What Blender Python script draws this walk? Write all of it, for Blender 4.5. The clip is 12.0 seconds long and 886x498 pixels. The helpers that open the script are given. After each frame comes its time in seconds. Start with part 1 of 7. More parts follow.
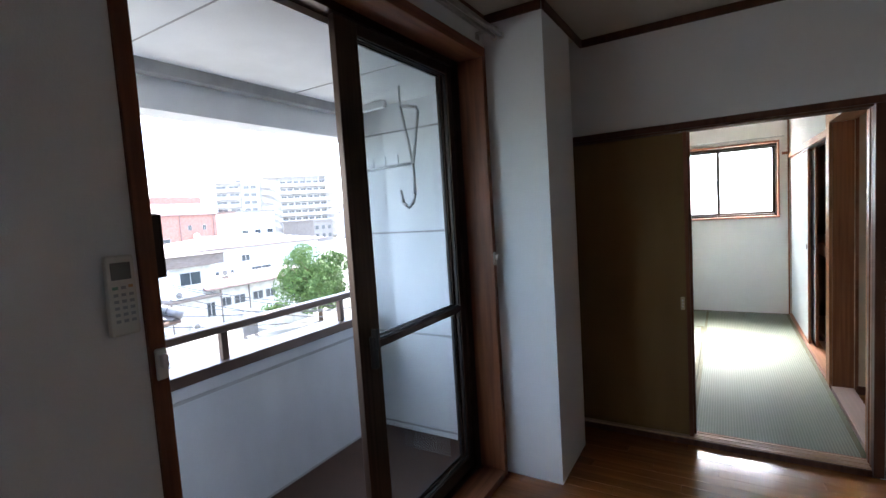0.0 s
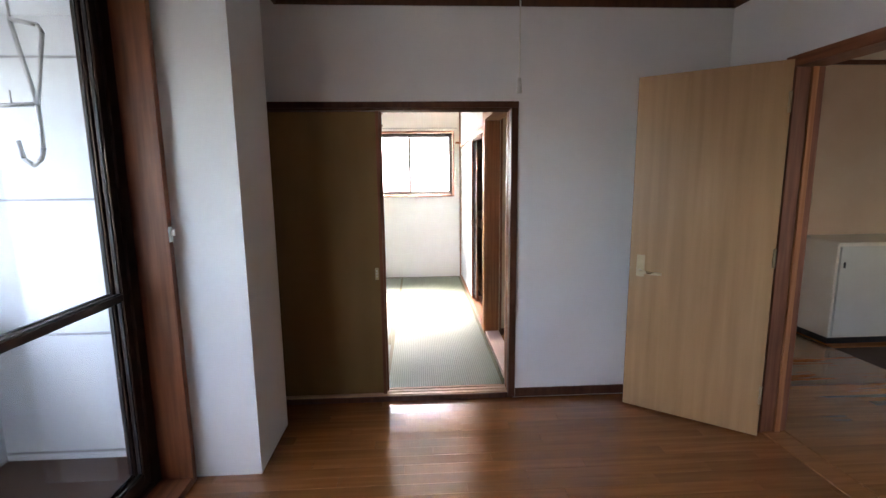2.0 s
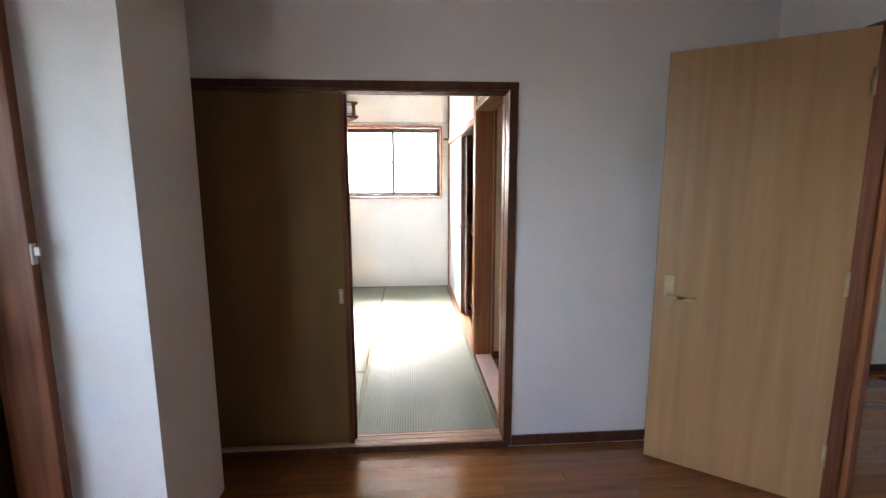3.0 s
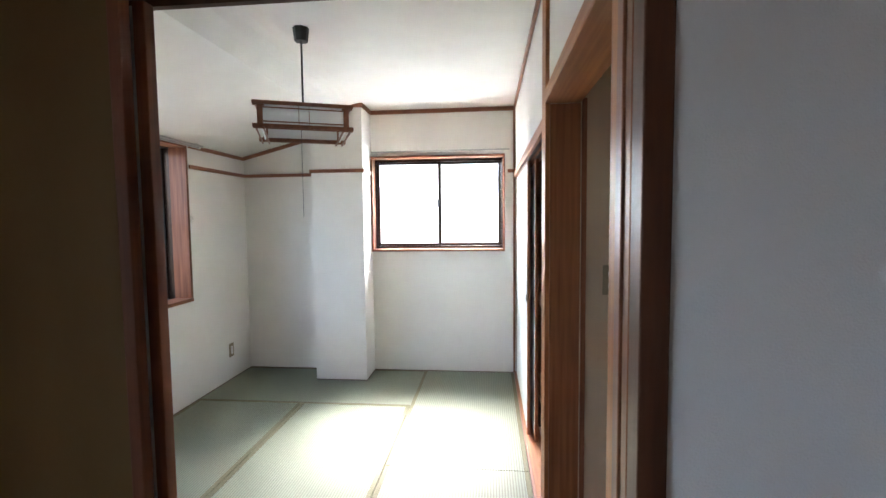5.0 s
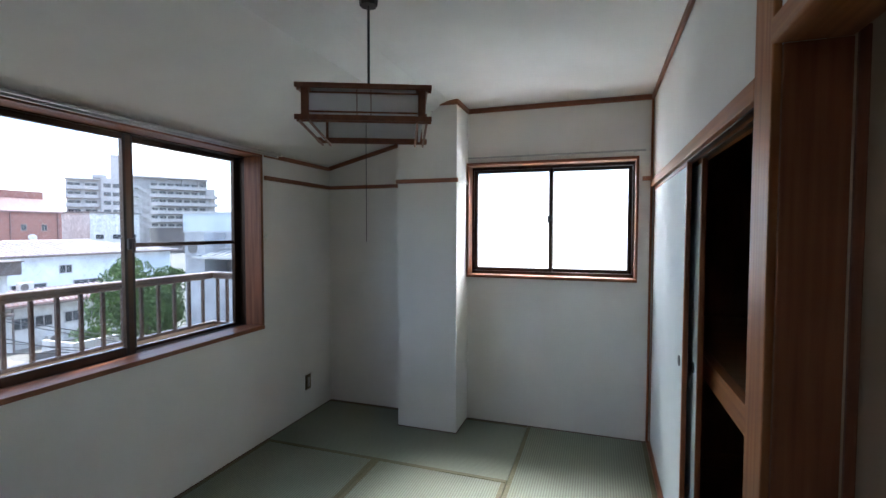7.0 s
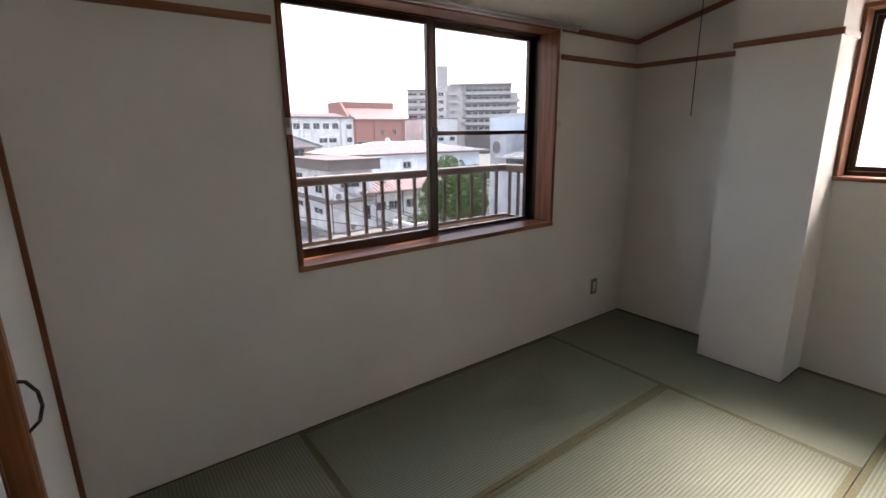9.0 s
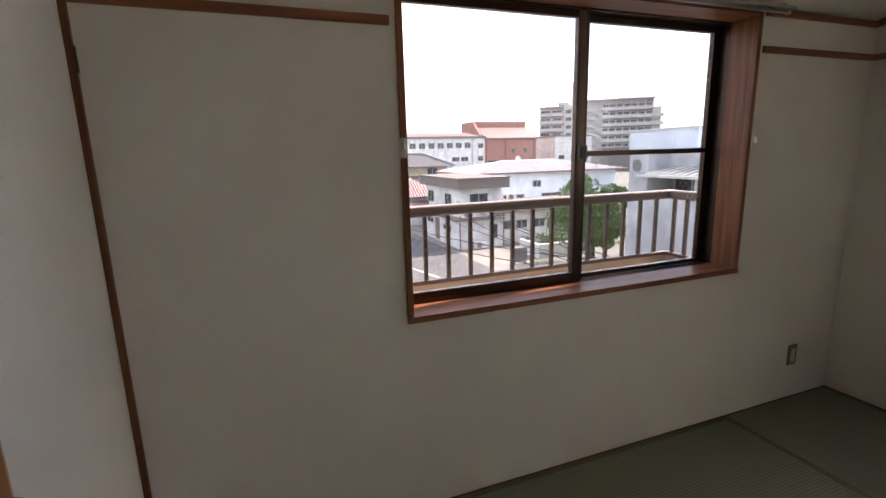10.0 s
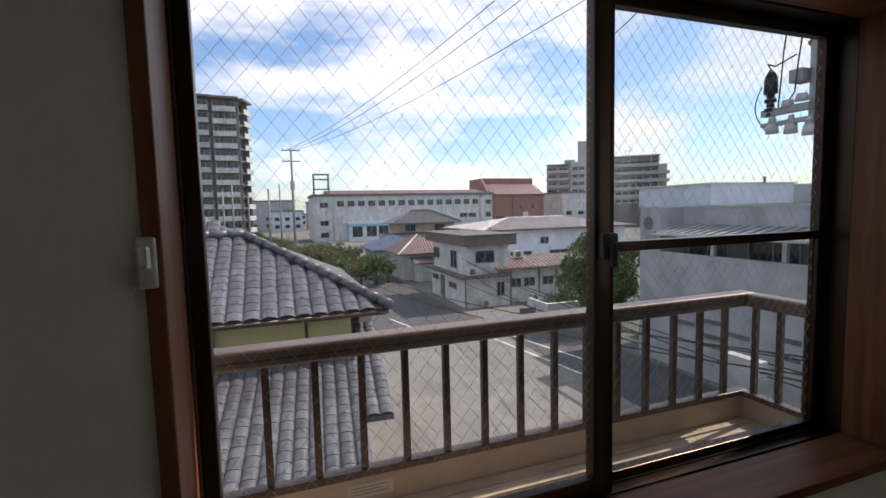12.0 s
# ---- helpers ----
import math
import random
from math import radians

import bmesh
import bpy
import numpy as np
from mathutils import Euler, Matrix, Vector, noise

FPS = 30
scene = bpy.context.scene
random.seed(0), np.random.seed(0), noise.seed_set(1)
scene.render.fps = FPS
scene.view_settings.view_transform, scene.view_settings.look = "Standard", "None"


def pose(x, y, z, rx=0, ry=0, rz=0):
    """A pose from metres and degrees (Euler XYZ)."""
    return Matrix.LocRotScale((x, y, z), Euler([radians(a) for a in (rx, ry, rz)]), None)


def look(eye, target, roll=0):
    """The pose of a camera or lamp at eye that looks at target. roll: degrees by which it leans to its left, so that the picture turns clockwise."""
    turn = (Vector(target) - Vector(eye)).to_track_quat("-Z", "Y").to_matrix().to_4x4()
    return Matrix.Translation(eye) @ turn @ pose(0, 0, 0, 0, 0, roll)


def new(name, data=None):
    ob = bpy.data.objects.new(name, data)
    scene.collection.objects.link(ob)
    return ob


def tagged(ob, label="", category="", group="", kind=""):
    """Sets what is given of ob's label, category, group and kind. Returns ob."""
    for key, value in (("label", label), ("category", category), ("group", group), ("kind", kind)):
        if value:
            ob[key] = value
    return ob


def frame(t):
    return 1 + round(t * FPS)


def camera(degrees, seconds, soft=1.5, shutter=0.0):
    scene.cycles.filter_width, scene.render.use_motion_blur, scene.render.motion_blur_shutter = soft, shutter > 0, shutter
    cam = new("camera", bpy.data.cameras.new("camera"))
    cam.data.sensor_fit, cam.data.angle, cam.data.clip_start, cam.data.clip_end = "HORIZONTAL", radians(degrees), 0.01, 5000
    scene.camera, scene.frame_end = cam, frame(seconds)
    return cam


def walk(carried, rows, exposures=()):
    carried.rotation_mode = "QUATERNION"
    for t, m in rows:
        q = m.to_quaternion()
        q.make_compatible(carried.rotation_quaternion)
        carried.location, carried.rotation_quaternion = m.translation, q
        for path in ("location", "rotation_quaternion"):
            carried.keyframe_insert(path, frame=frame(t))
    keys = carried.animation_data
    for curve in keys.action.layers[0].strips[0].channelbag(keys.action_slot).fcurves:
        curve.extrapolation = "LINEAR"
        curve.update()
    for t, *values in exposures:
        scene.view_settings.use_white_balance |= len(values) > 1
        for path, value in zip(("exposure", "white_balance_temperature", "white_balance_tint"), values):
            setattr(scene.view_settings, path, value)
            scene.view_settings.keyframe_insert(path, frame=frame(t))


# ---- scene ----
cam = camera(87.3, 12.0)

PATH = [
    (0, (-0.381, -2.985, 1.451), (-1.416, -1.28, 1.299), -3.7),
    (0.5, (-0.344, -2.97, 1.465), (-0.817, -1.04, 1.235), -2.1),
    (1, (-0.324, -2.97, 1.466), (-0.499, -0.996, 1.199), -1.4),
    (1.5, (-0.328, -2.953, 1.459), (-0.332, -0.974, 1.167), -1.1),
    (2, (-0.328, -2.849, 1.438), (-0.223, -0.876, 1.128), -0.6),
    (2.5, (-0.275, -2.604, 1.433), (-0.13, -0.635, 1.116), -0.3),
    (2.7, (-0.27, -2.487, 1.434), (-0.12, -0.518, 1.119), -0.2),
    (4.3, (-0.088, -1.194, 1.421), (-0.083, 0.791, 1.175), 0.2),
    (4.5, (-0.082, -1.044, 1.437), (-0.13, 0.942, 1.212), 0.0),
    (5, (0.031, -0.684, 1.457), (-0.167, 1.302, 1.328), -0.6),
    (5.5, (0.045, -0.373, 1.488), (-0.3, 1.597, 1.482), -1.1),
    (6, (-0.036, -0.096, 1.525), (-0.497, 1.844, 1.678), -1.2),
    (6.5, (-0.084, 0.038, 1.55), (-0.626, 1.959, 1.672), -0.7),
    (6.7, (-0.08, 0.059, 1.539), (-0.655, 1.974, 1.592), -0.4),
    (8.3, (-0.082, 0.089, 1.449), (-1.246, 1.629, 0.926), 0.0),
    (8.5, (-0.113, 0.136, 1.435), (-1.405, 1.573, 0.922), -0.5),
    (9, (-0.272, 0.338, 1.438), (-1.835, 1.488, 0.954), -0.8),
    (9.5, (-0.49, 0.428, 1.426), (-2.243, 1.3, 1.016), -1.1),
    (10, (-0.701, 0.56, 1.451), (-2.535, 1.25, 1.051), -1.5),
    (10.5, (-0.931, 0.738, 1.437), (-2.811, 1.333, 1.104), -1.6),
    (11, (-1.123, 0.917, 1.466), (-3.003, 1.546, 1.202), -1.4),
    (11.5, (-1.379, 1.049, 1.512), (-3.265, 1.694, 1.34), -1.6),
    (12, (-1.577, 1.177, 1.535), (-3.453, 1.849, 1.367), -1.4),
]
walk(cam, [(t, look(eye, target, roll)) for t, eye, target, roll in PATH],
     [(0.0, 2.95, 6350, 12), (1.0, 3.5, 6650, 18), (2.0, 3.9, 6900, 20), (2.7, 3.95, 6900, 20), (4.4, 3.65, 6550, 17), (5.2, 2.98, 6350, 16), (6.2, 1.98, 6000, 14), (6.7, 1.75, 5950, 13), (8.4, 1.3, 6650, 19),
      (9.5, 1.65, 7550, 23), (10.5, 1.1, 7650, 22), (11.3, 0.4, 7500, 20), (12.0, -0.12, 7150, 17)])

# ---- light ----
SUN_DIR = Vector((-0.10, 0.66, 0.745)).normalized()
sun_data = bpy.data.lights.new("sun", "SUN")
sun_data.energy, sun_data.angle, sun_data.color = 4.5, radians(0.53), (1.0, 0.95, 0.88)
sun = new("sun", sun_data)
sun.matrix_world = look(SUN_DIR * 60, (0, 0, 0))

world = bpy.data.worlds.new("sky_world")
scene.world = world
world.use_nodes = True
wn, wl = world.node_tree.nodes, world.node_tree.links
bg = wn["Background"]
sky = wn.new("ShaderNodeTexSky")
sky.sky_type, sky.sun_disc = "NISHITA", False
sky.sun_elevation = math.asin(SUN_DIR.z)
sky.sun_rotation = math.atan2(SUN_DIR.x, SUN_DIR.y)
wtc = wn.new("ShaderNodeTexCoord")
wmap = wn.new("ShaderNodeMapping")
wmap.inputs["Scale"].default_value = (1.6, 1.6, 5.5)
wmap.inputs["Rotation"].default_value = (0.25, 0.1, 0.3)
wnoise = wn.new("ShaderNodeTexNoise")
wnoise.inputs["Scale"].default_value, wnoise.inputs["Detail"].default_value = 1.7, 7
wnoise.inputs["Roughness"].default_value = 0.55
wramp = wn.new("ShaderNodeValToRGB")
wramp.color_ramp.elements[0].position, wramp.color_ramp.elements[1].position = 0.43, 0.63
wmix = wn.new("ShaderNodeMix")
wmix.data_type = "RGBA"
wmix.inputs["B"].default_value = (9.4, 9.7, 10.1, 1)
wl.new(wtc.outputs["Generated"], wmap.inputs["Vector"])
wl.new(wmap.outputs["Vector"], wnoise.inputs["Vector"])
wl.new(wnoise.outputs["Fac"], wramp.inputs["Fac"])
wl.new(wramp.outputs["Color"], wmix.inputs["Factor"])
wgain = wn.new("ShaderNodeVectorMath")
wgain.operation = "MULTIPLY"
wgain.inputs[1].default_value = (1.05, 1.30, 1.54)
wl.new(sky.outputs["Color"], wgain.inputs[0])
wl.new(wgain.outputs["Vector"], wmix.inputs["A"])
wl.new(wmix.outputs["Result"], bg.inputs["Color"])
bg.inputs["Strength"].default_value = 0.15

# added fill lamp to brighten the hall, in a made-up opening behind the walk
hall_fill = bpy.data.lights.new("hall_fill_light", "AREA")
hall_fill.shape, hall_fill.size, hall_fill.size_y = "RECTANGLE", 1.15, 0.85
hall_fill.energy, hall_fill.color = 0.3, (1.0, 0.96, 0.90)
hall_fill_ob = new("hall_fill_light", hall_fill)
hall_fill_ob.matrix_world = look((3.1, -4.66, 1.50), (3.0, 0.0, 0.9))

# the sun scattered by the frosted panes, in the far window's opening
frost = bpy.data.lights.new("frosted_window_light", "AREA")
frost.shape, frost.size, frost.size_y = "RECTANGLE", 1.1, 0.62
frost.energy, frost.spread, frost.color = 6.0, radians(40), (1.0, 0.99, 0.97)
frost_ob = new("frosted_window_light", frost)
frost_ob.matrix_world = look((-0.44, 3.90, 1.83), (-0.52, 2.36, 0.03))


# ---- materials ----
def material(name, rough=0.6, metal=0.0, spec=0.5):
    m = bpy.data.materials.new(name)
    m.use_nodes = True
    b = m.node_tree.nodes["Principled BSDF"]
    b.inputs["Roughness"].default_value, b.inputs["Metallic"].default_value = rough, metal
    b.inputs["Specular IOR Level"].default_value = spec
    return m, m.node_tree.nodes, m.node_tree.links, b


def surface(name, c1, c2, scale=(6, 6, 6), rough=0.6, metal=0.0, spec=0.5, detail=5, bump=0.0, fine=220.0, rand=0.0,
            lo=0.3, hi=0.7, coat=0.0, stain=0.10, rough_var=0.1):
    """Two-scale noise colour with fine relief. scale stretches the grain; rand varies whole pieces."""
    m, n, l, b = material(name, rough, metal, spec)
    tc, mp = n.new("ShaderNodeTexCoord"), n.new("ShaderNodeMapping")
    mp.inputs["Scale"].default_value = scale
    info = n.new("ShaderNodeObjectInfo")
    add = n.new("ShaderNodeVectorMath")
    add.operation = "MULTIPLY_ADD"
    l.new(info.outputs["Random"], add.inputs[0])
    add.inputs[1].default_value = (17, 31, 23)
    l.new(tc.outputs["Object"], add.inputs[2])
    l.new((add if rand else tc).outputs[0 if rand else 3], mp.inputs["Vector"])
    no = n.new("ShaderNodeTexNoise")
    no.inputs["Scale"].default_value, no.inputs["Detail"].default_value = 1.0, detail
    l.new(mp.outputs["Vector"], no.inputs["Vector"])
    ra = n.new("ShaderNodeValToRGB")
    ra.color_ramp.elements[0].position, ra.color_ramp.elements[1].position = lo, hi
    ra.color_ramp.elements[0].color, ra.color_ramp.elements[1].color = (*c1, 1), (*c2, 1)
    l.new(no.outputs["Fac"], ra.inputs["Fac"])
    big = n.new("ShaderNodeTexNoise")
    big.inputs["Scale"].default_value, big.inputs["Detail"].default_value = 1.3, 3
    l.new(tc.outputs["Object"], big.inputs["Vector"])
    mr = n.new("ShaderNodeMapRange")
    mr.inputs["From Min"].default_value, mr.inputs["From Max"].default_value = 0.3, 0.7
    mr.inputs["To Min"].default_value, mr.inputs["To Max"].default_value = 1 - stain, 1 + stain * 0.4
    l.new(big.outputs["Fac"], mr.inputs["Value"])
    val = mr.outputs["Result"]
    if rand:
        rr = n.new("ShaderNodeMapRange")
        rr.inputs["To Min"].default_value, rr.inputs["To Max"].default_value = 1 - rand, 1 + rand
        l.new(info.outputs["Random"], rr.inputs["Value"])
        mu = n.new("ShaderNodeMath")
        mu.operation = "MULTIPLY"
        l.new(val, mu.inputs[0])
        l.new(rr.outputs["Result"], mu.inputs[1])
        val = mu.outputs[0]
    vm = n.new("ShaderNodeVectorMath")
    vm.operation = "SCALE"
    l.new(ra.outputs["Color"], vm.inputs[0])
    l.new(val, vm.inputs["Scale"])
    l.new(vm.outputs["Vector"], b.inputs["Base Color"])
    rv = n.new("ShaderNodeMapRange")
    rv.inputs["To Min"].default_value, rv.inputs["To Max"].default_value = max(0.02, rough - rough_var), min(1, rough + rough_var)
    l.new(big.outputs["Fac"], rv.inputs["Value"])
    l.new(rv.outputs["Result"], b.inputs["Roughness"])
    b.inputs["Coat Weight"].default_value, b.inputs["Coat Roughness"].default_value = coat, 0.12
    if bump:
        fn = n.new("ShaderNodeTexNoise")
        fn.inputs["Scale"].default_value, fn.inputs["Detail"].default_value = fine, 3
        l.new(tc.outputs["Object"], fn.inputs["Vector"])
        bp = n.new("ShaderNodeBump")
        bp.inputs["Strength"].default_value, bp.inputs["Distance"].default_value = bump, 0.002
        l.new(fn.outputs["Fac"], bp.inputs["Height"])
        l.new(bp.outputs["Normal"], b.inputs["Normal"])
    return m


WALLPAPER = surface("wallpaper_white", (0.82, 0.815, 0.80), (0.87, 0.865, 0.855), (2, 2, 2), 0.85, spec=0.25, bump=0.5, fine=260, stain=0.03)
WALLPAPER_T = surface("wallpaper_cream", (0.76, 0.73, 0.68), (0.82, 0.79, 0.74), (2, 2, 2), 0.88, spec=0.2, bump=0.5, fine=240, stain=0.03)
CEILING = surface("ceiling_paper", (0.66, 0.62, 0.54), (0.72, 0.68, 0.60), (3, 3, 3), 0.9, spec=0.2, bump=0.3, fine=150, stain=0.04)
CEILING_T = surface("ceiling_cream", (0.72, 0.70, 0.655), (0.78, 0.76, 0.715), (3, 3, 3), 0.9, spec=0.2, bump=0.3, fine=150, stain=0.03)
HALL_WALL = surface("hall_wallpaper", (0.52, 0.37, 0.25), (0.58, 0.43, 0.30), (2, 2, 2), 0.85, spec=0.2, bump=0.4, stain=0.04)
TRIM_DARK = surface("trim_dark_brown", (0.075, 0.029, 0.014), (0.125, 0.050, 0.026), (40, 40, 4), 0.45, spec=0.25, bump=0.1, stain=0.1)
CASING_Z = surface("casing_red_brown_upright", (0.15, 0.050, 0.022), (0.28, 0.105, 0.048), (45, 45, 2.5), 0.42, spec=0.28, bump=0.1, stain=0.12)
CASING_Y = surface("casing_red_brown_along", (0.16, 0.053, 0.024), (0.30, 0.112, 0.052), (45, 2.5, 45), 0.42, spec=0.28, bump=0.1, stain=0.12)
CASING_X = surface("casing_red_brown_across", (0.16, 0.053, 0.024), (0.30, 0.112, 0.052), (2.5, 45, 45), 0.42, spec=0.28, bump=0.1, stain=0.12)
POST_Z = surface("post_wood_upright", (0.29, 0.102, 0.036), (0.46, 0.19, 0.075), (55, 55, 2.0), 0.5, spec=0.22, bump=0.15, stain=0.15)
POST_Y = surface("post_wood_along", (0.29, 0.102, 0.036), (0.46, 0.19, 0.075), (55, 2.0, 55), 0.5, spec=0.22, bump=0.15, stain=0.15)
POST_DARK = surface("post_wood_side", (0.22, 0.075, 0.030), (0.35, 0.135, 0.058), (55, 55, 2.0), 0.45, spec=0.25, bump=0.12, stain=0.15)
STRIP_X = surface("strip_wood_across", (0.22, 0.076, 0.032), (0.33, 0.127, 0.058), (2, 60, 60), 0.5, bump=0.1)
STRIP_Y = surface("strip_wood_along", (0.22, 0.076, 0.032), (0.33, 0.127, 0.058), (60, 2, 60), 0.5, bump=0.1)
SILL_LIGHT = surface("sill_pale_wood", (0.50, 0.31, 0.19), (0.64, 0.43, 0.28), (2, 70, 70), 0.4, bump=0.1)
SILL_PINK = surface("threshold_pink_board", (0.62, 0.43, 0.35), (0.70, 0.50, 0.41), (60, 2, 60), 0.45, bump=0.1)
DOOR_WOOD = surface("door_oak_veneer", (0.38, 0.215, 0.090), (0.51, 0.31, 0.145), (26, 26, 1.1), 0.42, bump=0.08, stain=0.08, lo=0.2, hi=0.8)
FUSUMA_DARK = surface("sliding_panel_olive_brown", (0.195, 0.112, 0.036), (0.235, 0.14, 0.05), (5, 5, 1.0), 0.55, spec=0.25, bump=0.12, stain=0.06)
FUSUMA_PALE = surface("closet_paper_pale", (0.66, 0.70, 0.70), (0.71, 0.75, 0.75), (3, 3, 3), 0.8, bump=0.2, stain=0.03)
PLANK = surface("floor_plank_varnished", (0.215, 0.076, 0.021), (0.30, 0.118, 0.035), (2.2, 40, 20), 0.15, bump=0.04, fine=90, rand=0.17, coat=0.6, stain=0.10, rough_var=0.06)
FLOOR_GAP = surface("floor_joint_dark", (0.035, 0.014, 0.006), (0.05, 0.02, 0.009), (9, 9, 9), 0.6)
HERI = surface("mat_border_olive", (0.105, 0.095, 0.045), (0.15, 0.135, 0.065), (90, 90, 90), 0.75, bump=0.4, fine=500)
SHELF = surface("closet_shelf_wood", (0.30, 0.17, 0.085), (0.40, 0.24, 0.13), (2, 40, 40), 0.6, bump=0.1)
CLOSET_IN = surface("closet_board_dark", (0.16, 0.085, 0.045), (0.22, 0.12, 0.065), (30, 30, 2), 0.7, bump=0.1)
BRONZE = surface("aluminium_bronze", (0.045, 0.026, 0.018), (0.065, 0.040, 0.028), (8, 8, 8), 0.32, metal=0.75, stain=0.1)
# the same bronze made lighter, with the light on the stiles in its colour
BRONZE_LIT = surface("aluminium_bronze_lit", (0.065, 0.043, 0.031), (0.10, 0.067, 0.05), (70, 70, 1.5), 0.36, metal=0.85, stain=0.08)
BLACK = surface("black_plastic", (0.012, 0.011, 0.011), (0.02, 0.018, 0.018), (20, 20, 20), 0.4)
RUBBER = surface("black_gasket", (0.010, 0.009, 0.009), (0.016, 0.015, 0.015), (20, 20, 20), 0.6)
WHITE_PLASTIC = surface("ivory_plastic", (0.72, 0.70, 0.62), (0.78, 0.76, 0.69), (12, 12, 12), 0.4, stain=0.05)
PLATE = surface("switch_plate_beige_metal", (0.25, 0.195, 0.12), (0.32, 0.255, 0.165), (60, 60, 4), 0.35, metal=0.5)
ROCKER = surface("switch_rocker_ivory", (0.68, 0.66, 0.60), (0.74, 0.72, 0.66), (12, 12, 12), 0.4)
STEEL = surface("rail_steel_grey", (0.42, 0.41, 0.39), (0.52, 0.51, 0.49), (4, 40, 40), 0.35, metal=0.8)
BRASS = surface("handle_satin_gold", (0.55, 0.44, 0.26), (0.64, 0.53, 0.33), (20, 20, 20), 0.3, metal=0.8)
LAMP_WOOD = surface("lamp_frame_wood", (0.15, 0.048, 0.020), (0.25, 0.092, 0.040), (40, 40, 40), 0.45, bump=0.1)
ACRYLIC = surface("lamp_shade_white", (0.74, 0.74, 0.75), (0.80, 0.80, 0.81), (3, 3, 3), 0.55, spec=0.3, stain=0.04)
CABINET = surface("cabinet_cream", (0.62, 0.56, 0.44), (0.68, 0.62, 0.50), (3, 3, 3), 0.45, stain=0.05)
CABINET_DOOR = surface("cabinet_door_grey_cream", (0.50, 0.50, 0.42), (0.56, 0.56, 0.48), (3, 3, 3), 0.45, stain=0.05)
GENKAN = surface("entrance_tile_dark", (0.02, 0.02, 0.022), (0.04, 0.04, 0.042), (8, 8, 8), 0.6, bump=0.3)
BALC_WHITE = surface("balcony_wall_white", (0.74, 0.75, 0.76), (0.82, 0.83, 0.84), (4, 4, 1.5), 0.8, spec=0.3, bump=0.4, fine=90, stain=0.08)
# balcony white toned down: shade on the parapet's inner side put into the colour
BALC_SHADE = surface("balcony_parapet_shade", (0.50, 0.515, 0.53), (0.58, 0.595, 0.61), (4, 4, 1.5), 0.8, spec=0.3, bump=0.4, fine=90, stain=0.10)
BALC_FLOOR = surface("balcony_floor_grey", (0.28, 0.28, 0.28), (0.36, 0.36, 0.36), (14, 14, 14), 0.75, bump=0.5, fine=140, stain=0.2)
JOINT = surface("joint_sealant_grey", (0.30, 0.30, 0.30), (0.40, 0.40, 0.40), (9, 9, 9), 0.8)
RAIL_BROWN = surface("rail_bronze_brown", (0.085, 0.055, 0.042), (0.12, 0.08, 0.062), (6, 6, 6), 0.4, metal=0.4, stain=0.15)
RAIL_TAN = surface("ledge_rail_tan", (0.17, 0.118, 0.09), (0.235, 0.165, 0.128), (5, 5, 5), 0.36, metal=0.45, stain=0.18)
LEDGE = surface("ledge_slat_tan", (0.46, 0.35, 0.25), (0.57, 0.44, 0.33), (8, 8, 8), 0.55, stain=0.2)
HOOK_GREY = surface("laundry_hook_grey", (0.52, 0.52, 0.51), (0.60, 0.60, 0.59), (9, 9, 9), 0.4, metal=0.5)
PAPER = surface("label_paper", (0.60, 0.55, 0.45), (0.68, 0.62, 0.52), (20, 20, 20), 0.6)
INK = surface("label_ink_grey", (0.16, 0.15, 0.14), (0.22, 0.21, 0.20), (20, 20, 20), 0.6)
LCD = surface("display_grey_green", (0.16, 0.18, 0.17), (0.20, 0.22, 0.21), (20, 20, 20), 0.25)
GREEN_KEY = surface("key_green", (0.20, 0.36, 0.26), (0.24, 0.42, 0.30), (20, 20, 20), 0.5)
ORANGE_KEY = surface("key_orange", (0.60, 0.36, 0.16), (0.66, 0.42, 0.20), (20, 20, 20), 0.5)
GREY_KEY = surface("key_grey", (0.36, 0.37, 0.36), (0.42, 0.43, 0.42), (20, 20, 20), 0.5)


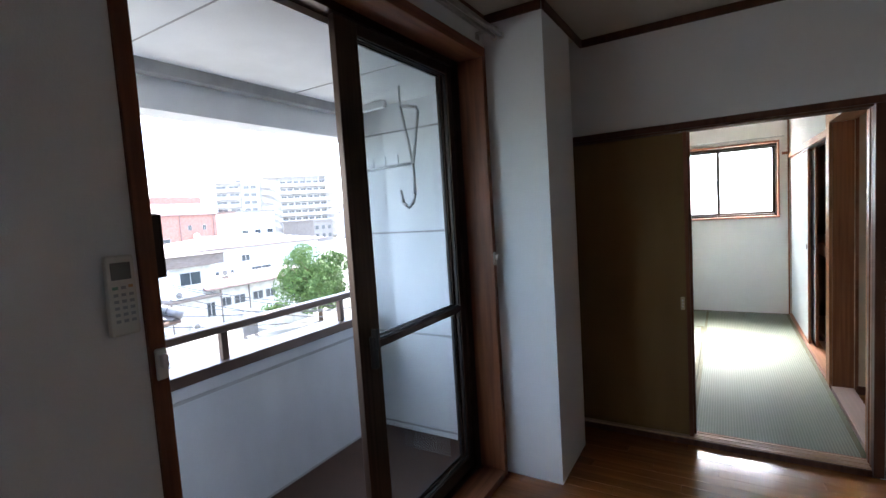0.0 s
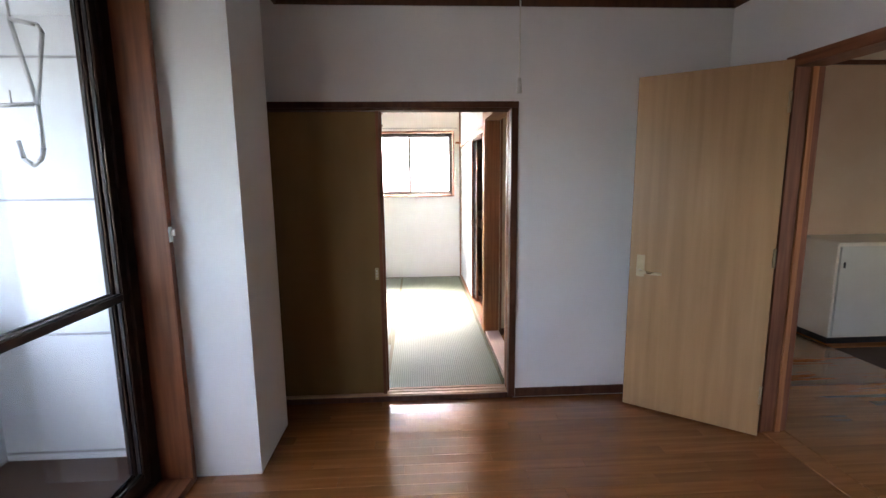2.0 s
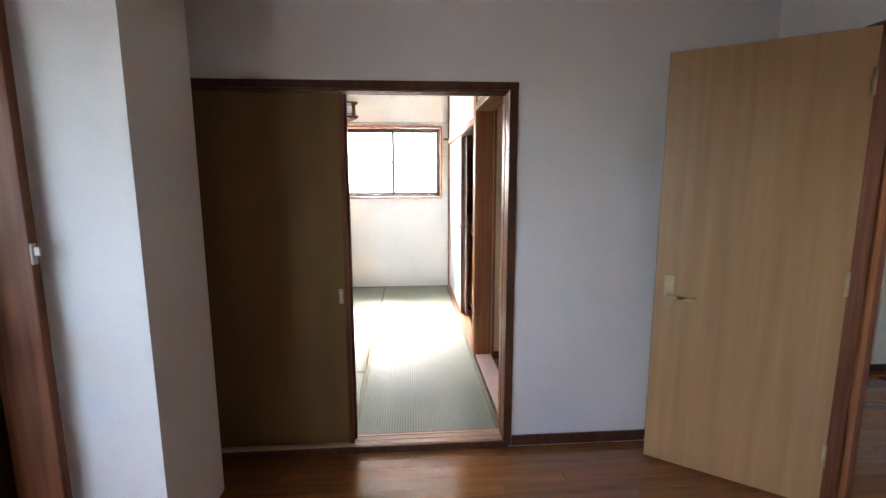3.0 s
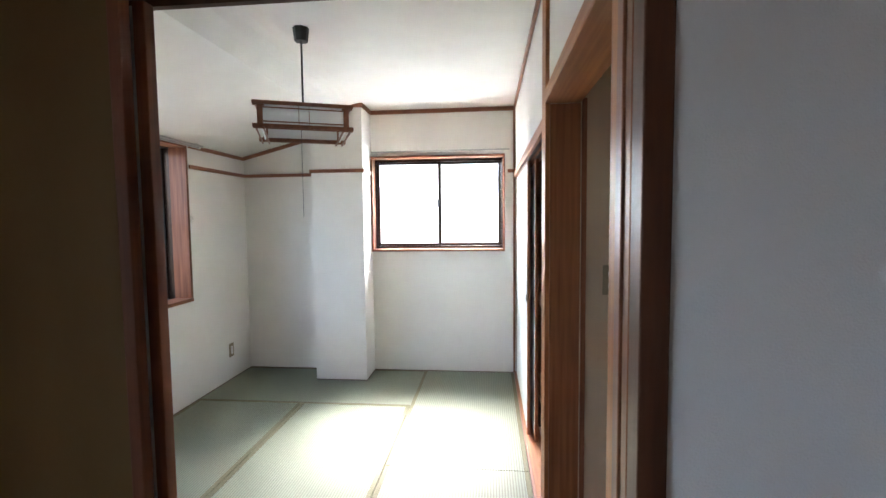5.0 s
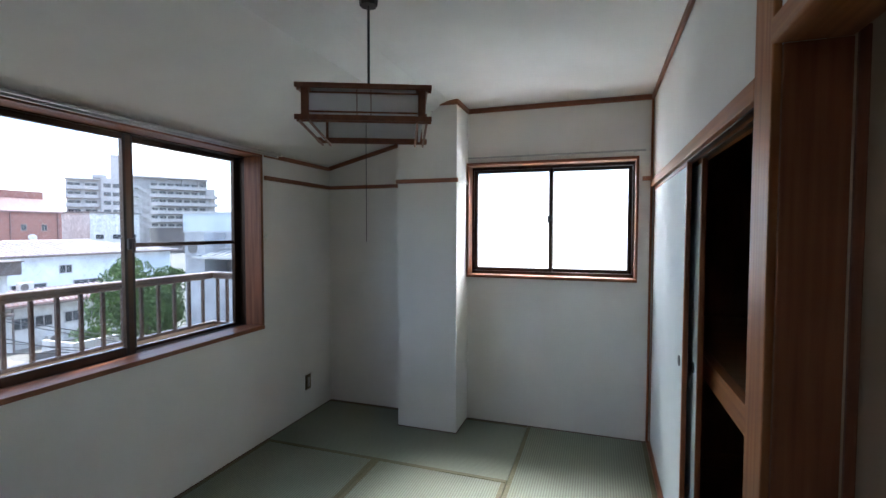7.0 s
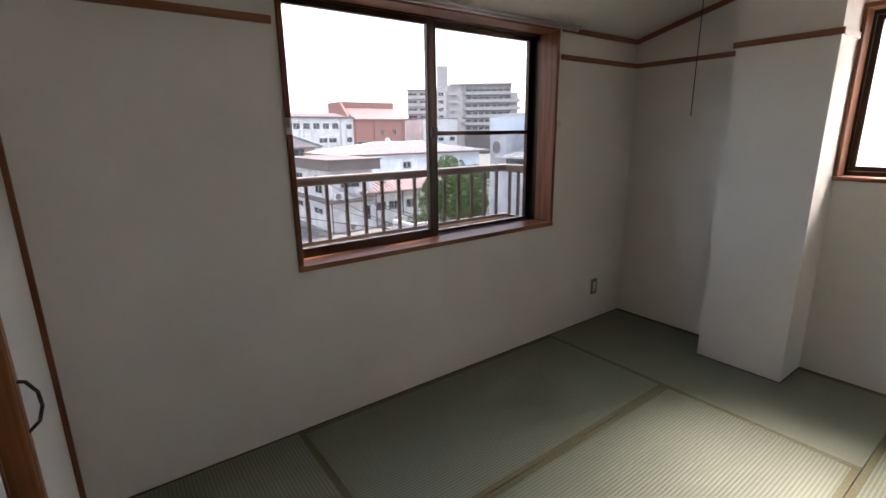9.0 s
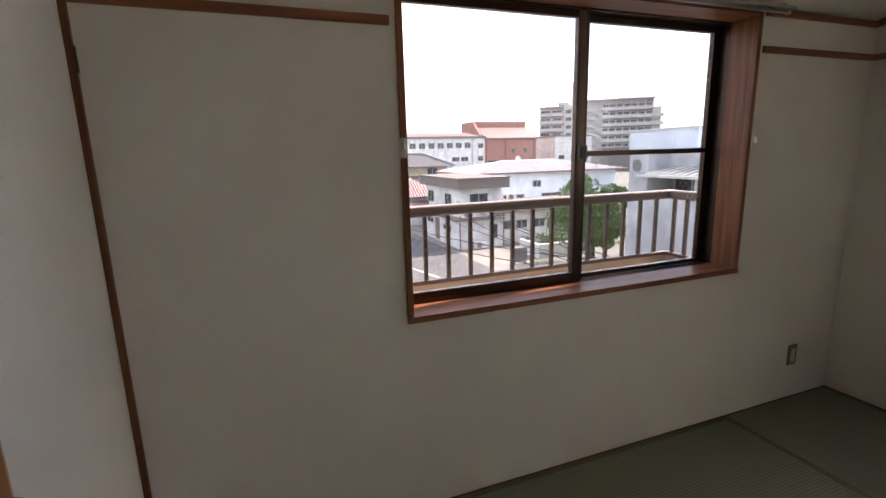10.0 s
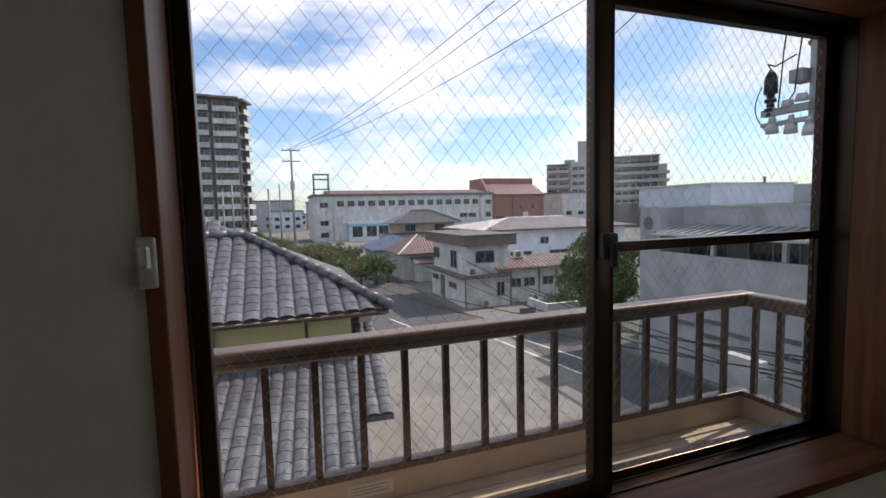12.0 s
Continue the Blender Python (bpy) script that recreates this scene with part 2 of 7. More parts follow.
def tatami_material():
    m, n, l, b = material("tatami_rush", 0.62, 0, 0.35)
    tc = n.new("ShaderNodeTexCoord")
    wv = n.new("ShaderNodeTexWave")
    wv.wave_type, wv.bands_direction, wv.wave_profile = "BANDS", "X", "SIN"
    wv.inputs["Scale"].default_value, wv.inputs["Distortion"].default_value = 20.9, 0.35
    wv.inputs["Detail"].default_value, wv.inputs["Detail Scale"].default_value = 2.0, 2.0
    l.new(tc.outputs["Object"], wv.inputs["Vector"])
    mp = n.new("ShaderNodeMapping")
    mp.inputs["Scale"].default_value = (14, 420, 14)
    l.new(tc.outputs["Object"], mp.inputs["Vector"])
    no = n.new("ShaderNodeTexNoise")
    no.inputs["Scale"].default_value, no.inputs["Detail"].default_value = 1.0, 3
    l.new(mp.outputs["Vector"], no.inputs["Vector"])
    ra = n.new("ShaderNodeValToRGB")
    ra.color_ramp.elements[0].color, ra.color_ramp.elements[1].color = (0.155, 0.172, 0.122, 1), (0.240, 0.258, 0.198, 1)
    l.new(wv.outputs["Fac"], ra.inputs["Fac"])
    r2 = n.new("ShaderNodeValToRGB")
    r2.color_ramp.elements[0].color, r2.color_ramp.elements[1].color = (0.82, 0.82, 0.80, 1), (1.05, 1.05, 1.0, 1)
    l.new(no.outputs["Fac"], r2.inputs["Fac"])
    mx = n.new("ShaderNodeMix")
    mx.data_type, mx.blend_type = "RGBA", "MULTIPLY"
    mx.inputs["Factor"].default_value = 1
    l.new(ra.outputs["Color"], mx.inputs["A"])
    l.new(r2.outputs["Color"], mx.inputs["B"])
    l.new(mx.outputs["Result"], b.inputs["Base Color"])
    bp = n.new("ShaderNodeBump")
    bp.inputs["Strength"].default_value, bp.inputs["Distance"].default_value = 0.5, 0.002
    l.new(wv.outputs["Fac"], bp.inputs["Height"])
    l.new(bp.outputs["Normal"], b.inputs["Normal"])
    return m


TATAMI = tatami_material()


def glass_material(name, rough, tint, mix=0.0, bump=0.0):
    m, n, l, b = material(name, rough)
    out = n["Material Output"]
    n.remove(b)
    gl = n.new("ShaderNodeBsdfGlass" if rough else "ShaderNodeBsdfTransparent")
    gl.inputs["Color"].default_value = (*tint, 1)
    if rough:
        gl.inputs["Roughness"].default_value, gl.inputs["IOR"].default_value = rough, 1.2
        if bump:
            vo = n.new("ShaderNodeTexVoronoi")
            vo.inputs["Scale"].default_value = 130
            tc = n.new("ShaderNodeTexCoord")
            l.new(tc.outputs["Object"], vo.inputs["Vector"])
            bp = n.new("ShaderNodeBump")
            bp.inputs["Strength"].default_value, bp.inputs["Distance"].default_value = bump, 0.003
            l.new(vo.outputs["Distance"], bp.inputs["Height"])
            l.new(bp.outputs["Normal"], gl.inputs["Normal"])
        tr = n.new("ShaderNodeBsdfTranslucent")
        tr.inputs["Color"].default_value = (0.9, 0.92, 0.92, 1)
        ms = n.new("ShaderNodeMixShader")
        ms.inputs[0].default_value = mix
        l.new(gl.outputs[0], ms.inputs[1])
        l.new(tr.outputs[0], ms.inputs[2])
    else:
        gs = n.new("ShaderNodeBsdfGlossy")
        gs.inputs["Roughness"].default_value = 0.01
        lw_ = n.new("ShaderNodeLayerWeight")
        lw_.inputs["Blend"].default_value = 0.5
        pw = n.new("ShaderNodeMath")
        pw.operation = "POWER"
        pw.inputs[1].default_value = 5.0
        l.new(lw_.outputs["Facing"], pw.inputs[0])
        ml = n.new("ShaderNodeMath")
        ml.operation = "MULTIPLY_ADD"
        ml.inputs[1].default_value, ml.inputs[2].default_value = 0.6, 0.025
        l.new(pw.outputs[0], ml.inputs[0])
        ms = n.new("ShaderNodeMixShader")
        l.new(ml.outputs[0], ms.inputs[0])
        l.new(gl.outputs[0], ms.inputs[1])
        l.new(gs.outputs[0], ms.inputs[2])
    l.new(ms.outputs[0], out.inputs["Surface"])
    return m


GLASS = glass_material("window_glass_clear", 0.0, (0.985, 0.99, 0.99))
GLASS_HAZY = glass_material("window_glass_double", 0.0, (0.88, 0.90, 0.905))
FROSTED = glass_material("window_glass_frosted", 0.45, (0.97, 0.99, 0.99), 0.35, 0.6)


# ---- building helpers ----
def box(bm, x0, x1, y0, y1, z0, z1, bevel=0.0, m=None):
    r = bmesh.ops.create_cube(bm, size=1.0)
    vs = r["verts"]
    mat = Matrix.Translation(((x0 + x1) / 2, (y0 + y1) / 2, (z0 + z1) / 2)) @ Matrix.Diagonal((abs(x1 - x0), abs(y1 - y0), abs(z1 - z0), 1))
    if m is not None:
        mat = m @ mat
    bmesh.ops.transform(bm, matrix=mat, verts=vs)
    if bevel:
        es = list({e for v in vs for e in v.link_edges})
        bmesh.ops.bevel(bm, geom=es, offset=bevel, segments=2, affect="EDGES", profile=0.5)
    return bm


def boxes(*rows, bevel=0.0):
    bm = bmesh.new()
    for r in rows:
        box(bm, *r, bevel=bevel)
    return bm


def cyl(bm, p, q, r0, r1=None, seg=12, caps=True):
    p, q = Vector(p), Vector(q)
    d = q - p
    m = Matrix.Translation((p + q) / 2) @ d.to_track_quat("Z", "Y").to_matrix().to_4x4()
    bmesh.ops.create_cone(bm, cap_ends=caps, segments=seg, radius1=r0, radius2=r0 if r1 is None else r1, depth=d.length, matrix=m)
    return bm


def tube(bm, pts, r, seg=6):
    """A bent rod through the points, with round joints."""
    for a, b in zip(pts, pts[1:]):
        cyl(bm, a, b, r, seg=seg)
    for p in pts[1:-1]:
        bmesh.ops.create_uvsphere(bm, u_segments=seg, v_segments=4, radius=r * 1.02, matrix=Matrix.Translation(p))
    return bm


def mesh_of(name, bm, mat, smooth=False):
    bmesh.ops.recalc_face_normals(bm, faces=bm.faces)
    me = bpy.data.meshes.new(name)
    bm.to_mesh(me)
    bm.free()
    if mat:
        me.materials.append(mat)
    if smooth:
        for p in me.polygons:
            p.use_smooth = True
    return me


def structure(name, bm, mat, label="", smooth=False):
    return tagged(new(name, mesh_of(name, bm, mat, smooth)), label, "", "", "structure")


def thing(name, at, label, category, group=""):
    e = new(name)
    e.empty_display_size = 0.1
    e.location = at
    return tagged(e, label, category, group)


def part(name, bm, mat, parent, label="", smooth=False):
    """One mesh object in world coordinates under a thing or a part."""
    o = new(name, mesh_of(name, bm, mat, smooth))
    o.parent = parent
    o.matrix_parent_inverse = Matrix.Translation(-parent.location) if parent.data is None else Matrix()
    if label:
        o["label"] = label
    return o


def wall(name, axis, a0, a1, u0, u1, z0, z1, holes, mat, label):
    """A wall between a0 and a1 on its axis, along u, with openings (u0, u1, z0, z1) through it."""
    bm = bmesh.new()

    def slab(s0, s1, q0, q1):
        if s1 - s0 > 1e-4 and q1 - q0 > 1e-4:
            if axis == "x":
                box(bm, a0, a1, s0, s1, q0, q1)
            else:
                box(bm, s0, s1, a0, a1, q0, q1)
    at = u0
    for h0, h1, p0, p1 in sorted(holes):
        slab(at, h0, z0, z1)
        slab(h0, h1, z0, p0)
        slab(h0, h1, p1, z1)
        at = h1
    slab(at, u1, z0, z1)
    return structure(name, bm, mat, label)


# ---- the two rooms' shell ----
XL, XR = -1.43, 1.575            # living room, window wall and hall wall
TX0, TX1 = -2.293, 0.265         # mat room
TY0, TY1 = 0.10, 3.575
FT = 0.033                       # mat level
CZ = 2.45

structure("floor_slab", boxes((-2.52, 4.6, -4.7, 3.8, -0.25, -0.012)), FLOOR_GAP, "dark concrete floor slab under both rooms")
wall("wall_partition", "y", 0.0, 0.10, -2.293, 1.70, -0.01, 2.60, [(-1.575, 0.272, -0.01, 1.872)], WALLPAPER, "white papered partition wall with a sliding door opening")
wall("wall_living_window", "x", -1.66, XL, -4.6, -0.52, -0.10, 2.60, [(-2.475, -0.745, -0.01, 2.27)], WALLPAPER, "white papered wall around the balcony door")
wall("wall_living_hall", "x", XR, 1.70, -4.6, 0.0, -0.01, 2.60, [(-1.30, -0.50, -0.01, 1.99)], WALLPAPER, "white papered wall with a doorway to the hall")
# the hole is an invented, unseen opening that lets daylight into the hall
wall("wall_living_back", "y", -4.72, -4.6, -1.63, 4.6, -0.01, 2.60, [(2.5, 3.7, 1.05, 1.95)], WALLPAPER, "white papered wall behind the walk")
wall("wall_mat_window", "x", -2.52, TX0, -0.50, 3.78, -0.10, 2.55, [(1.012, 2.72, 0.835, 2.056)], WALLPAPER_T, "cream papered wall around the wide window")
wall("wall_mat_far", "y", TY1, 3.78, TX0, 1.3, -0.10, 2.55, [(-1.051, 0.173, 1.162, 2.035)], WALLPAPER_T, "cream papered wall around the frosted window")
wall("wall_mat_hall", "x", TX1 + 0.004, 0.39, TY0, 3.575, -0.01, 2.55, [(0.10, 1.3249, -0.01, 1.95), (1.325, 3.575, -0.01, 1.87)], WALLPAPER_T, "cream papered wall over the hall opening and the closet")
structure("pillar_living", boxes((XL - 0.1, -1.118, -0.716, -0.252, -0.01, 2.60)), WALLPAPER, "white papered square column beside the balcony door")
structure("wall_behind_column", boxes((XL - 0.2, XL, -0.52, 0.0, -0.1, 2.6)), WALLPAPER, "white papered wall behind the column")
structure("pillar_mat", boxes((-1.514, -1.055, 3.274, TY1, 0.0, 2.55)), WALLPAPER_T, "cream papered square column in the far wall")
structure("ceiling_living", boxes((-1.63, 1.70, -4.6, 0.0, CZ, 2.62)), CEILING, "beige papered ceiling")


def profile_y(pts, y0, y1):
    """A prism with the (x, z) outline pts between y0 and y1."""
    bm = bmesh.new()
    a = [bm.verts.new((x, y0, z)) for x, z in pts]
    b = [bm.verts.new((x, y1, z)) for x, z in pts]
    k = len(pts)
    bm.faces.new(a)
    bm.faces.new(b[::-1])
    for i in range(k):
        bm.faces.new((a[i], a[(i + 1) % k], b[(i + 1) % k], b[i]))
    return bm


SLOPE = [(-2.32, 2.059), (-1.298, 2.318), (-1.248, 2.368), (-1.205, 2.405), (-1.16, 2.431), (-1.11, 2.446), (-1.05, 2.4535), (-1.0, 2.454)]
structure("ceiling_mat", profile_y(SLOPE + [(0.40, 2.454), (0.40, 2.62), (-2.32, 2.62)], TY0, TY1 + 0.01), CEILING_T, "cream papered ceiling that slopes down to the window wall")

# hall beyond both doorways
structure("hall_floor", boxes((0.39, 3.06, 0.10, 1.19, -0.011, 0.0), (1.70, 3.06, -4.6, 0.10, -0.011, 0.0), (3.06, 4.5, 0.66, 1.19, -0.011, 0.0)), surface("hall_floor_boards", (0.26, 0.105, 0.034), (0.38, 0.165, 0.06), (2, 22, 22), 0.25, bump=0.05, coat=0.3), "varnished brown board floor of the hall")
structure("entrance_floor", boxes((3.06, 4.5, -4.6, 0.66, -0.18, -0.10)), GENKAN, "dark tiled sunken entrance floor")
wall("wall_hall_far", "y", 1.20, 1.315, 0.39, 4.6, -0.01, 2.55, [], HALL_WALL, "beige papered hall wall")
structure("wall_hall_end", boxes((4.5, 4.6, -4.6, 1.2, -0.2, 2.55)), HALL_WALL, "beige papered hall end wall")
structure("ceiling_hall", boxes((1.70, 4.6, -4.6, 1.2, 2.40, 2.5), (0.39, 1.70, 0.10, 1.2, 2.40, 2.5)), CEILING, "beige hall ceiling")
structure("baseboard_hall", boxes((0.40, 4.5, 1.186, 1.1985, 0.0, 0.06), bevel=0.002), TRIM_DARK, "dark brown hall baseboard")
structure("trim_hall", boxes((0.40, 4.5, 1.180, 1.1985, 2.36, 2.399)), TRIM_DARK, "dark brown hall ceiling trim")

# living room trim
structure("trim_living", boxes((-1.118, XR, -0.016, -0.001, 2.404, 2.449), (XR - 0.016, XR - 0.001, -4.59, -0.017, 2.404, 2.449), (-1.117, -1.102, -0.716, -0.017, 2.404, 2.449), (XL + 0.001, -1.118, -0.732, -0.717, 2.404, 2.449), (XL + 0.001, XL + 0.016, -4.59, -0.733, 2.404, 2.449), bevel=0.002), TRIM_DARK, "dark brown ceiling trim")
structure("baseboard", boxes((0.287, XR - 0.002, -0.012, -0.001, 0.0, 0.058), (XR - 0.014, XR - 0.002, -0.42, -0.013, 0.0, 0.058), (XL + 0.001, XL + 0.013, -4.59, -2.51, 0.0, 0.058), (XR - 0.014, XR - 0.002, -4.59, -1.38, 0.0, 0.058), bevel=0.002), TRIM_DARK, "dark brown baseboard")

# sliding door frame in the partition
frame_d = thing("door_frame_sliding", (-0.55, 0.05, 0), "dark brown wooden frame of the sliding door", "door frame")
frame_d["kind"] = "structure"
part("head", boxes((-1.575, 0.2862, -0.012, 0.112, 1.838, 1.874), bevel=0.003), TRIM_DARK, frame_d)
part("jamb", boxes((-1.575, -1.532, 0.001, 0.128, 0.034, 1.8375), bevel=0.003), POST_Z, frame_d, "light brown jamb on the mat room side")
part("jamb_groove", boxes((-1.5425, -1.5350, 0.1281, 0.1290, 0.034, 1.836)), TRIM_DARK, frame_d, "dark groove down the jamb")
part("jamb_edge", boxes((-1.5745, -1.5705, 0.1281, 0.1292, 0.034, 1.836)), SILL_LIGHT, frame_d, "pale planed edge of the jamb")
part("jamb", boxes((0.242, 0.284, -0.012, 0.040, 0.0, 1.8375), bevel=0.003), TRIM_DARK, frame_d)
part("jamb", boxes((0.242, 0.276, 0.041, 0.075, 0.03, 1.8375), bevel=0.003), CASING_Z, frame_d)
part("jamb", boxes((0.238, 0.272, 0.076, 0.112, 0.03, 1.8375), bevel=0.003), CASING_Z, frame_d)
part("apron", boxes((-1.43, 0.238, -0.014, -0.001, -0.008, 0.030), bevel=0.002), TRIM_DARK, frame_d)
part("sill", boxes((-1.53, 0.238, 0.0, 0.104, -0.008, 0.030), bevel=0.002), SILL_LIGHT, frame_d, "pale wooden sill with grooves")
for gy in (0.004, 0.046, 0.088):
    part("sill_rib", boxes((-1.53, 0.238, gy, gy + 0.012, 0.0301, 0.0365), bevel=0.001), SILL_LIGHT, frame_d)
for gy in (0.0, 0.043, 0.086):
    part("head_rib", boxes((-1.53, 0.238, gy, gy + 0.014, 1.826, 1.8378)), TRIM_DARK, frame_d)


def sliding_panel(x0, x1, y0, y1, z0, z1, mat, label, pull_x, group):
    t = thing("sliding_door", ((x0 + x1) / 2, (y0 + y1) / 2, z0), label, "sliding door", group)
    part("panel", boxes((x0 + 0.006, x1 - 0.006, y0 + 0.004, y1 - 0.004, z0 + 0.006, z1 - 0.006)), mat, t)
    part("stile", boxes((x1 - 0.006, x1 + 0.016, y0, y1, z0, z1), bevel=0.002), CASING_Z, t)
    part("stile", boxes((x0 - 0.010, x0 + 0.006, y0, y1, z0, z1), bevel=0.002), CASING_Z, t)
    if pull_x is not None:
        pl = part("pull", boxes((pull_x - 0.011, pull_x + 0.011, y0 - 0.001, y0 + 0.0035, 0.80, 0.875), bevel=0.003), BRASS, t, "brass recessed pull")
        bm = bmesh.new()
        for dz in (-0.018, 0.0, 0.018):
            cyl(bm, (pull_x, y0 - 0.004, 0.838 + dz), (pull_x, y0 - 0.001, 0.838 + dz), 0.006, seg=10)
        part("pull_stud", bm, WHITE_PLASTIC, pl, "pale round studs")
    return t


sliding_panel(-1.505, -0.566, 0.018, 0.042, 0.0372, 1.8255, FUSUMA_DARK, "olive brown sliding door panel slid open beside the column", -0.591, "sliding doors")
sliding_panel(-1.500, -0.555, 0.060, 0.084, 0.0372, 1.8255, FUSUMA_PALE, "pale sliding door panel stacked behind the brown one", None, "sliding doors")

# hall doorway casing
dc = thing("door_frame_hall", (XR, -0.9, 0), "brown wooden casing of the hall doorway", "door frame")
dc["kind"] = "structure"
part("jamb", boxes((XR - 0.014, 1.714, -0.535, -0.462, -0.008, 1.958), bevel=0.003), CASING_Z, dc)
part("jamb", boxes((XR - 0.014, 1.714, -1.340, -1.265, -0.008, 1.958), bevel=0.003), CASING_Z, dc)
part("head", boxes((XR - 0.014, 1.714, -1.340, -0.462, 1.9585, 2.014), bevel=0.003), CASING_Y, dc)
part("stop", boxes((1.640, 1.670, -0.548, -0.536, 0.0, 1.957), bevel=0.002), POST_Z, dc)
part("threshold", boxes((XR, 1.70, -1.264, -0.536, -0.010, 0.006), bevel=0.002), PLANK, dc)

# open hall door
hinge, free = Vector((1.505, -0.590, 0)), Vector((0.943, -0.159, 0))
dl = (free - hinge).length
dm = Matrix.Translation(hinge) @ Matrix.Rotation(math.atan2((free - hinge).y, (free - hinge).x), 4, "Z")
hd = thing("hinged_door", tuple(hinge), "light oak veneer door standing half open", "door")


def local(bm, m):
    bmesh.ops.transform(bm, matrix=m, verts=bm.verts)
    return bm


part("leaf", local(boxes((0.0, dl, -0.035, 0.0, 0.012, 1.98), bevel=0.002), dm), DOOR_WOOD, hd)
part("edge_band", local(boxes((dl, dl + 0.002, -0.034, -0.001, 0.014, 1.978)), dm), TRIM_DARK, hd)
for side in (1, -1):
    yy = 0.0 if side > 0 else -0.035
    ro = part("rose", local(boxes((dl - 0.085, dl - 0.040, min(yy, yy + side * 0.008), max(yy, yy + side * 0.008), 0.835, 0.965), bevel=0.004), dm), BRASS, hd, "satin gold handle plate")
    bm = bmesh.new()
    tube(bm, [(dl - 0.062, yy, 0.872), (dl - 0.062, yy + side * 0.045, 0.872), (dl - 0.085, yy + side * 0.052, 0.872), (dl - 0.13, yy + side * 0.050, 0.868), (dl - 0.185, yy + side * 0.044, 0.866)], 0.0085, 8)
    part("lever", local(bm, dm), BRASS, ro, "satin gold lever handle", True)
for hz in (0.25, 1.0, 1.78):
    bm = bmesh.new()
    cyl(bm, (0.004, 0.004, hz - 0.05), (0.004, 0.004, hz + 0.05), 0.007, seg=10)
    part("hinge", local(bm, dm), BRASS, hd, "small metal hinge", True)

# pull cord of the ceiling light
pc = thing("pull_cord", (-0.125, -1.91, 1.59), "thin white light pull cord with a knob, hanging from the ceiling", "pull cord")
PC = (-0.125, -1.91)
bm = bmesh.new()
cyl(bm, (PC[0], PC[1], 1.625), (PC[0], PC[1], CZ - 0.002), 0.0016, seg=6)
part("cord", bm, WHITE_PLASTIC, pc)
bm = bmesh.new()
cyl(bm, (PC[0], PC[1], 1.598), (PC[0], PC[1], 1.626), 0.0055, 0.0035, seg=10)
part("knob", bm, WHITE_PLASTIC, pc, "white plastic knob", True)
bm = bmesh.new()
cyl(bm, (PC[0], PC[1], CZ - 0.03), (PC[0], PC[1], CZ - 0.0005), 0.045, seg=20)
part("rose", bm, WHITE_PLASTIC, pc, "white ceiling rose")

# ---- balcony door ----
bd = thing("balcony_door_casing", (XL, -1.6, 0), "red-brown wooden casing round the balcony door", "door casing")
bd["kind"] = "structure"
part("jamb", boxes((-1.566, XL + 0.012, -0.772, -0.735, 0.0, 2.235), bevel=0.003), CASING_Z, bd)
part("jamb", boxes((-1.566, XL + 0.012, -2.490, -2.455, 0.0, 2.235), bevel=0.003), CASING_Z, bd)
part("head", boxes((-1.566, XL + 0.012, -2.490, -0.735, 2.2355, 2.285), bevel=0.003), CASING_Y, bd)
part("sill", boxes((-1.566, XL + 0.012, -2.454, -0.773, -0.010, 0.035), bevel=0.003), CASING_Y, bd)
fr = thing("balcony_door_frame", (-1.61, -1.6, 0), "dark bronze aluminium track frame of the balcony door", "window frame")
fr["kind"] = "structure"
part("track", boxes((-1.672, -1.5665, -2.475, -0.745, -0.010, 0.050), bevel=0.002), BRONZE, fr)
part("head", boxes((-1.672, -1.5665, -2.475, -0.745, 2.205, 2.270), bevel=0.002), BRONZE, fr)
part("jamb", boxes((-1.672, -1.5665, -0.828, -0.745, 0.050, 2.205), bevel=0.002), BRONZE, fr)
part("jamb", boxes((-1.672, -1.5665, -2.475, -2.435, 0.050, 2.205), bevel=0.002), BRONZE, fr)
for gx in (-1.590, -1.625, -1.655):
    part("guide", boxes((gx - 0.003, gx + 0.003, -2.434, -0.829, 0.0505, 0.062)), BRONZE, fr)


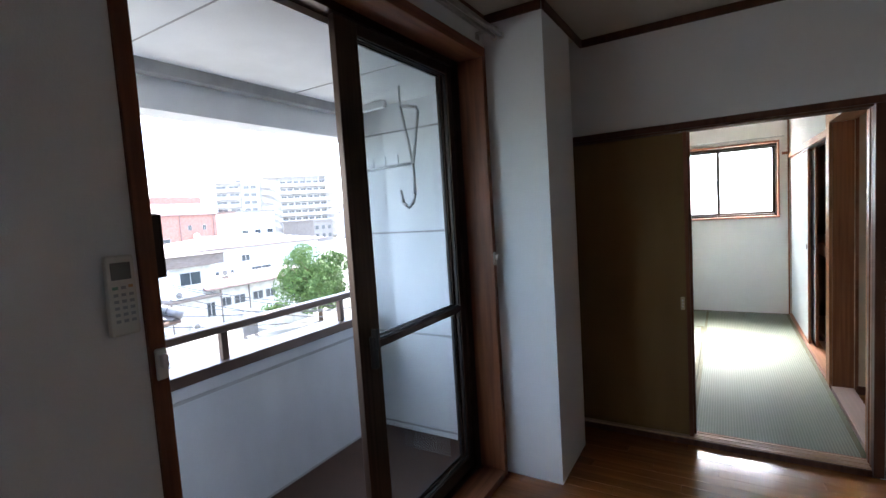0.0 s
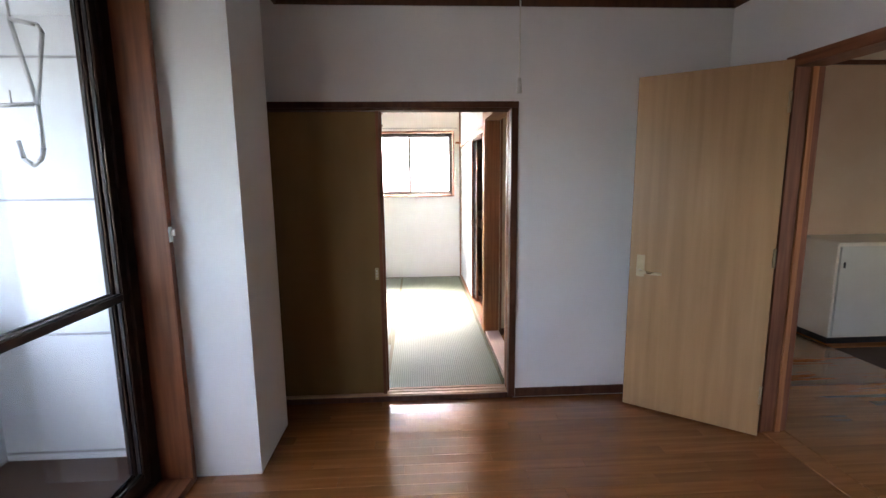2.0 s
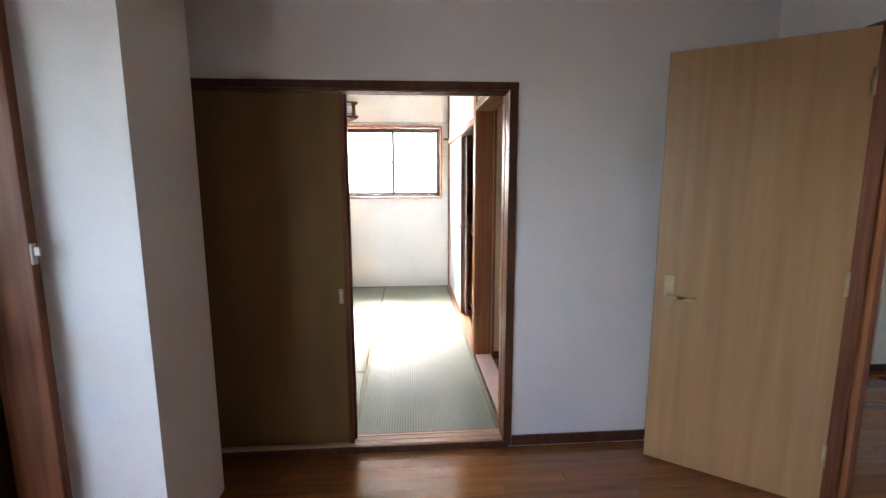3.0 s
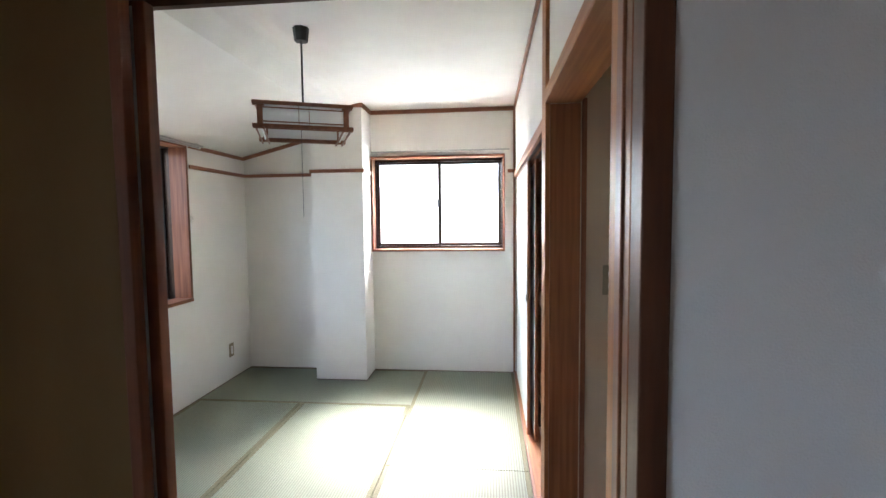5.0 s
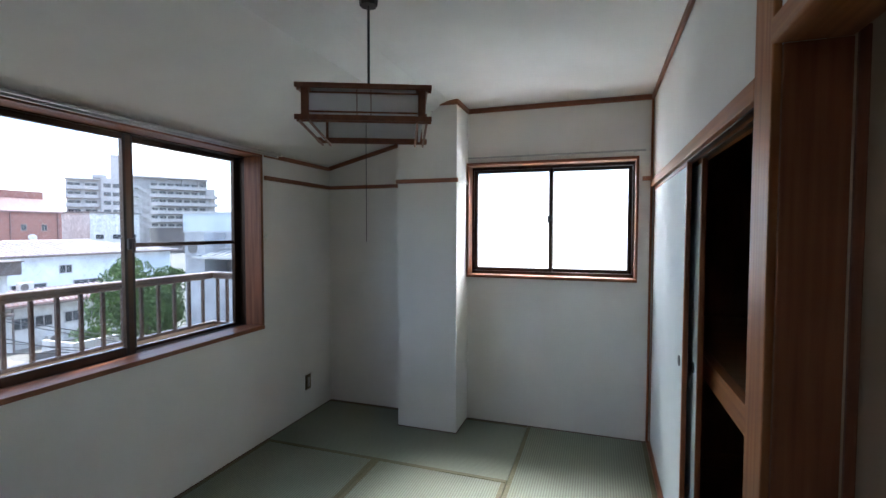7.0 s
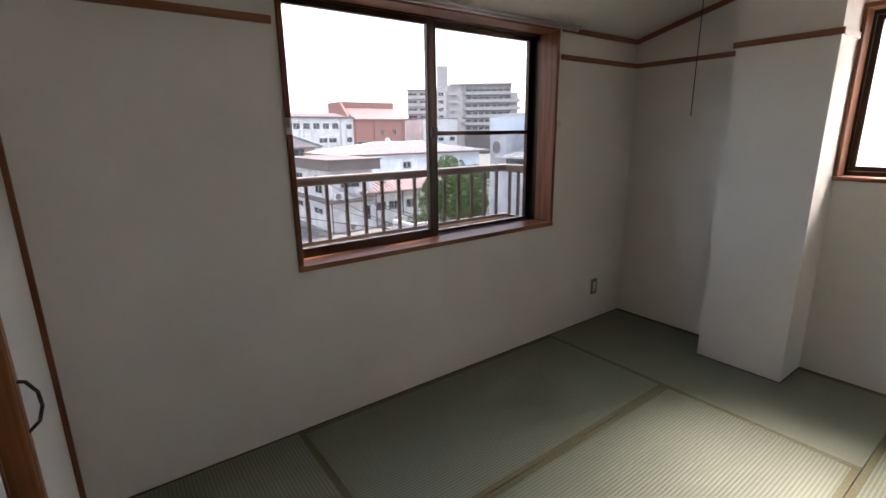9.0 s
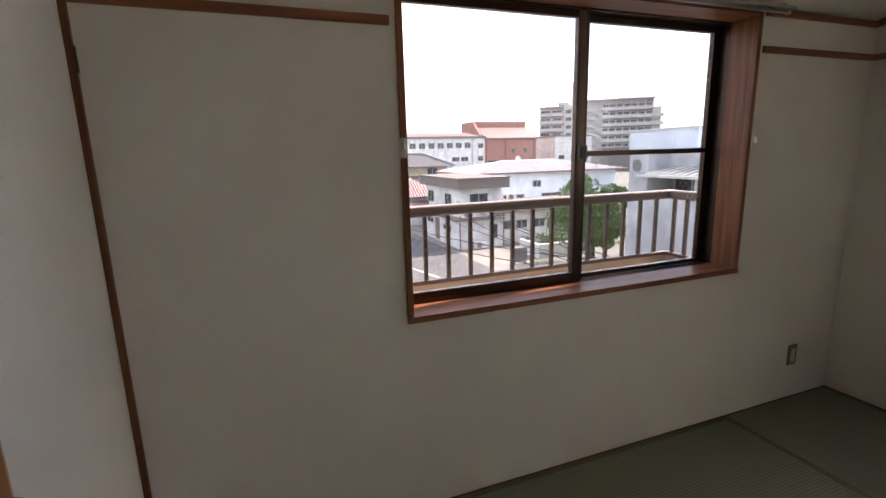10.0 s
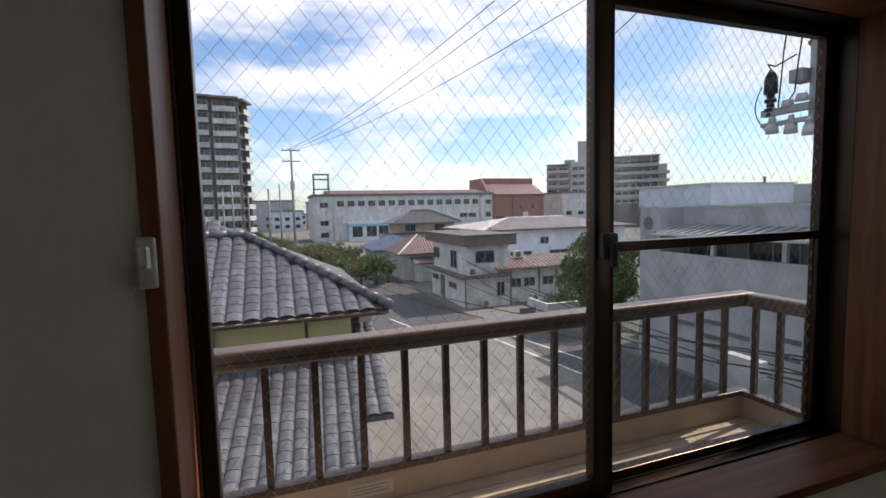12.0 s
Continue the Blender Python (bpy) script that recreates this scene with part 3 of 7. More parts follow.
def sash(x, y0, y1, z0, z1, label, mid=None, lit=0.055, glass=None, group="balcony door sashes", dep=0.030, name="sliding_window"):
    """A bronze sliding sash with its pane, in the plane x."""
    t = thing(name, (x, (y0 + y1) / 2, z0), label, "window sash", group)
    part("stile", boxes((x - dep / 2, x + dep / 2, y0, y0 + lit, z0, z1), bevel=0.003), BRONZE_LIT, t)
    part("stile", boxes((x - dep / 2, x + dep / 2, y1 - 0.045, y1, z0, z1), bevel=0.003), BRONZE, t)
    part("rail", boxes((x - dep / 2, x + dep / 2, y0 + lit, y1 - 0.045, z1 - 0.045, z1), bevel=0.003), BRONZE, t)
    part("rail", boxes((x - dep / 2, x + dep / 2, y0 + lit, y1 - 0.045, z0, z0 + 0.065), bevel=0.003), BRONZE, t)
    spans = [(z0 + 0.065, z1 - 0.045)]
    if mid:
        part("crossbar", boxes((x - dep / 2, x + dep / 2, y0 + lit, y1 - 0.045, mid - 0.014, mid + 0.014), bevel=0.002), BRONZE, t)
        spans = [(z0 + 0.065, mid - 0.014), (mid + 0.014, z1 - 0.045)]
    for a, b in spans:
        p = part("pane", boxes((x - 0.002, x + 0.002, y0 + lit, y1 - 0.045, a, b)), glass or GLASS, t, "clear glass pane")
        p.visible_shadow = False
        part("gasket", boxes((x - 0.006, x + 0.006, y0 + lit, y0 + lit + 0.006, a, b), (x - 0.006, x + 0.006, y1 - 0.051, y1 - 0.045, a, b), (x - 0.006, x + 0.006, y0 + lit + 0.006, y1 - 0.051, a, a + 0.006), (x - 0.006, x + 0.006, y0 + lit + 0.006, y1 - 0.051, b - 0.006, b)), RUBBER, t)
    return t


jc = thing("door_catch", (-1.46, -2.44, 1.36), "dark brown catch box on the balcony door jamb", "door catch")
part("case", boxes((-1.488, -1.440, -2.4545, -2.425, 1.35, 1.49), bevel=0.003), BRONZE, jc)
s1 = sash(-1.590, -1.675, -0.830, 0.064, 2.20, "bronze aluminium glass door sash slid open", 0.945, 0.125, GLASS_HAZY)
lk = part("handle", boxes((-1.5745, -1.550, -1.622, -1.594, 0.86, 0.99), bevel=0.006), BLACK, s1, "black sash handle")
part("latch", boxes((-1.568, -1.538, -1.614, -1.602, 0.94, 1.02), bevel=0.004), BLACK, lk)
sash(-1.628, -1.625, -0.832, 0.064, 2.20, "outer bronze aluminium glass door sash stacked behind", 0.945, 0.085, GLASS_HAZY)

# curtain rail
cr = thing("curtain_rail", (-1.33, -1.6, 2.30), "double grey steel curtain rail over the balcony door", "curtain rail", "curtain rails")
for rx in (-1.365, -1.325):
    part("track", boxes((rx - 0.009, rx + 0.009, -2.62, -0.735, 2.318, 2.336), bevel=0.002), STEEL, cr)
for by in (-2.55, -1.65, -0.80):
    part("bracket", boxes((XL + 0.001, -1.315, by - 0.012, by + 0.012, 2.3365, 2.345), (XL + 0.001, XL + 0.006, by - 0.02, by + 0.02, 2.31, 2.3364)), STEEL, cr)
for rx in (-1.365, -1.325):
    part("end_stop", boxes((rx - 0.012, rx + 0.012, -0.734, -0.722, 2.312, 2.340), bevel=0.003), WHITE_PLASTIC, cr)


def tassel_hook(m, label):
    t = thing("curtain_hook", m.translation, label, "curtain hook", "curtain tie hooks")
    t.matrix_basis = m
    for nm, bm in (("base", boxes((-0.012, 0.012, 0.0, 0.008, -0.034, 0.034), bevel=0.004)), ("hook", boxes((-0.006, 0.006, 0.008, 0.026, -0.006, 0.022), bevel=0.003))):
        o = new(nm, mesh_of(nm, bm, WHITE_PLASTIC))
        o.parent = t
    return t


tassel_hook(pose(XL + 0.0125, -0.763, 1.197, 0, 0, -90), "ivory plastic curtain tie hook on the wooden casing")
tassel_hook(pose(XL + 0.0125, -2.472, 1.17, 0, 0, -90), "ivory plastic curtain tie hook on the wooden casing")

# air conditioner remote in its wall holder
rc = thing("remote_control", (XL + 0.02, -2.53, 1.25), "white air conditioner remote in a wall holder", "remote control")
RY, RZ = -2.535, 1.33
part("holder", boxes((XL + 0.001, XL + 0.012, RY - 0.022, RY + 0.022, RZ - 0.082, RZ - 0.005), bevel=0.003), WHITE_PLASTIC, rc)
rb = part("body", boxes((XL + 0.013, XL + 0.031, RY - 0.026, RY + 0.026, RZ - 0.080, RZ + 0.080), bevel=0.005), WHITE_PLASTIC, rc)
part("display", boxes((XL + 0.0312, XL + 0.0318, RY - 0.019, RY + 0.017, RZ + 0.032, RZ + 0.066)), LCD, rb, "grey display")
for i, (ky, kz, w, km) in enumerate([(-0.014, 0.016, 0.010, GREEN_KEY), (0.001, 0.016, 0.008, GREY_KEY), (0.014, 0.018, 0.008, ORANGE_KEY)] + [(-0.014 + 0.014 * (j % 3), 0.002 - 0.013 * (j // 3), 0.008, GREY_KEY) for j in range(15)]):
    part("key", boxes((XL + 0.0312, XL + 0.0325, RY + ky - w / 2, RY + ky + w / 2, RZ + kz - 0.003, RZ + kz + 0.003)), km, rb)

# ---- balcony ----
BX = -2.49
structure("balcony_floor", boxes((-2.62, -1.63, -6.0, -0.5, -0.25, -0.10)), BALC_FLOOR, "grey coated balcony floor")
structure("balcony_end_wall", boxes((-2.62, -1.63, -0.50, -0.02, -5.6, 2.75)), BALC_WHITE, "white panelled wall at the balcony's end")
structure("balcony_end_wall_joints", boxes(*[(-2.48, -1.632, -0.503, -0.499, z - 0.006, z + 0.006) for z in (2.0, 1.345, 0.67, 0.03)]), JOINT, "grey joints between wall panels")
structure("balcony_parapet", boxes((-2.62, BX, -6.0, -0.501, -0.8, 0.745)), BALC_SHADE, "white balcony parapet")
structure("balcony_parapet_joint", boxes((BX - 0.001, BX + 0.004, -6.0, -0.504, 0.668, 0.684), (BX - 0.001, BX + 0.004, -6.0, -0.504, -0.010, 0.002)), JOINT, "grey joint lines along the parapet")
structure("balcony_ceiling", boxes((-2.44, -1.631, -6.0, -0.501, 2.18, 2.4)), BALC_WHITE, "white balcony ceiling boards")
structure("balcony_ceiling_joint", boxes(*[(-2.44, -1.632, y - 0.003, y + 0.003, 2.1775, 2.1805) for y in (-1.10, -2.01, -2.92, -3.83)]), JOINT, "dark joints between ceiling boards")
structure("balcony_ceiling_trim", boxes((-2.50, -2.441, -6.0, -0.501, 2.125, 2.190), bevel=0.004), JOINT, "grey metal trim along the balcony ceiling")
structure("balcony_beam", boxes((-2.72, -2.515, -6.0, -0.501, 2.00, 2.75), (-2.53, -2.501, -6.0, -0.501, 1.985, 2.045)), BALC_WHITE, "white beam over the balcony's edge")
structure("balcony_near_wall", boxes((-2.62, -1.631, -6.15, -6.0, -0.8, 2.75)), BALC_WHITE, "white wall at the balcony's other end")
rl = thing("balcony_railing", (-2.52, -2.5, 0.745), "brown metal handrail on the balcony parapet", "railing")
part("coping", boxes((-2.64, BX + 0.02, -5.99, -0.504, 0.7455, 0.800), bevel=0.004), RAIL_BROWN, rl)
part("handrail", boxes((-2.545, -2.485, -5.99, -0.504, 0.938, 0.978), bevel=0.010), RAIL_BROWN, rl)
for py in (-0.80, -1.625, -2.45, -3.27, -4.1, -4.9):
    part("post", boxes((-2.530, -2.500, py - 0.018, py + 0.018, 0.8005, 0.9378), bevel=0.002), RAIL_BROWN, rl)


def laundry_hook(y, x):
    t = thing("laundry_bracket", (x, y, 2.18), "grey metal laundry pole bracket hanging from the balcony ceiling", "laundry bracket", "laundry brackets")
    bm = bmesh.new()
    cyl(bm, (x, y, 2.05), (x, y, 2.1795), 0.006, seg=8)
    part("rod", bm, HOOK_GREY, t, "", True)
    bm = bmesh.new()
    tube(bm, [(x, y, 2.07), (x + 0.10, y + 0.004, 2.05), (x + 0.115, y + 0.004, 2.02), (x + 0.062, y, 1.74), (x, y, 2.07)], 0.009, 8)
    part("loop", bm, HOOK_GREY, t, "", True)
    bm = bmesh.new()
    tube(bm, [(x + 0.062, y, 1.74), (x + 0.062, y, 1.57), (x + 0.048, y, 1.525), (x + 0.015, y, 1.50), (x - 0.022, y, 1.525), (x - 0.036, y, 1.60)], 0.010, 8)
    part("hook", bm, HOOK_GREY, t, "", True)
    bm = bmesh.new()
    tube(bm, [(x + 0.062, y, 1.745), (x - 0.24, y, 1.735), (x - 0.30, y, 1.735), (x - 0.30, y, 1.57), (x - 0.315, y, 1.525), (x - 0.345, y, 1.50), (x - 0.38, y, 1.525), (x - 0.395, y, 1.60)], 0.009, 8)
    for dx in (-0.04, -0.13, -0.22):
        tube(bm, [(x + dx, y, 1.737), (x + dx, y, 1.80)], 0.004, 6)
    part("arm", bm, HOOK_GREY, t, "arm with small pegs and an outer hook", True)
    return t


laundry_hook(-0.80, -1.93)
lb = thing("balcony_ceiling_bracket", (-2.2, -0.61, 2.18), "white metal bracket under the balcony ceiling", "bracket")
part("plate", boxes((-2.40, -2.18, -0.625, -0.585, 2.135, 2.1795), bevel=0.006), BALC_WHITE, lb)

# ---- mat room ----
def mat(x0, x1, y0, y1, across, label):
    """One rush mat; across: its long side runs along x."""
    w, l = (y1 - y0, x1 - x0) if across else (x1 - x0, y1 - y0)
    w, l = w - 0.003, l - 0.003
    t = thing("tatami_mat", ((x0 + x1) / 2, (y0 + y1) / 2, FT), label, "tatami mat", "six floor mats")
    if across:
        t.rotation_euler = (0, 0, radians(90))
    rows = [("rush", boxes((-w / 2 + 0.028, w / 2 - 0.028, -l / 2, l / 2, -0.044, -0.0008), bevel=0.002), TATAMI)]
    for s in (-1, 1):
        a, b = sorted((s * (w / 2 - 0.028), s * w / 2))
        rows.append(("border", boxes((a, b, -l / 2, l / 2, -0.044, 0.0004), bevel=0.002), HERI))
    for nm, bm, m in rows:
        o = new(nm, mesh_of(nm, bm, m))
        o.parent = t
    return t


XM1, XM2, YM1, YM2, YM3 = -0.578, -1.436, 2.733, 0.962, 1.880
LBL = "green woven rush mat with olive cloth borders"
mat(XM1, TX1 - 0.012, YM3, TY1, False, LBL + ", by the closet")
mat(XM1, TX1 - 0.012, 0.114, YM3, False, LBL + ", by the hall opening")
mat(TX0, XM1, YM1, TY1, True, LBL + ", under the column")
mat(TX0, XM2, YM2, YM1, False, LBL + ", under the window")
mat(XM2, XM1, YM2, YM1, False, LBL + ", in the middle")
mat(TX0, XM1, 0.114, YM2, True, LBL + ", along the partition")
structure("mat_edge_strip", boxes((TX1 - 0.0118, TX1 + 0.002, 1.20, TY1, -0.008, 0.042), (TX0, TX1 - 0.012, 0.1045, 0.1135, -0.008, 0.034)), STRIP_Y, "brown wooden strip along the mats")
structure("mat_edge_line", boxes((TX0 + 0.0005, TX0 + 0.007, 0.115, TY1, FT + 0.0008, FT + 0.005), (TX0 + 0.008, -1.515, TY1 - 0.007, TY1 - 0.0005, FT + 0.0008, FT + 0.005), (-1.515, -1.054, 3.267, 3.2735, FT + 0.0008, FT + 0.005), (-1.0545, -1.048, 3.2735, TY1 - 0.0075, FT + 0.0008, FT + 0.005), (-1.0475, TX1 - 0.013, TY1 - 0.007, TY1 - 0.0005, FT + 0.0008, FT + 0.005)), TRIM_DARK, "dark line where mats meet the walls")

# rail strips and crown strips
structure("trim_mat_strip", boxes(
    (TX0 + 0.001, TX0 + 0.014, 2.745, TY1 - 0.015, 1.868, 1.898), (TX0 + 0.001, TX0 + 0.014, 0.102, 0.988, 1.868, 1.898), bevel=0.002), STRIP_Y, "brown wooden rail strip along the wall")
structure("trim_mat_strip_far", boxes(
    (TX0 + 0.001, -1.515, TY1 - 0.014, TY1 - 0.001, 1.868, 1.898), (-1.527, -1.042, 3.261, 3.2735, 1.868, 1.898),
    (0.198, TX1 - 0.001, TY1 - 0.014, TY1 - 0.001, 1.868, 1.898), bevel=0.002), STRIP_X, "brown wooden rail strip along the far wall")
structure("trim_mat_strip_end", boxes((-1.0545, -1.042, 3.274, TY1 - 0.052, 1.868, 1.898), bevel=0.002), WALLPAPER_T, "white rail strip on the column's side")
structure("trim_mat_crown", boxes((-1.0545, TX1 - 0.001, TY1 - 0.018, TY1 - 0.001, 2.418, 2.4535), (-1.235, -1.040, 3.2565, 3.2735, 2.418, 2.4535), (-1.0545, -1.040, 3.2740, TY1 - 0.0185, 2.418, 2.4535), (-1.255, -1.2355, 3.2565, 3.2735, 2.375, 2.430), bevel=0.002), STRIP_X, "brown wooden crown strip")
structure("trim_mat_crown_side", boxes((TX1 - 0.0165, TX1 - 0.001, 0.102, TY1 - 0.019, 2.418, 2.4535), bevel=0.002), STRIP_Y, "brown wooden crown strip along the closet wall")
structure("trim_mat_crown_window", boxes((TX0 + 0.001, TX0 + 0.016, 2.745, TY1 - 0.0195, 2.026, 2.056), (TX0 + 0.001, TX0 + 0.016, 0.102, 0.988, 2.026, 2.056), bevel=0.002), STRIP_Y, "brown wooden crown strip under the slope")
sl = (2.31 - 2.0658) / (-1.335 + 2.293)
structure("trim_mat_crown_slope", local(boxes((0, 0.800, TY1 - 0.019, TY1 - 0.001, -0.036, -0.004), bevel=0.002), Matrix.Translation((TX0 + 0.001, 0, 2.0655)) @ Matrix.Rotation(-math.atan(sl), 4, "Y")), STRIP_X, "brown wooden crown strip that climbs with the slope")

# posts and beams of the hall opening and the closet
structure("post_near", boxes((0.252, 0.392, 0.113, 0.205, -0.008, 1.905), bevel=0.004), POST_Z, "light brown wooden post by the sliding door")
structure("post_middle", boxes((0.254, 0.272, 1.212, 1.330, -0.008, 2.4175), bevel=0.003), POST_Z, "light brown full-height wooden post")
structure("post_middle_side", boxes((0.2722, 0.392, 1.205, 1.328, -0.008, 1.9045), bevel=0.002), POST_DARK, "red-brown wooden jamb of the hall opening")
structure("post_middle_stop", boxes((0.3925, 0.412, 1.190, 1.204, 0.0, 1.92), bevel=0.003), CASING_Z, "red-brown stop strip")
structure("lintel_hall_opening", boxes((0.250, 0.392, 0.113, 1.2118, 1.9055, 1.958), bevel=0.004), POST_Y, "light brown wooden lintel")
structure("threshold_hall_opening", boxes((0.2655, 0.389, 0.205, 1.204, -0.008, 0.036), bevel=0.002), SILL_PINK, "pale pink-brown threshold board")
structure("lintel_closet", boxes((0.254, 0.36, 1.3305, TY1 - 0.002, 1.822, 1.875), bevel=0.003), POST_Y, "light brown grooved closet lintel")
structure("lintel_closet_groove", boxes((0.272, 0.292, 1.331, 3.55, 1.817, 1.8218), (0.312, 0.332, 1.331, 3.55, 1.817, 1.8218)), TRIM_DARK, "dark grooves of the closet lintel")
structure("sill_closet", boxes((0.267, 0.36, 1.3305, TY1 - 0.002, -0.008, 0.046), bevel=0.002), POST_Y, "light brown closet sill")
structure("sill_closet_board", boxes((0.3605, 0.43, 1.331, 2.44, 0.0, 0.040), bevel=0.002), SILL_PINK, "pale board behind the closet sill")
structure("corner_post_window", boxes((TX0 + 0.001, TX0 + 0.020, 0.1005, 0.118, FT, 2.05), bevel=0.002), CASING_Z, "thin brown corner strip by the window wall")
ch = thing("strip_hinge", (TX0 + 0.01, 0.119, 1.69), "small dark metal hinge on the corner strip", "hinge")
part("plate", boxes((TX0 + 0.002, TX0 + 0.018, 0.1182, 0.1215, 1.69, 1.76), bevel=0.001), BRONZE, ch)
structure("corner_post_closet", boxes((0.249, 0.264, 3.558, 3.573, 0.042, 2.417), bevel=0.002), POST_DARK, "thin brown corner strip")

# closet interior
structure("closet_walls", boxes((1.19, 1.22, 1.331, 3.574, -0.01, 2.45), (0.43, 1.19, 1.316, 1.330, -0.01, 2.45), (0.40, 1.19, 3.560, 3.574, -0.01, 2.45), (0.40, 1.19, 1.331, 3.56, 2.30, 2.45)), CLOSET_IN, "dark board lining of the closet")
structure("closet_floor", boxes((0.4305, 1.19, 1.331, 3.56, -0.01, 0.038)), SHELF, "brown board floor of the closet")
cs = thing("closet_shelf", (0.8, 2.4, 0.86), "light brown wooden closet shelf with a deep front board", "shelf")
part("board", boxes((0.415, 1.188, 1.332, 3.558, 0.93, 0.955), bevel=0.002), SHELF, cs)
part("front_board", boxes((0.375, 0.4145, 1.332, 3.558, 0.855, 0.957), bevel=0.003), POST_Y, cs)


def closet_door(x0, x1, y0, y1, label, pull_y):
    t = thing("closet_door", ((x0 + x1) / 2, (y0 + y1) / 2, 0.046), label, "sliding door", "closet sliding doors")
    part("panel", boxes((x0 + 0.003, x1 - 0.003, y0 + 0.018, y1 - 0.018, 0.064, 1.800)), FUSUMA_PALE, t)
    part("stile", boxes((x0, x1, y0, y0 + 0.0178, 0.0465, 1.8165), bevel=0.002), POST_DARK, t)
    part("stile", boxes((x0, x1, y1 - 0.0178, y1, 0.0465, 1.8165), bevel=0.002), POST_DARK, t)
    part("rail", boxes((x0, x1, y0 + 0.018, y1 - 0.018, 1.8002, 1.8165), bevel=0.002), POST_DARK, t)
    part("rail", boxes((x0, x1, y0 + 0.018, y1 - 0.018, 0.0465, 0.0638), bevel=0.002), POST_DARK, t)
    bm = bmesh.new()
    cyl(bm, (x0 - 0.001, pull_y, 0.93), (x0 + 0.0032, pull_y, 0.93), 0.024, seg=20)
    pl = part("pull", bm, BLACK, t, "black round pull")
    return t


closet_door(0.272, 0.292, 2.30, 3.555, "pale paper closet door in a brown frame, closed", 2.40)
closet_door(0.312, 0.332, 2.20, 3.545, "pale paper closet door slid behind the other", 2.30)

# ---- wide window ----
WY0, WY1, WZ0, WZ1 = 1.012, 2.72, 0.835, 2.056
wc = thing("window_casing_wide", (TX0, 1.87, WZ0), "red-brown wooden casing of the wide window", "window casing")
wc["kind"] = "structure"
part("window_sill", boxes((-2.420, TX0 + 0.016, WY0 - 0.002, WY1 + 0.002, WZ0 - 0.002, WZ0 + 0.024), bevel=0.003), CASING_Y, wc, "glossy red-brown sill board")
part("head", boxes((-2.420, TX0 + 0.012, WY0 - 0.002, WY1 + 0.002, WZ1 - 0.030, WZ1 + 0.002), bevel=0.003), CASING_Y, wc)
part("jamb", boxes((-2.420, TX0 + 0.012, WY0 - 0.002, WY0 + 0.022, WZ0 + 0.0245, WZ1 - 0.0305), bevel=0.003), CASING_Z, wc)
part("jamb", boxes((-2.420, TX0 + 0.012, WY1 - 0.022, WY1 + 0.002, WZ0 + 0.0245, WZ1 - 0.0305), bevel=0.003), CASING_Z, wc)
wf = thing("window_1", (-2.46, 1.87, WZ0), "dark bronze aluminium frame of the wide sliding window", "window frame")
wf["kind"] = "structure"
part("window_frame", boxes((-2.522, -2.4205, WY0, WY1, WZ0 + 0.002, WZ0 + 0.016), bevel=0.002), BRONZE, wf)
part("window_frame", boxes((-2.522, -2.4205, WY0, WY1, WZ1 - 0.034, WZ1), bevel=0.002), BRONZE, wf)
part("window_frame", boxes((-2.522, -2.4205, WY0, WY0 + 0.026, WZ0 + 0.0165, WZ1 - 0.0345), bevel=0.002), BRONZE, wf)
part("window_frame", boxes((-2.522, -2.4205, WY1 - 0.018, WY1, WZ0 + 0.0165, WZ1 - 0.0345), bevel=0.002), BRONZE, wf)
for gx in (-2.435, -2.470, -2.505):
    part("guide", boxes((gx - 0.0025, gx + 0.0025, WY0 + 0.027, WY1 - 0.019, WZ0 + 0.0165, WZ0 + 0.0205)), BRONZE, wf)


def wire_mesh(name, axis_x, y0, y1, z0, z1, parent):
    """Diamond wire inside a pane: thin square rods at a steep angle, both ways."""
    bm = bmesh.new()
    k, pitch, r = 1.22, 0.036, 0.00024
    h = z1 - z0
    for s in (1, -1):
        c = y0 - h / k
        while c < y1 + h / k:
            # line y = c + s*(z-z0)/k, clipped to the pane
            pa, pb = c, c + s * h / k
            t0, t1 = 0.0, 1.0
            lo, hi = (y0 - pa) / (pb - pa), (y1 - pa) / (pb - pa)
            if lo > hi:
                lo, hi = hi, lo
            t0, t1 = max(t0, lo), min(t1, hi)
            if t1 - t0 > 0.002:
                ya, yb = pa + (pb - pa) * t0, pa + (pb - pa) * t1
                za, zb = z0 + h * t0, z0 + h * t1
                vs = []
                for (yy, zz) in ((ya, za), (yb, zb)):
                    vs.append([bm.verts.new((axis_x + dx, yy + dy, zz)) for dx, dy in ((-r, -r * 1.2), (r, -r * 1.2), (r, r * 1.2), (-r, r * 1.2))])
                for i in range(4):
                    bm.faces.new((vs[0][i], vs[0][(i + 1) % 4], vs[1][(i + 1) % 4], vs[1][i]))
            c += pitch
    o = part(name, bm, WIRE, parent, "diamond wire mesh in the glass")
    o["kind"] = "stuff"
    return o


WIRE = surface("glass_wire", (0.34, 0.34, 0.34), (0.42, 0.42, 0.42), (9, 9, 9), 0.4, metal=0.6)


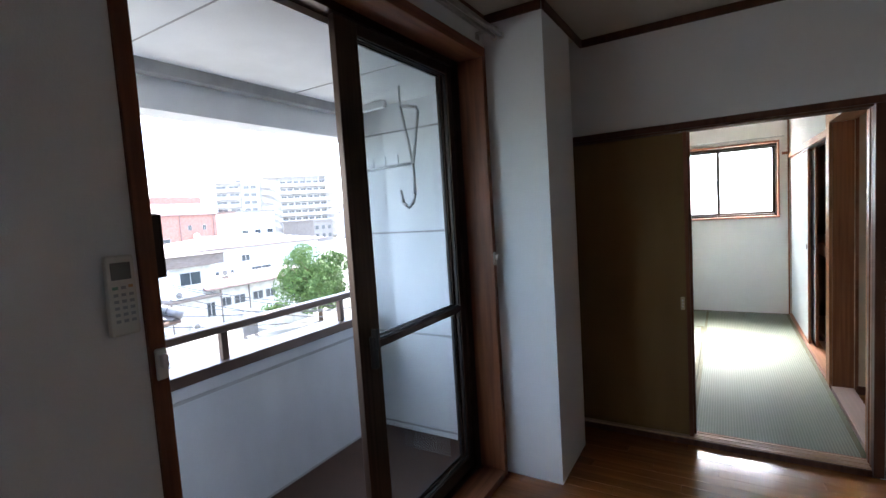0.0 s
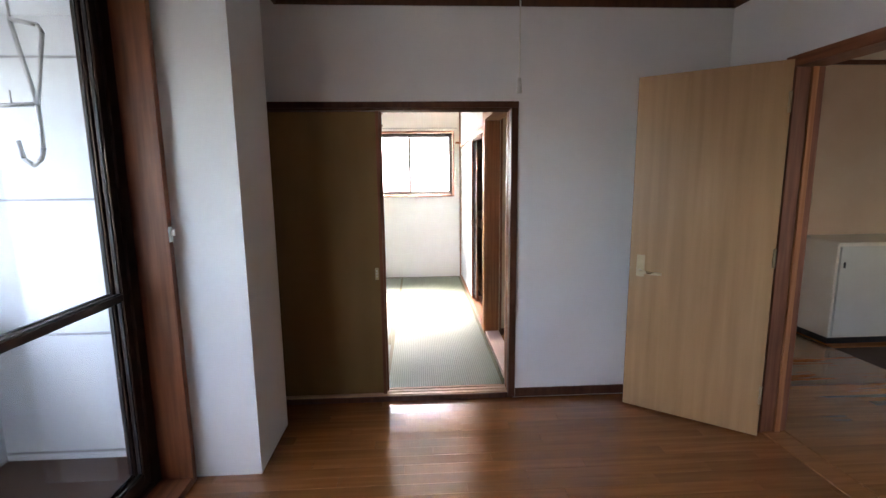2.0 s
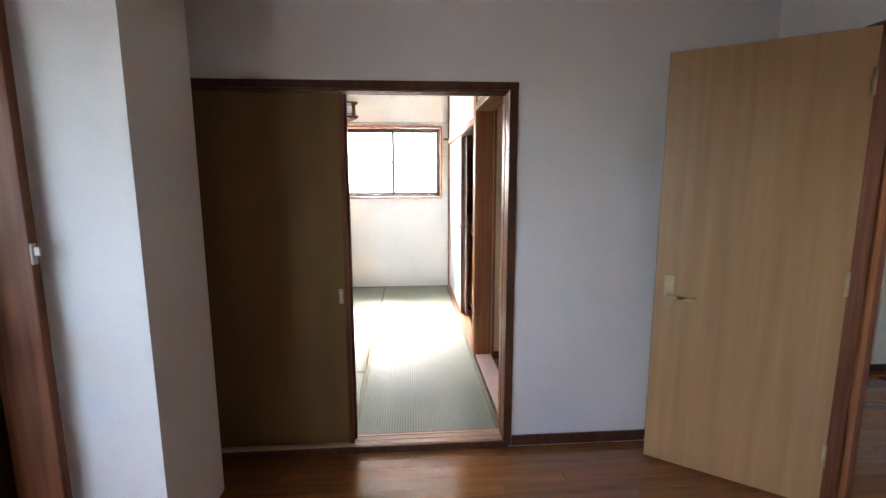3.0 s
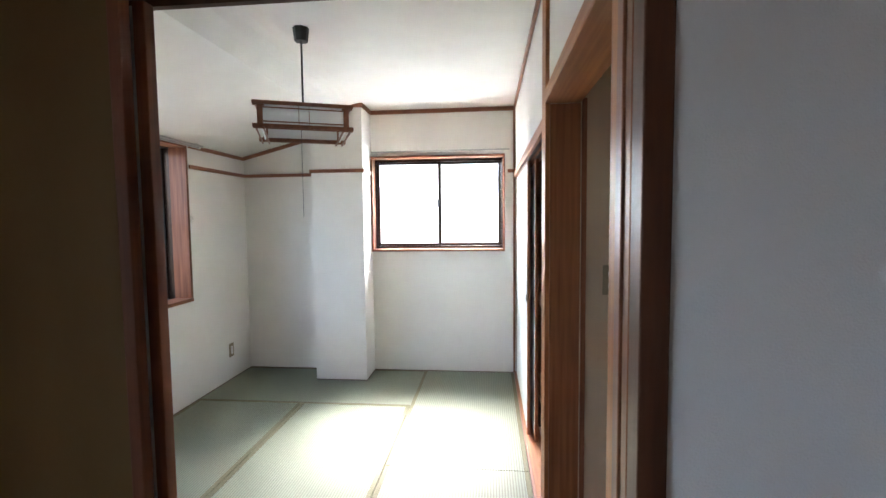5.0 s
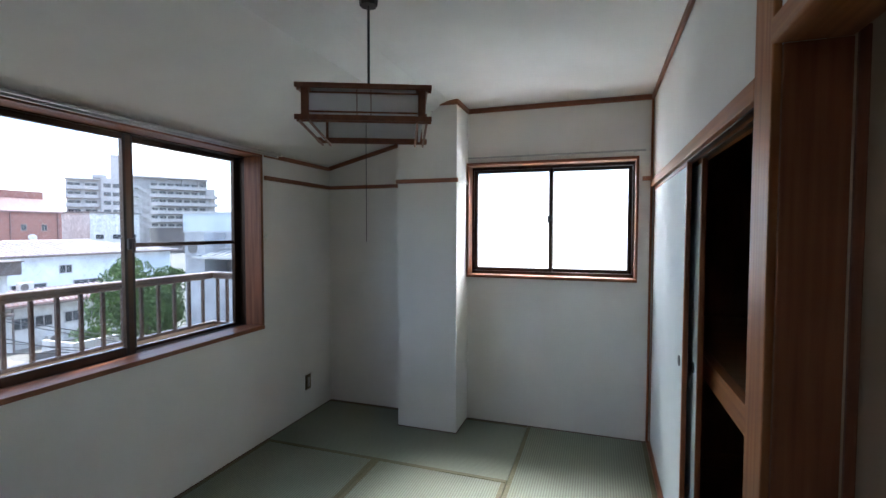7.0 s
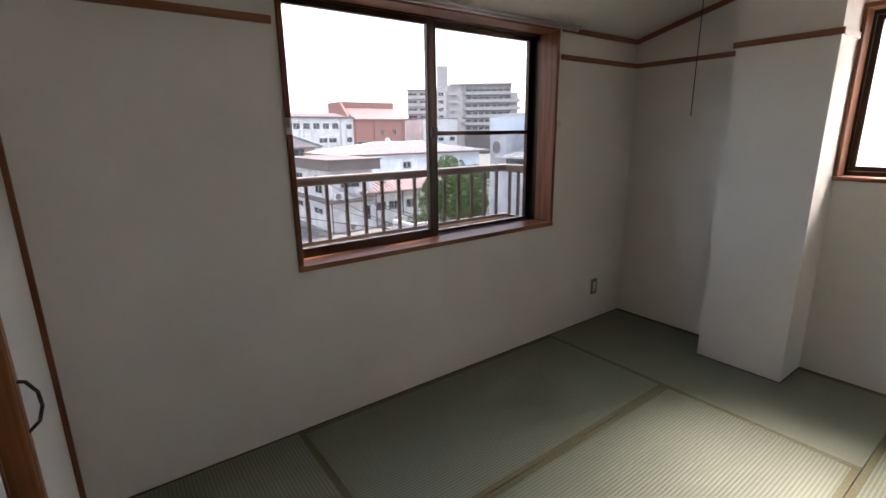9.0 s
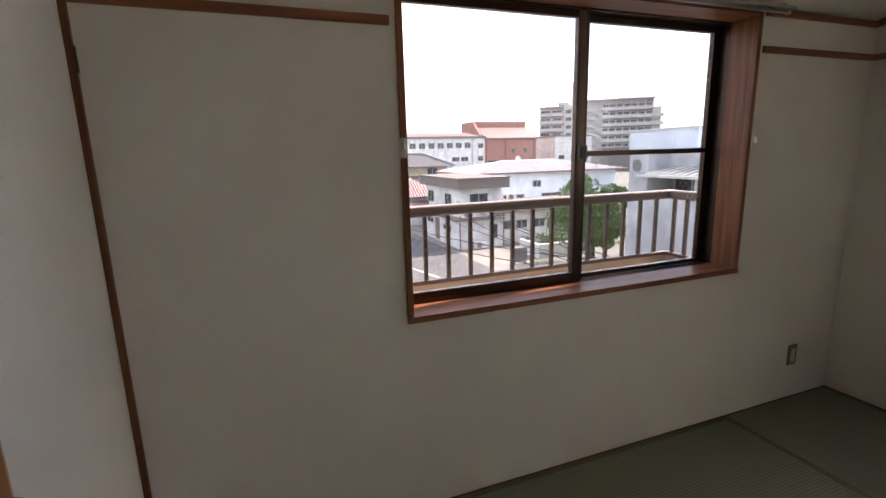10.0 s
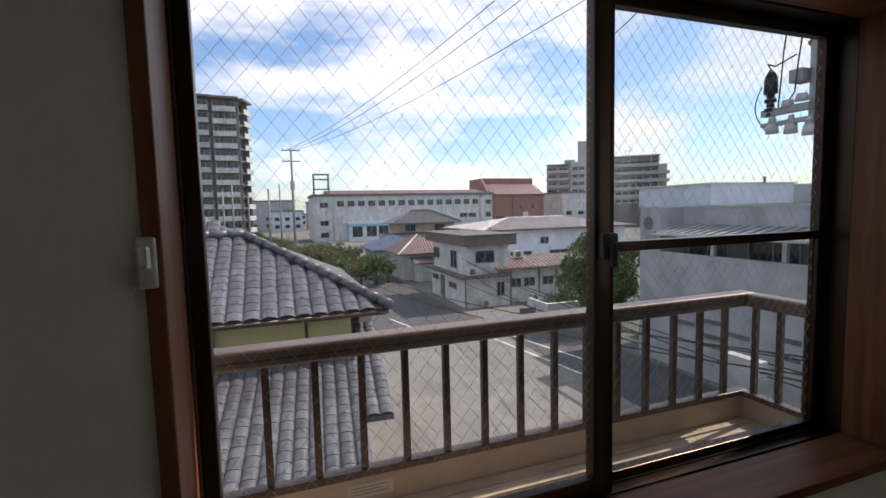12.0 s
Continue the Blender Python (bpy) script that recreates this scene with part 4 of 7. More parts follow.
def wide_sash(x, y0, y1, z0, z1, label, mid, wl, wr, ml, mr, glass, foot=0.046):
    t = thing("sliding_window", (x, (y0 + y1) / 2, z0), label, "window sash", "wide window sashes")
    d = 0.014
    part("stile", boxes((x - d, x + d, y0, y0 + wl, z0, z1), bevel=0.003), ml, t)
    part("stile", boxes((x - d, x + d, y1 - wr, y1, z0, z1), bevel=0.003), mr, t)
    part("rail", boxes((x - d, x + d, y0 + wl, y1 - wr, z1 - 0.030, z1), bevel=0.003), BRONZE, t)
    part("rail", boxes((x - d, x + d, y0 + wl, y1 - wr, z0, z0 + foot), bevel=0.003), BRONZE, t)
    spans = [(z0 + foot, z1 - 0.030)]
    if mid:
        part("crossbar", boxes((x - d, x + d, y0 + wl, y1 - wr, mid - 0.012, mid + 0.012), bevel=0.002), BRONZE, t)
        spans = [(z0 + foot, mid - 0.012), (mid + 0.012, z1 - 0.030)]
    for a, b in spans:
        p = part("pane", boxes((x - 0.0025, x + 0.0025, y0 + wl, y1 - wr, a, b)), glass, t, "wired glass pane")
        p.visible_shadow = False
        wire_mesh("wire_mesh", x, y0 + wl, y1 - wr, a, b, p)
    return t


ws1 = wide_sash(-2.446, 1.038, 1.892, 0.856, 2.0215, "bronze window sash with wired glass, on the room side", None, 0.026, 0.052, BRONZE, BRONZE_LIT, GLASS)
part("stile_groove", boxes((-2.4318, -2.4305, 1.8405, 1.8545, 0.86, 2.018)), RUBBER, ws1, "dark groove along the stile")
part("stile_groove", boxes((-2.4318, -2.4305, 1.8835, 1.8915, 0.86, 2.018)), RUBBER, ws1, "dark groove along the stile")
lk = part("lock", boxes((-2.4304, -2.408, 1.848, 1.888, 1.415, 1.475), bevel=0.005), BLACK, ws1, "black crescent lock")
part("lock_lever", boxes((-2.4075, -2.395, 1.862, 1.876, 1.400, 1.455), bevel=0.004), BLACK, lk)
wide_sash(-2.488, 1.870, 2.714, 0.856, 2.0215, "bronze window sash with wired glass and a crossbar", 1.437, 0.060, 0.055, RUBBER, BRONZE, GLASS_HAZY, 0.022)
cr2 = thing("curtain_rail", (-2.23, 1.87, 2.05), "double grey steel curtain rail over the wide window", "curtain rail", "curtain rails")
for rx, rz in ((-2.262, 2.040), (-2.228, 2.048)):
    part("track", boxes((rx - 0.007, rx + 0.007, 0.90, 2.84, rz - 0.007, rz + 0.007), bevel=0.002), STEEL, cr2)
for by in (0.98, 1.87, 2.76):
    part("bracket", boxes((TX0 + 0.0005, -2.218, by - 0.01, by + 0.01, 2.0555, 2.0605), bevel=0.001), STEEL, cr2)
for rx, rz in ((-2.262, 2.040), (-2.228, 2.048)):
    part("end_stop", boxes((rx - 0.009, rx + 0.009, 2.8405, 2.855, rz - 0.009, rz + 0.009), bevel=0.002), WHITE_PLASTIC, cr2)
tassel_hook(pose(TX0 + 0.0125, 1.016, 1.475, 0, 0, -90), "ivory plastic curtain tie hook on the window casing")
tassel_hook(pose(TX0 + 0.0125, 2.728, 1.471, 0, 0, -90), "ivory plastic curtain tie hook on the window casing")

# ---- frosted window ----
FX0, FX1, FZ0, FZ1 = -1.051, 0.173, 1.162, 2.035
fc = thing("window_casing_frosted", (-0.44, TY1, FZ0), "red-brown wooden casing of the frosted window", "window casing")
fc["kind"] = "structure"
part("window_sill", boxes((FX0, FX1, 3.520, 3.640, FZ0, FZ0 + 0.022), bevel=0.003), CASING_X, fc)
part("head", boxes((FX0, FX1, 3.525, 3.640, FZ1 - 0.022, FZ1), bevel=0.003), CASING_X, fc)
part("jamb", boxes((FX0, FX0 + 0.018, 3.525, 3.640, FZ0 + 0.0225, FZ1 - 0.0225), bevel=0.003), CASING_Z, fc)
part("jamb", boxes((FX1 - 0.018, FX1, 3.525, 3.640, FZ0 + 0.0225, FZ1 - 0.0225), bevel=0.003), CASING_Z, fc)
ff = thing("window_2", (-0.44, 3.66, FZ0), "bronze aluminium frame of the frosted window", "window frame")
ff["kind"] = "structure"
for nm, b in (("window_frame", (FX0, FX1, 3.6405, 3.72, FZ0, FZ0 + 0.045)), ("window_frame", (FX0, FX1, 3.6405, 3.72, FZ1 - 0.045, FZ1)), ("window_frame", (FX0, FX0 + 0.030, 3.6405, 3.72, FZ0 + 0.0455, FZ1 - 0.0455)), ("window_frame", (FX1 - 0.030, FX1, 3.6405, 3.72, FZ0 + 0.0455, FZ1 - 0.0455))):
    part(nm, boxes(b, bevel=0.002), BRONZE, ff)


def frosted_sash(x0, x1, y, label):
    z0, z1, d = FZ0 + 0.046, FZ1 - 0.046, 0.012
    t = thing("sliding_window", ((x0 + x1) / 2, y, z0), label, "window sash", "frosted window sashes")
    part("stile", boxes((x0, x0 + 0.028, y - d, y + d, z0, z1), bevel=0.002), BRONZE, t)
    part("stile", boxes((x1 - 0.028, x1, y - d, y + d, z0, z1), bevel=0.002), BRONZE, t)
    part("rail", boxes((x0 + 0.028, x1 - 0.028, y - d, y + d, z0, z0 + 0.026), bevel=0.002), BRONZE, t)
    part("rail", boxes((x0 + 0.028, x1 - 0.028, y - d, y + d, z1 - 0.022, z1), bevel=0.002), BRONZE, t)
    p = part("pane", boxes((x0 + 0.028, x1 - 0.028, y - 0.002, y + 0.002, z0 + 0.026, z1 - 0.022)), FROSTED, t, "frosted patterned glass pane")
    p.visible_shadow = False
    return t


fs1 = frosted_sash(FX0 + 0.031, -0.415, 3.660, "bronze sash with frosted glass and a latch")
lk = part("lock", boxes((-0.452, -0.424, 3.628, 3.6475, 1.585, 1.635), bevel=0.004), BLACK, fs1, "black crescent lock")
part("lock_lever", boxes((-0.446, -0.432, 3.618, 3.6278, 1.570, 1.612), bevel=0.003), BLACK, lk)
frosted_sash(-0.438, FX1 - 0.031, 3.692, "bronze sash with frosted glass")
cr3 = thing("curtain_rail", (-0.42, 3.53, 2.07), "thin grey steel curtain rail over the frosted window", "curtain rail", "curtain rails")
part("track", boxes((-1.040, 0.215, 3.525, 3.537, 2.066, 2.078), bevel=0.002), STEEL, cr3)
for bx in (-0.95, -0.40, 0.15):
    part("bracket", boxes((bx - 0.008, bx + 0.008, 3.5375, TY1 - 0.0005, 2.066, 2.074)), STEEL, cr3)
# added unseen slab: stops direct sun before it reaches the frosted panes
structure("eave_over_frosted_window", boxes((-1.7, 1.6, 3.78, 5.0, 2.36, 2.44)), BALC_WHITE, "added white slab, out of view, that keeps direct sun off the frosted window")

# ---- plates ----
def plate(m, label, kind):
    t = thing("switch_plate" if kind == "switch" else "power_outlet", m.translation, label, "light switch" if kind == "switch" else "outlet")
    t.matrix_basis = m
    rows = [("plate", boxes((-0.035, 0.035, 0.0, 0.007, -0.06, 0.06), bevel=0.003), PLATE)]
    if kind == "switch":
        rows += [("rocker", boxes((-0.014, 0.014, 0.007, 0.011, 0.010, 0.034), bevel=0.002), ROCKER), ("rocker", boxes((-0.014, 0.014, 0.007, 0.011, -0.034, -0.010), bevel=0.002), ROCKER)]
    else:
        rows += [("socket", boxes((-0.014, 0.014, 0.007, 0.0105, -0.036, 0.036), bevel=0.002), ROCKER)]
        rows += [("slot", boxes((-0.007, -0.005, 0.0104, 0.0109, -0.012 + s, -0.003 + s), (0.005, 0.007, 0.0104, 0.0109, -0.012 + s, -0.003 + s)), BLACK) for s in (-0.012, 0.022)]
    for nm, bm, mm in rows:
        o = new(nm, mesh_of(nm, bm, mm))
        o.parent = t
    return t


plate(pose(0.512, 1.1995, 1.21, 0, 0, 180), "beige metal light switch plate with two ivory rockers", "switch")
plate(pose(0.52, 1.1995, 0.205, 0, 0, 180), "beige metal outlet plate low on the hall wall", "outlet")
plate(pose(TX0 + 0.0005, 3.235, 0.298, 0, 0, -90), "beige metal outlet plate with an ivory socket", "outlet")
plate(pose(3.21, 1.1995, 1.20, 0, 0, 180), "small light switch plate on the hall wall", "switch")

# small black loop handle on the sliding door frame, mat room side
hh = thing("loop_handle", (-1.555, 0.128, 0.80), "small black curved pull handle on the wooden door jamb", "handle")
bm = bmesh.new()
tube(bm, [(-1.562, 0.1285, 0.925), (-1.562, 0.142, 0.920), (-1.562, 0.158, 0.89), (-1.562, 0.160, 0.855), (-1.562, 0.150, 0.82), (-1.562, 0.1285, 0.80)], 0.004, 8)
part("loop", bm, BLACK, hh, "", True)

# ---- pendant lamp ----
LC = Vector((-0.938, 1.712, 0))
lamp = thing("pendant_lamp", (LC.x, LC.y, 2.454), "square Japanese pendant lamp, dark wooden lattice with white panels", "pendant lamp")
lm = Matrix.Translation(LC) @ Matrix.Rotation(radians(23), 4, "Z")
bm = bmesh.new()
cyl(bm, (0, 0, 2.385), (0, 0, 2.4535), 0.034, 0.042, seg=8)
part("canopy", local(bm, lm), BLACK, lamp, "black ceiling canopy")
bm = bmesh.new()
cyl(bm, (0, 0, 2.02), (0, 0, 2.386), 0.005, seg=8)
part("cord", local(bm, lm), BLACK, lamp, "black cord", True)
HW, ZT, ZB = 0.200, 2.014, 1.906
for sx in (-1, 1):
    for sy in (-1, 1):
        part("post", local(boxes((sx * HW - 0.013, sx * HW + 0.013, sy * HW - 0.013, sy * HW + 0.013, ZB - 0.004, ZT + 0.008), bevel=0.002), lm), LAMP_WOOD, lamp)
for s in (-1, 1):
    for zz in (ZT, ZB):
        for o in (-0.0205, 0.0132):
            part("bar", local(boxes((-HW - 0.034, HW + 0.034, s * HW + o, s * HW + o + 0.0073, zz - 0.009, zz + 0.009), bevel=0.0015), lm), LAMP_WOOD, lamp)
            part("bar", local(boxes((s * HW + o, s * HW + o + 0.0073, -HW - 0.034, HW + 0.034, zz - 0.0185, zz - 0.0095), bevel=0.0015), lm), LAMP_WOOD, lamp)
    for zz in (ZT - 0.020, ZB + 0.022):
        part("lattice", local(boxes((-HW + 0.0135, HW - 0.0135, s * HW + s * 0.0037 - 0.002, s * HW + s * 0.0037 + 0.002, zz - 0.003, zz + 0.003)), lm), LAMP_WOOD, lamp)
    part("panel", local(boxes((-HW + 0.0132, HW - 0.0132, s * HW - 0.0035, s * HW + 0.0035, ZB - 0.004, ZT + 0.002)), lm), ACRYLIC, lamp, "white acrylic side panel")
    part("panel", local(boxes((s * HW - 0.0035, s * HW + 0.0035, -HW + 0.0132, HW - 0.0132, ZB - 0.004, ZT + 0.002)), lm), ACRYLIC, lamp, "white acrylic side panel")
    for d in (-0.024, 0.0, 0.024):
        if d:
            part("lattice", local(boxes((d - 0.0015, d + 0.0015, s * (HW + 0.005) - 0.0012, s * (HW + 0.005) + 0.0012, ZB + 0.0062, ZT - 0.0082)), lm), LAMP_WOOD, lamp)
part("top_panel", local(boxes((-HW + 0.02, HW - 0.02, -HW + 0.02, HW - 0.02, ZT - 0.012, ZT - 0.006)), lm), ACRYLIC, lamp, "white top panel")
bm = bmesh.new()
bmesh.ops.create_cone(bm, cap_ends=True, segments=24, radius1=0.05, radius2=0.05, depth=0.03, matrix=Matrix.Translation((0, 0, ZT - 0.03)))
part("socket", local(bm, lm), WHITE_PLASTIC, lamp)
bm = bmesh.new()
cyl(bm, (-0.012, 0.012, 1.475), (-0.012, 0.012, 1.99), 0.0014, seg=6)
part("pull_string", local(bm, lm), BLACK, lamp, "thin dark pull string")

# ---- hall cabinet ----
sc = thing("shoe_cabinet", (3.6, 0.95, 0), "low cream shoe cabinet with grey sliding doors in the hall", "cabinet")
part("body", boxes((3.09, 4.31, 0.715, 1.184, 0.06, 0.850), bevel=0.003), CABINET, sc)
part("top", boxes((3.075, 4.325, 0.685, 1.185, 0.8505, 0.872), bevel=0.003), CABINET, sc)
part("plinth", boxes((3.11, 4.29, 0.74, 1.18, 0.0, 0.0595)), BLACK, sc)
for i in range(2):
    d = part("door", boxes((3.11 + 0.59 * i, 3.69 + 0.59 * i, 0.695, 0.7145, 0.075, 0.835), bevel=0.002), CABINET_DOOR, sc)
    part("pull", boxes((3.135 + 0.59 * i, 3.155 + 0.59 * i, 0.690, 0.6948, 0.66, 0.71), bevel=0.003), BLACK, d)
cl = thing("paper_sheet", (3.45, 0.50, -0.10), "sheet of pale paper on the entrance floor", "paper")
part("sheet", boxes((3.30, 3.75, 0.30, 0.52, -0.0995, -0.096)), PAPER, cl)

# ---- window ledge outside ----
LX = -2.778
lg = thing("window_ledge_rail", (LX, 1.8, 0.8), "tan metal balustrade of the window ledge with square bars", "balustrade")
part("handrail", boxes((LX - 0.032, LX + 0.032, 0.20, 2.790, 1.165, 1.214), bevel=0.008), RAIL_TAN, lg)
part("rail_groove", boxes((LX + 0.0318, LX + 0.0335, 0.22, 2.728, 1.184, 1.189)), RAIL_BROWN, lg)
part("handrail", boxes((LX + 0.032, -2.522, 2.730, 2.788, 1.165, 1.2135), bevel=0.008), RAIL_TAN, lg)
part("handrail", boxes((LX + 0.032, -2.522, 0.202, 0.260, 1.165, 1.2135), bevel=0.008), RAIL_TAN, lg)
part("bottom_rail", boxes((LX - 0.018, LX + 0.018, 0.20, 2.780, 0.832, 0.852), bevel=0.003), RAIL_BROWN, lg)
part("bottom_rail", boxes((LX + 0.018, -2.522, 2.742, 2.778, 0.832, 0.8515), bevel=0.003), RAIL_BROWN, lg)
for k in range(-10, 7):
    py = 1.962 + 0.1185 * k
    if 0.25 < py < 2.74:
        part("bar", boxes((LX - 0.009, LX + 0.009, py - 0.009, py + 0.009, 0.8525, 1.1645), bevel=0.001), RAIL_BROWN, lg)
for bx in (-2.726, -2.640, -2.553):
    part("bar", boxes((bx - 0.009, bx + 0.009, 2.750, 2.768, 0.852, 1.1645), bevel=0.001), RAIL_BROWN, lg)
lf = thing("window_ledge", (-2.66, 1.5, 0.74), "tan metal flower ledge with slats under the window", "ledge")
part("fascia", boxes((LX - 0.012, LX + 0.012, 0.20, 2.780, 0.735, 0.8315), bevel=0.003), LEDGE, lf)
part("fascia", boxes((LX + 0.012, -2.522, 2.755, 2.779, 0.735, 0.8315), bevel=0.003), LEDGE, lf)
for i in range(5):
    sx = LX + 0.016 + i * 0.048
    part("slat", boxes((sx, sx + 0.038, 0.21, 2.754, 0.742, 0.754), bevel=0.002), LEDGE, lf)
for by in (0.4, 1.2, 2.0, 2.7):
    part("bracket", boxes((LX + 0.013, -2.522, by - 0.015, by + 0.015, 0.712, 0.7415)), RAIL_BROWN, lf)
lp = part("label_plate", boxes((LX + 0.0122, LX + 0.0138, 1.318, 1.442, 0.775, 0.812)), PAPER, lf, "pale rating label")
for i, w in enumerate((0.10, 0.085, 0.10)):
    part("print_line", boxes((LX + 0.0139, LX + 0.0143, 1.328, 1.328 + w, 0.803 - i * 0.009, 0.805 - i * 0.009)), INK, lp)

# ---- outside ----
G = -5.6
ASPHALT = surface("asphalt_grey", (0.075, 0.075, 0.078), (0.11, 0.11, 0.112), (3, 3, 3), 0.85, bump=0.4, fine=60, stain=0.25)
CONCRETE = surface("lot_concrete", (0.18, 0.17, 0.158), (0.24, 0.225, 0.21), (0.8, 0.8, 0.8), 0.85, bump=0.3, fine=40, stain=0.2)
GROUND = surface("ground_town", (0.13, 0.13, 0.115), (0.21, 0.205, 0.18), (0.08, 0.08, 0.08), 0.9, stain=0.2)
LINE = surface("road_line_white", (0.62, 0.62, 0.60), (0.74, 0.74, 0.72), (5, 5, 5), 0.7, stain=0.2)
TILE = surface("roof_tile_grey", (0.075, 0.075, 0.085), (0.15, 0.15, 0.165), (6, 6, 6), 0.42, spec=0.6, rand=0.2, stain=0.2)
TILE_B = surface("roof_tile_brown_grey", (0.075, 0.07, 0.07), (0.13, 0.12, 0.12), (6, 6, 6), 0.45, stain=0.2)
YELLOW = surface("render_yellow", (0.52, 0.44, 0.20), (0.60, 0.51, 0.25), (2, 2, 2), 0.85, bump=0.3, stain=0.12)
RENDER_W = surface("render_white", (0.48, 0.485, 0.475), (0.65, 0.655, 0.645), (1.6, 1.6, 0.35), 0.85, stain=0.25)
RENDER_G = surface("render_pale_grey", (0.38, 0.39, 0.41), (0.50, 0.51, 0.53), (1.2, 1.2, 0.35), 0.85, stain=0.25)
RENDER_B = surface("render_pale_blue", (0.54, 0.60, 0.66), (0.63, 0.69, 0.75), (1.2, 1.2, 0.5), 0.8, stain=0.12)
BRICK_RED = surface("cladding_brick_red", (0.26, 0.125, 0.10), (0.34, 0.175, 0.145), (2, 2, 2), 0.8, stain=0.15)
METAL_PINK = surface("roof_metal_dusty_pink", (0.17, 0.105, 0.10), (0.25, 0.165, 0.155), (1, 6, 1), 0.5, metal=0.15, stain=0.3)
# ribs set paler than the metal pans they stand on
RIB_PALE = surface("roof_rib_pale", (0.58, 0.53, 0.51), (0.70, 0.65, 0.63), (3, 3, 3), 0.5, metal=0.1, stain=0.3)
METAL_RUST = surface("roof_metal_rust", (0.13, 0.065, 0.058), (0.20, 0.11, 0.10), (1, 6, 1), 0.55, metal=0.1, stain=0.25)
METAL_GREY = surface("roof_metal_grey", (0.40, 0.42, 0.44), (0.52, 0.54, 0.56), (6, 1, 1), 0.45, metal=0.3, stain=0.2)
FASCIA = surface("fascia_brown_grey", (0.115, 0.092, 0.082), (0.17, 0.14, 0.125), (3, 3, 12), 0.7, stain=0.15)
TOWER = surface("tower_tile_grey", (0.15, 0.135, 0.125), (0.20, 0.185, 0.175), (2, 2, 2), 0.7, stain=0.1)
TOWER_D = surface("tower_tile_dark", (0.13, 0.125, 0.12), (0.18, 0.17, 0.165), (2, 2, 2), 0.7, stain=0.1)
APT = surface("apartment_tile_beige", (0.39, 0.375, 0.365), (0.47, 0.455, 0.445), (1, 1, 1), 0.75, stain=0.1)
DARK_GLASS = surface("far_window_glass", (0.025, 0.032, 0.04), (0.06, 0.07, 0.08), (0.6, 0.6, 0.6), 0.12, spec=0.6, stain=0.2)
SASH_GREY = surface("far_window_frame", (0.34, 0.34, 0.34), (0.42, 0.42, 0.42), (2, 2, 2), 0.5)
POLE = surface("pole_concrete", (0.22, 0.215, 0.205), (0.30, 0.29, 0.28), (3, 3, 1), 0.8, stain=0.15)
WIRE_BLACK = surface("cable_black", (0.018, 0.018, 0.02), (0.03, 0.03, 0.032), (3, 3, 3), 0.6)
TRAFO = surface("transformer_grey", (0.30, 0.31, 0.32), (0.38, 0.39, 0.40), (2, 2, 2), 0.5, metal=0.2, stain=0.12)
PORCELAIN = surface("insulator_grey", (0.42, 0.42, 0.43), (0.52, 0.52, 0.53), (8, 8, 8), 0.3)
BARK = surface("bark_brown", (0.08, 0.055, 0.04), (0.13, 0.09, 0.065), (8, 8, 2), 0.9, bump=0.5, fine=30)
LEAF = surface("leaf_green", (0.05, 0.105, 0.022), (0.12, 0.20, 0.05), (3, 3, 3), 0.6, stain=0.25)
LEAF_D = surface("leaf_dull_green", (0.10, 0.105, 0.04), (0.20, 0.20, 0.09), (3, 3, 3), 0.65, stain=0.25)

structure("ground", boxes((-900, 900, -900, 900, G - 0.3, G)), GROUND, "town ground of earth and paving reaching the horizon")
structure("pavement_lot", boxes((-31.5, -5.0, 2.9, 16.4, G, G + 0.004)), CONCRETE, "light grey concrete parking lot")
structure("road", boxes((-130, -31.6, 6.2, 12.9, G, G + 0.004), (-31.5, -24.5, 2.9, 13.2, G + 0.004, G + 0.009), (-24.4, -4.0, 13.0, 17.0, G + 0.004, G + 0.009)), ASPHALT, "dark grey asphalt street")


def strip(p, q, w, z):
    p, q = Vector((*p, 0)), Vector((*q, 0))
    d = (q - p).normalized()
    n = Vector((-d.y, d.x, 0)) * w / 2
    bm = bmesh.new()
    bm.faces.new([bm.verts.new((v.x, v.y, z)) for v in (p - n, q - n, q + n, p + n)])
    r = bmesh.ops.extrude_face_region(bm, geom=list(bm.faces))
    bmesh.ops.translate(bm, vec=(0, 0, 0.003), verts=[v for v in r["geom"] if isinstance(v, bmesh.types.BMVert)])
    return bm


for a, b in (((-24.6, 12.1), (-16.2, 13.4)), ((-25.0, 13.2), (-18.5, 14.6)), ((-31.3, 8.0), (-25.0, 9.6))):
    structure("road_line", strip(a, b, 0.12, G + 0.0092), LINE, "worn white painted line on the street")


def windows_x(parent, x, ys, zs, w, h, label="", frame_m=None):
    """Windows on a face towards +x: frame, pane."""
    for z in zs:
        for y in ys:
            wn_ = part("window", boxes((x + 0.002, x + 0.05, y - w / 2, y - w / 2 + 0.05, z, z + h), (x + 0.002, x + 0.05, y + w / 2 - 0.05, y + w / 2, z, z + h), (x + 0.002, x + 0.05, y - w / 2 + 0.05, y + w / 2 - 0.05, z + h - 0.05, z + h), (x + 0.002, x + 0.06, y - w / 2 + 0.05, y + w / 2 - 0.05, z, z + 0.06), (x + 0.002, x + 0.04, y - 0.02, y + 0.02, z + 0.06, z + h - 0.05)), frame_m or SASH_GREY, parent)
            part("pane", boxes((x + 0.001, x + 0.02, y - w / 2 + 0.04, y + w / 2 - 0.04, z + 0.05, z + h - 0.04)), DARK_GLASS, wn_)


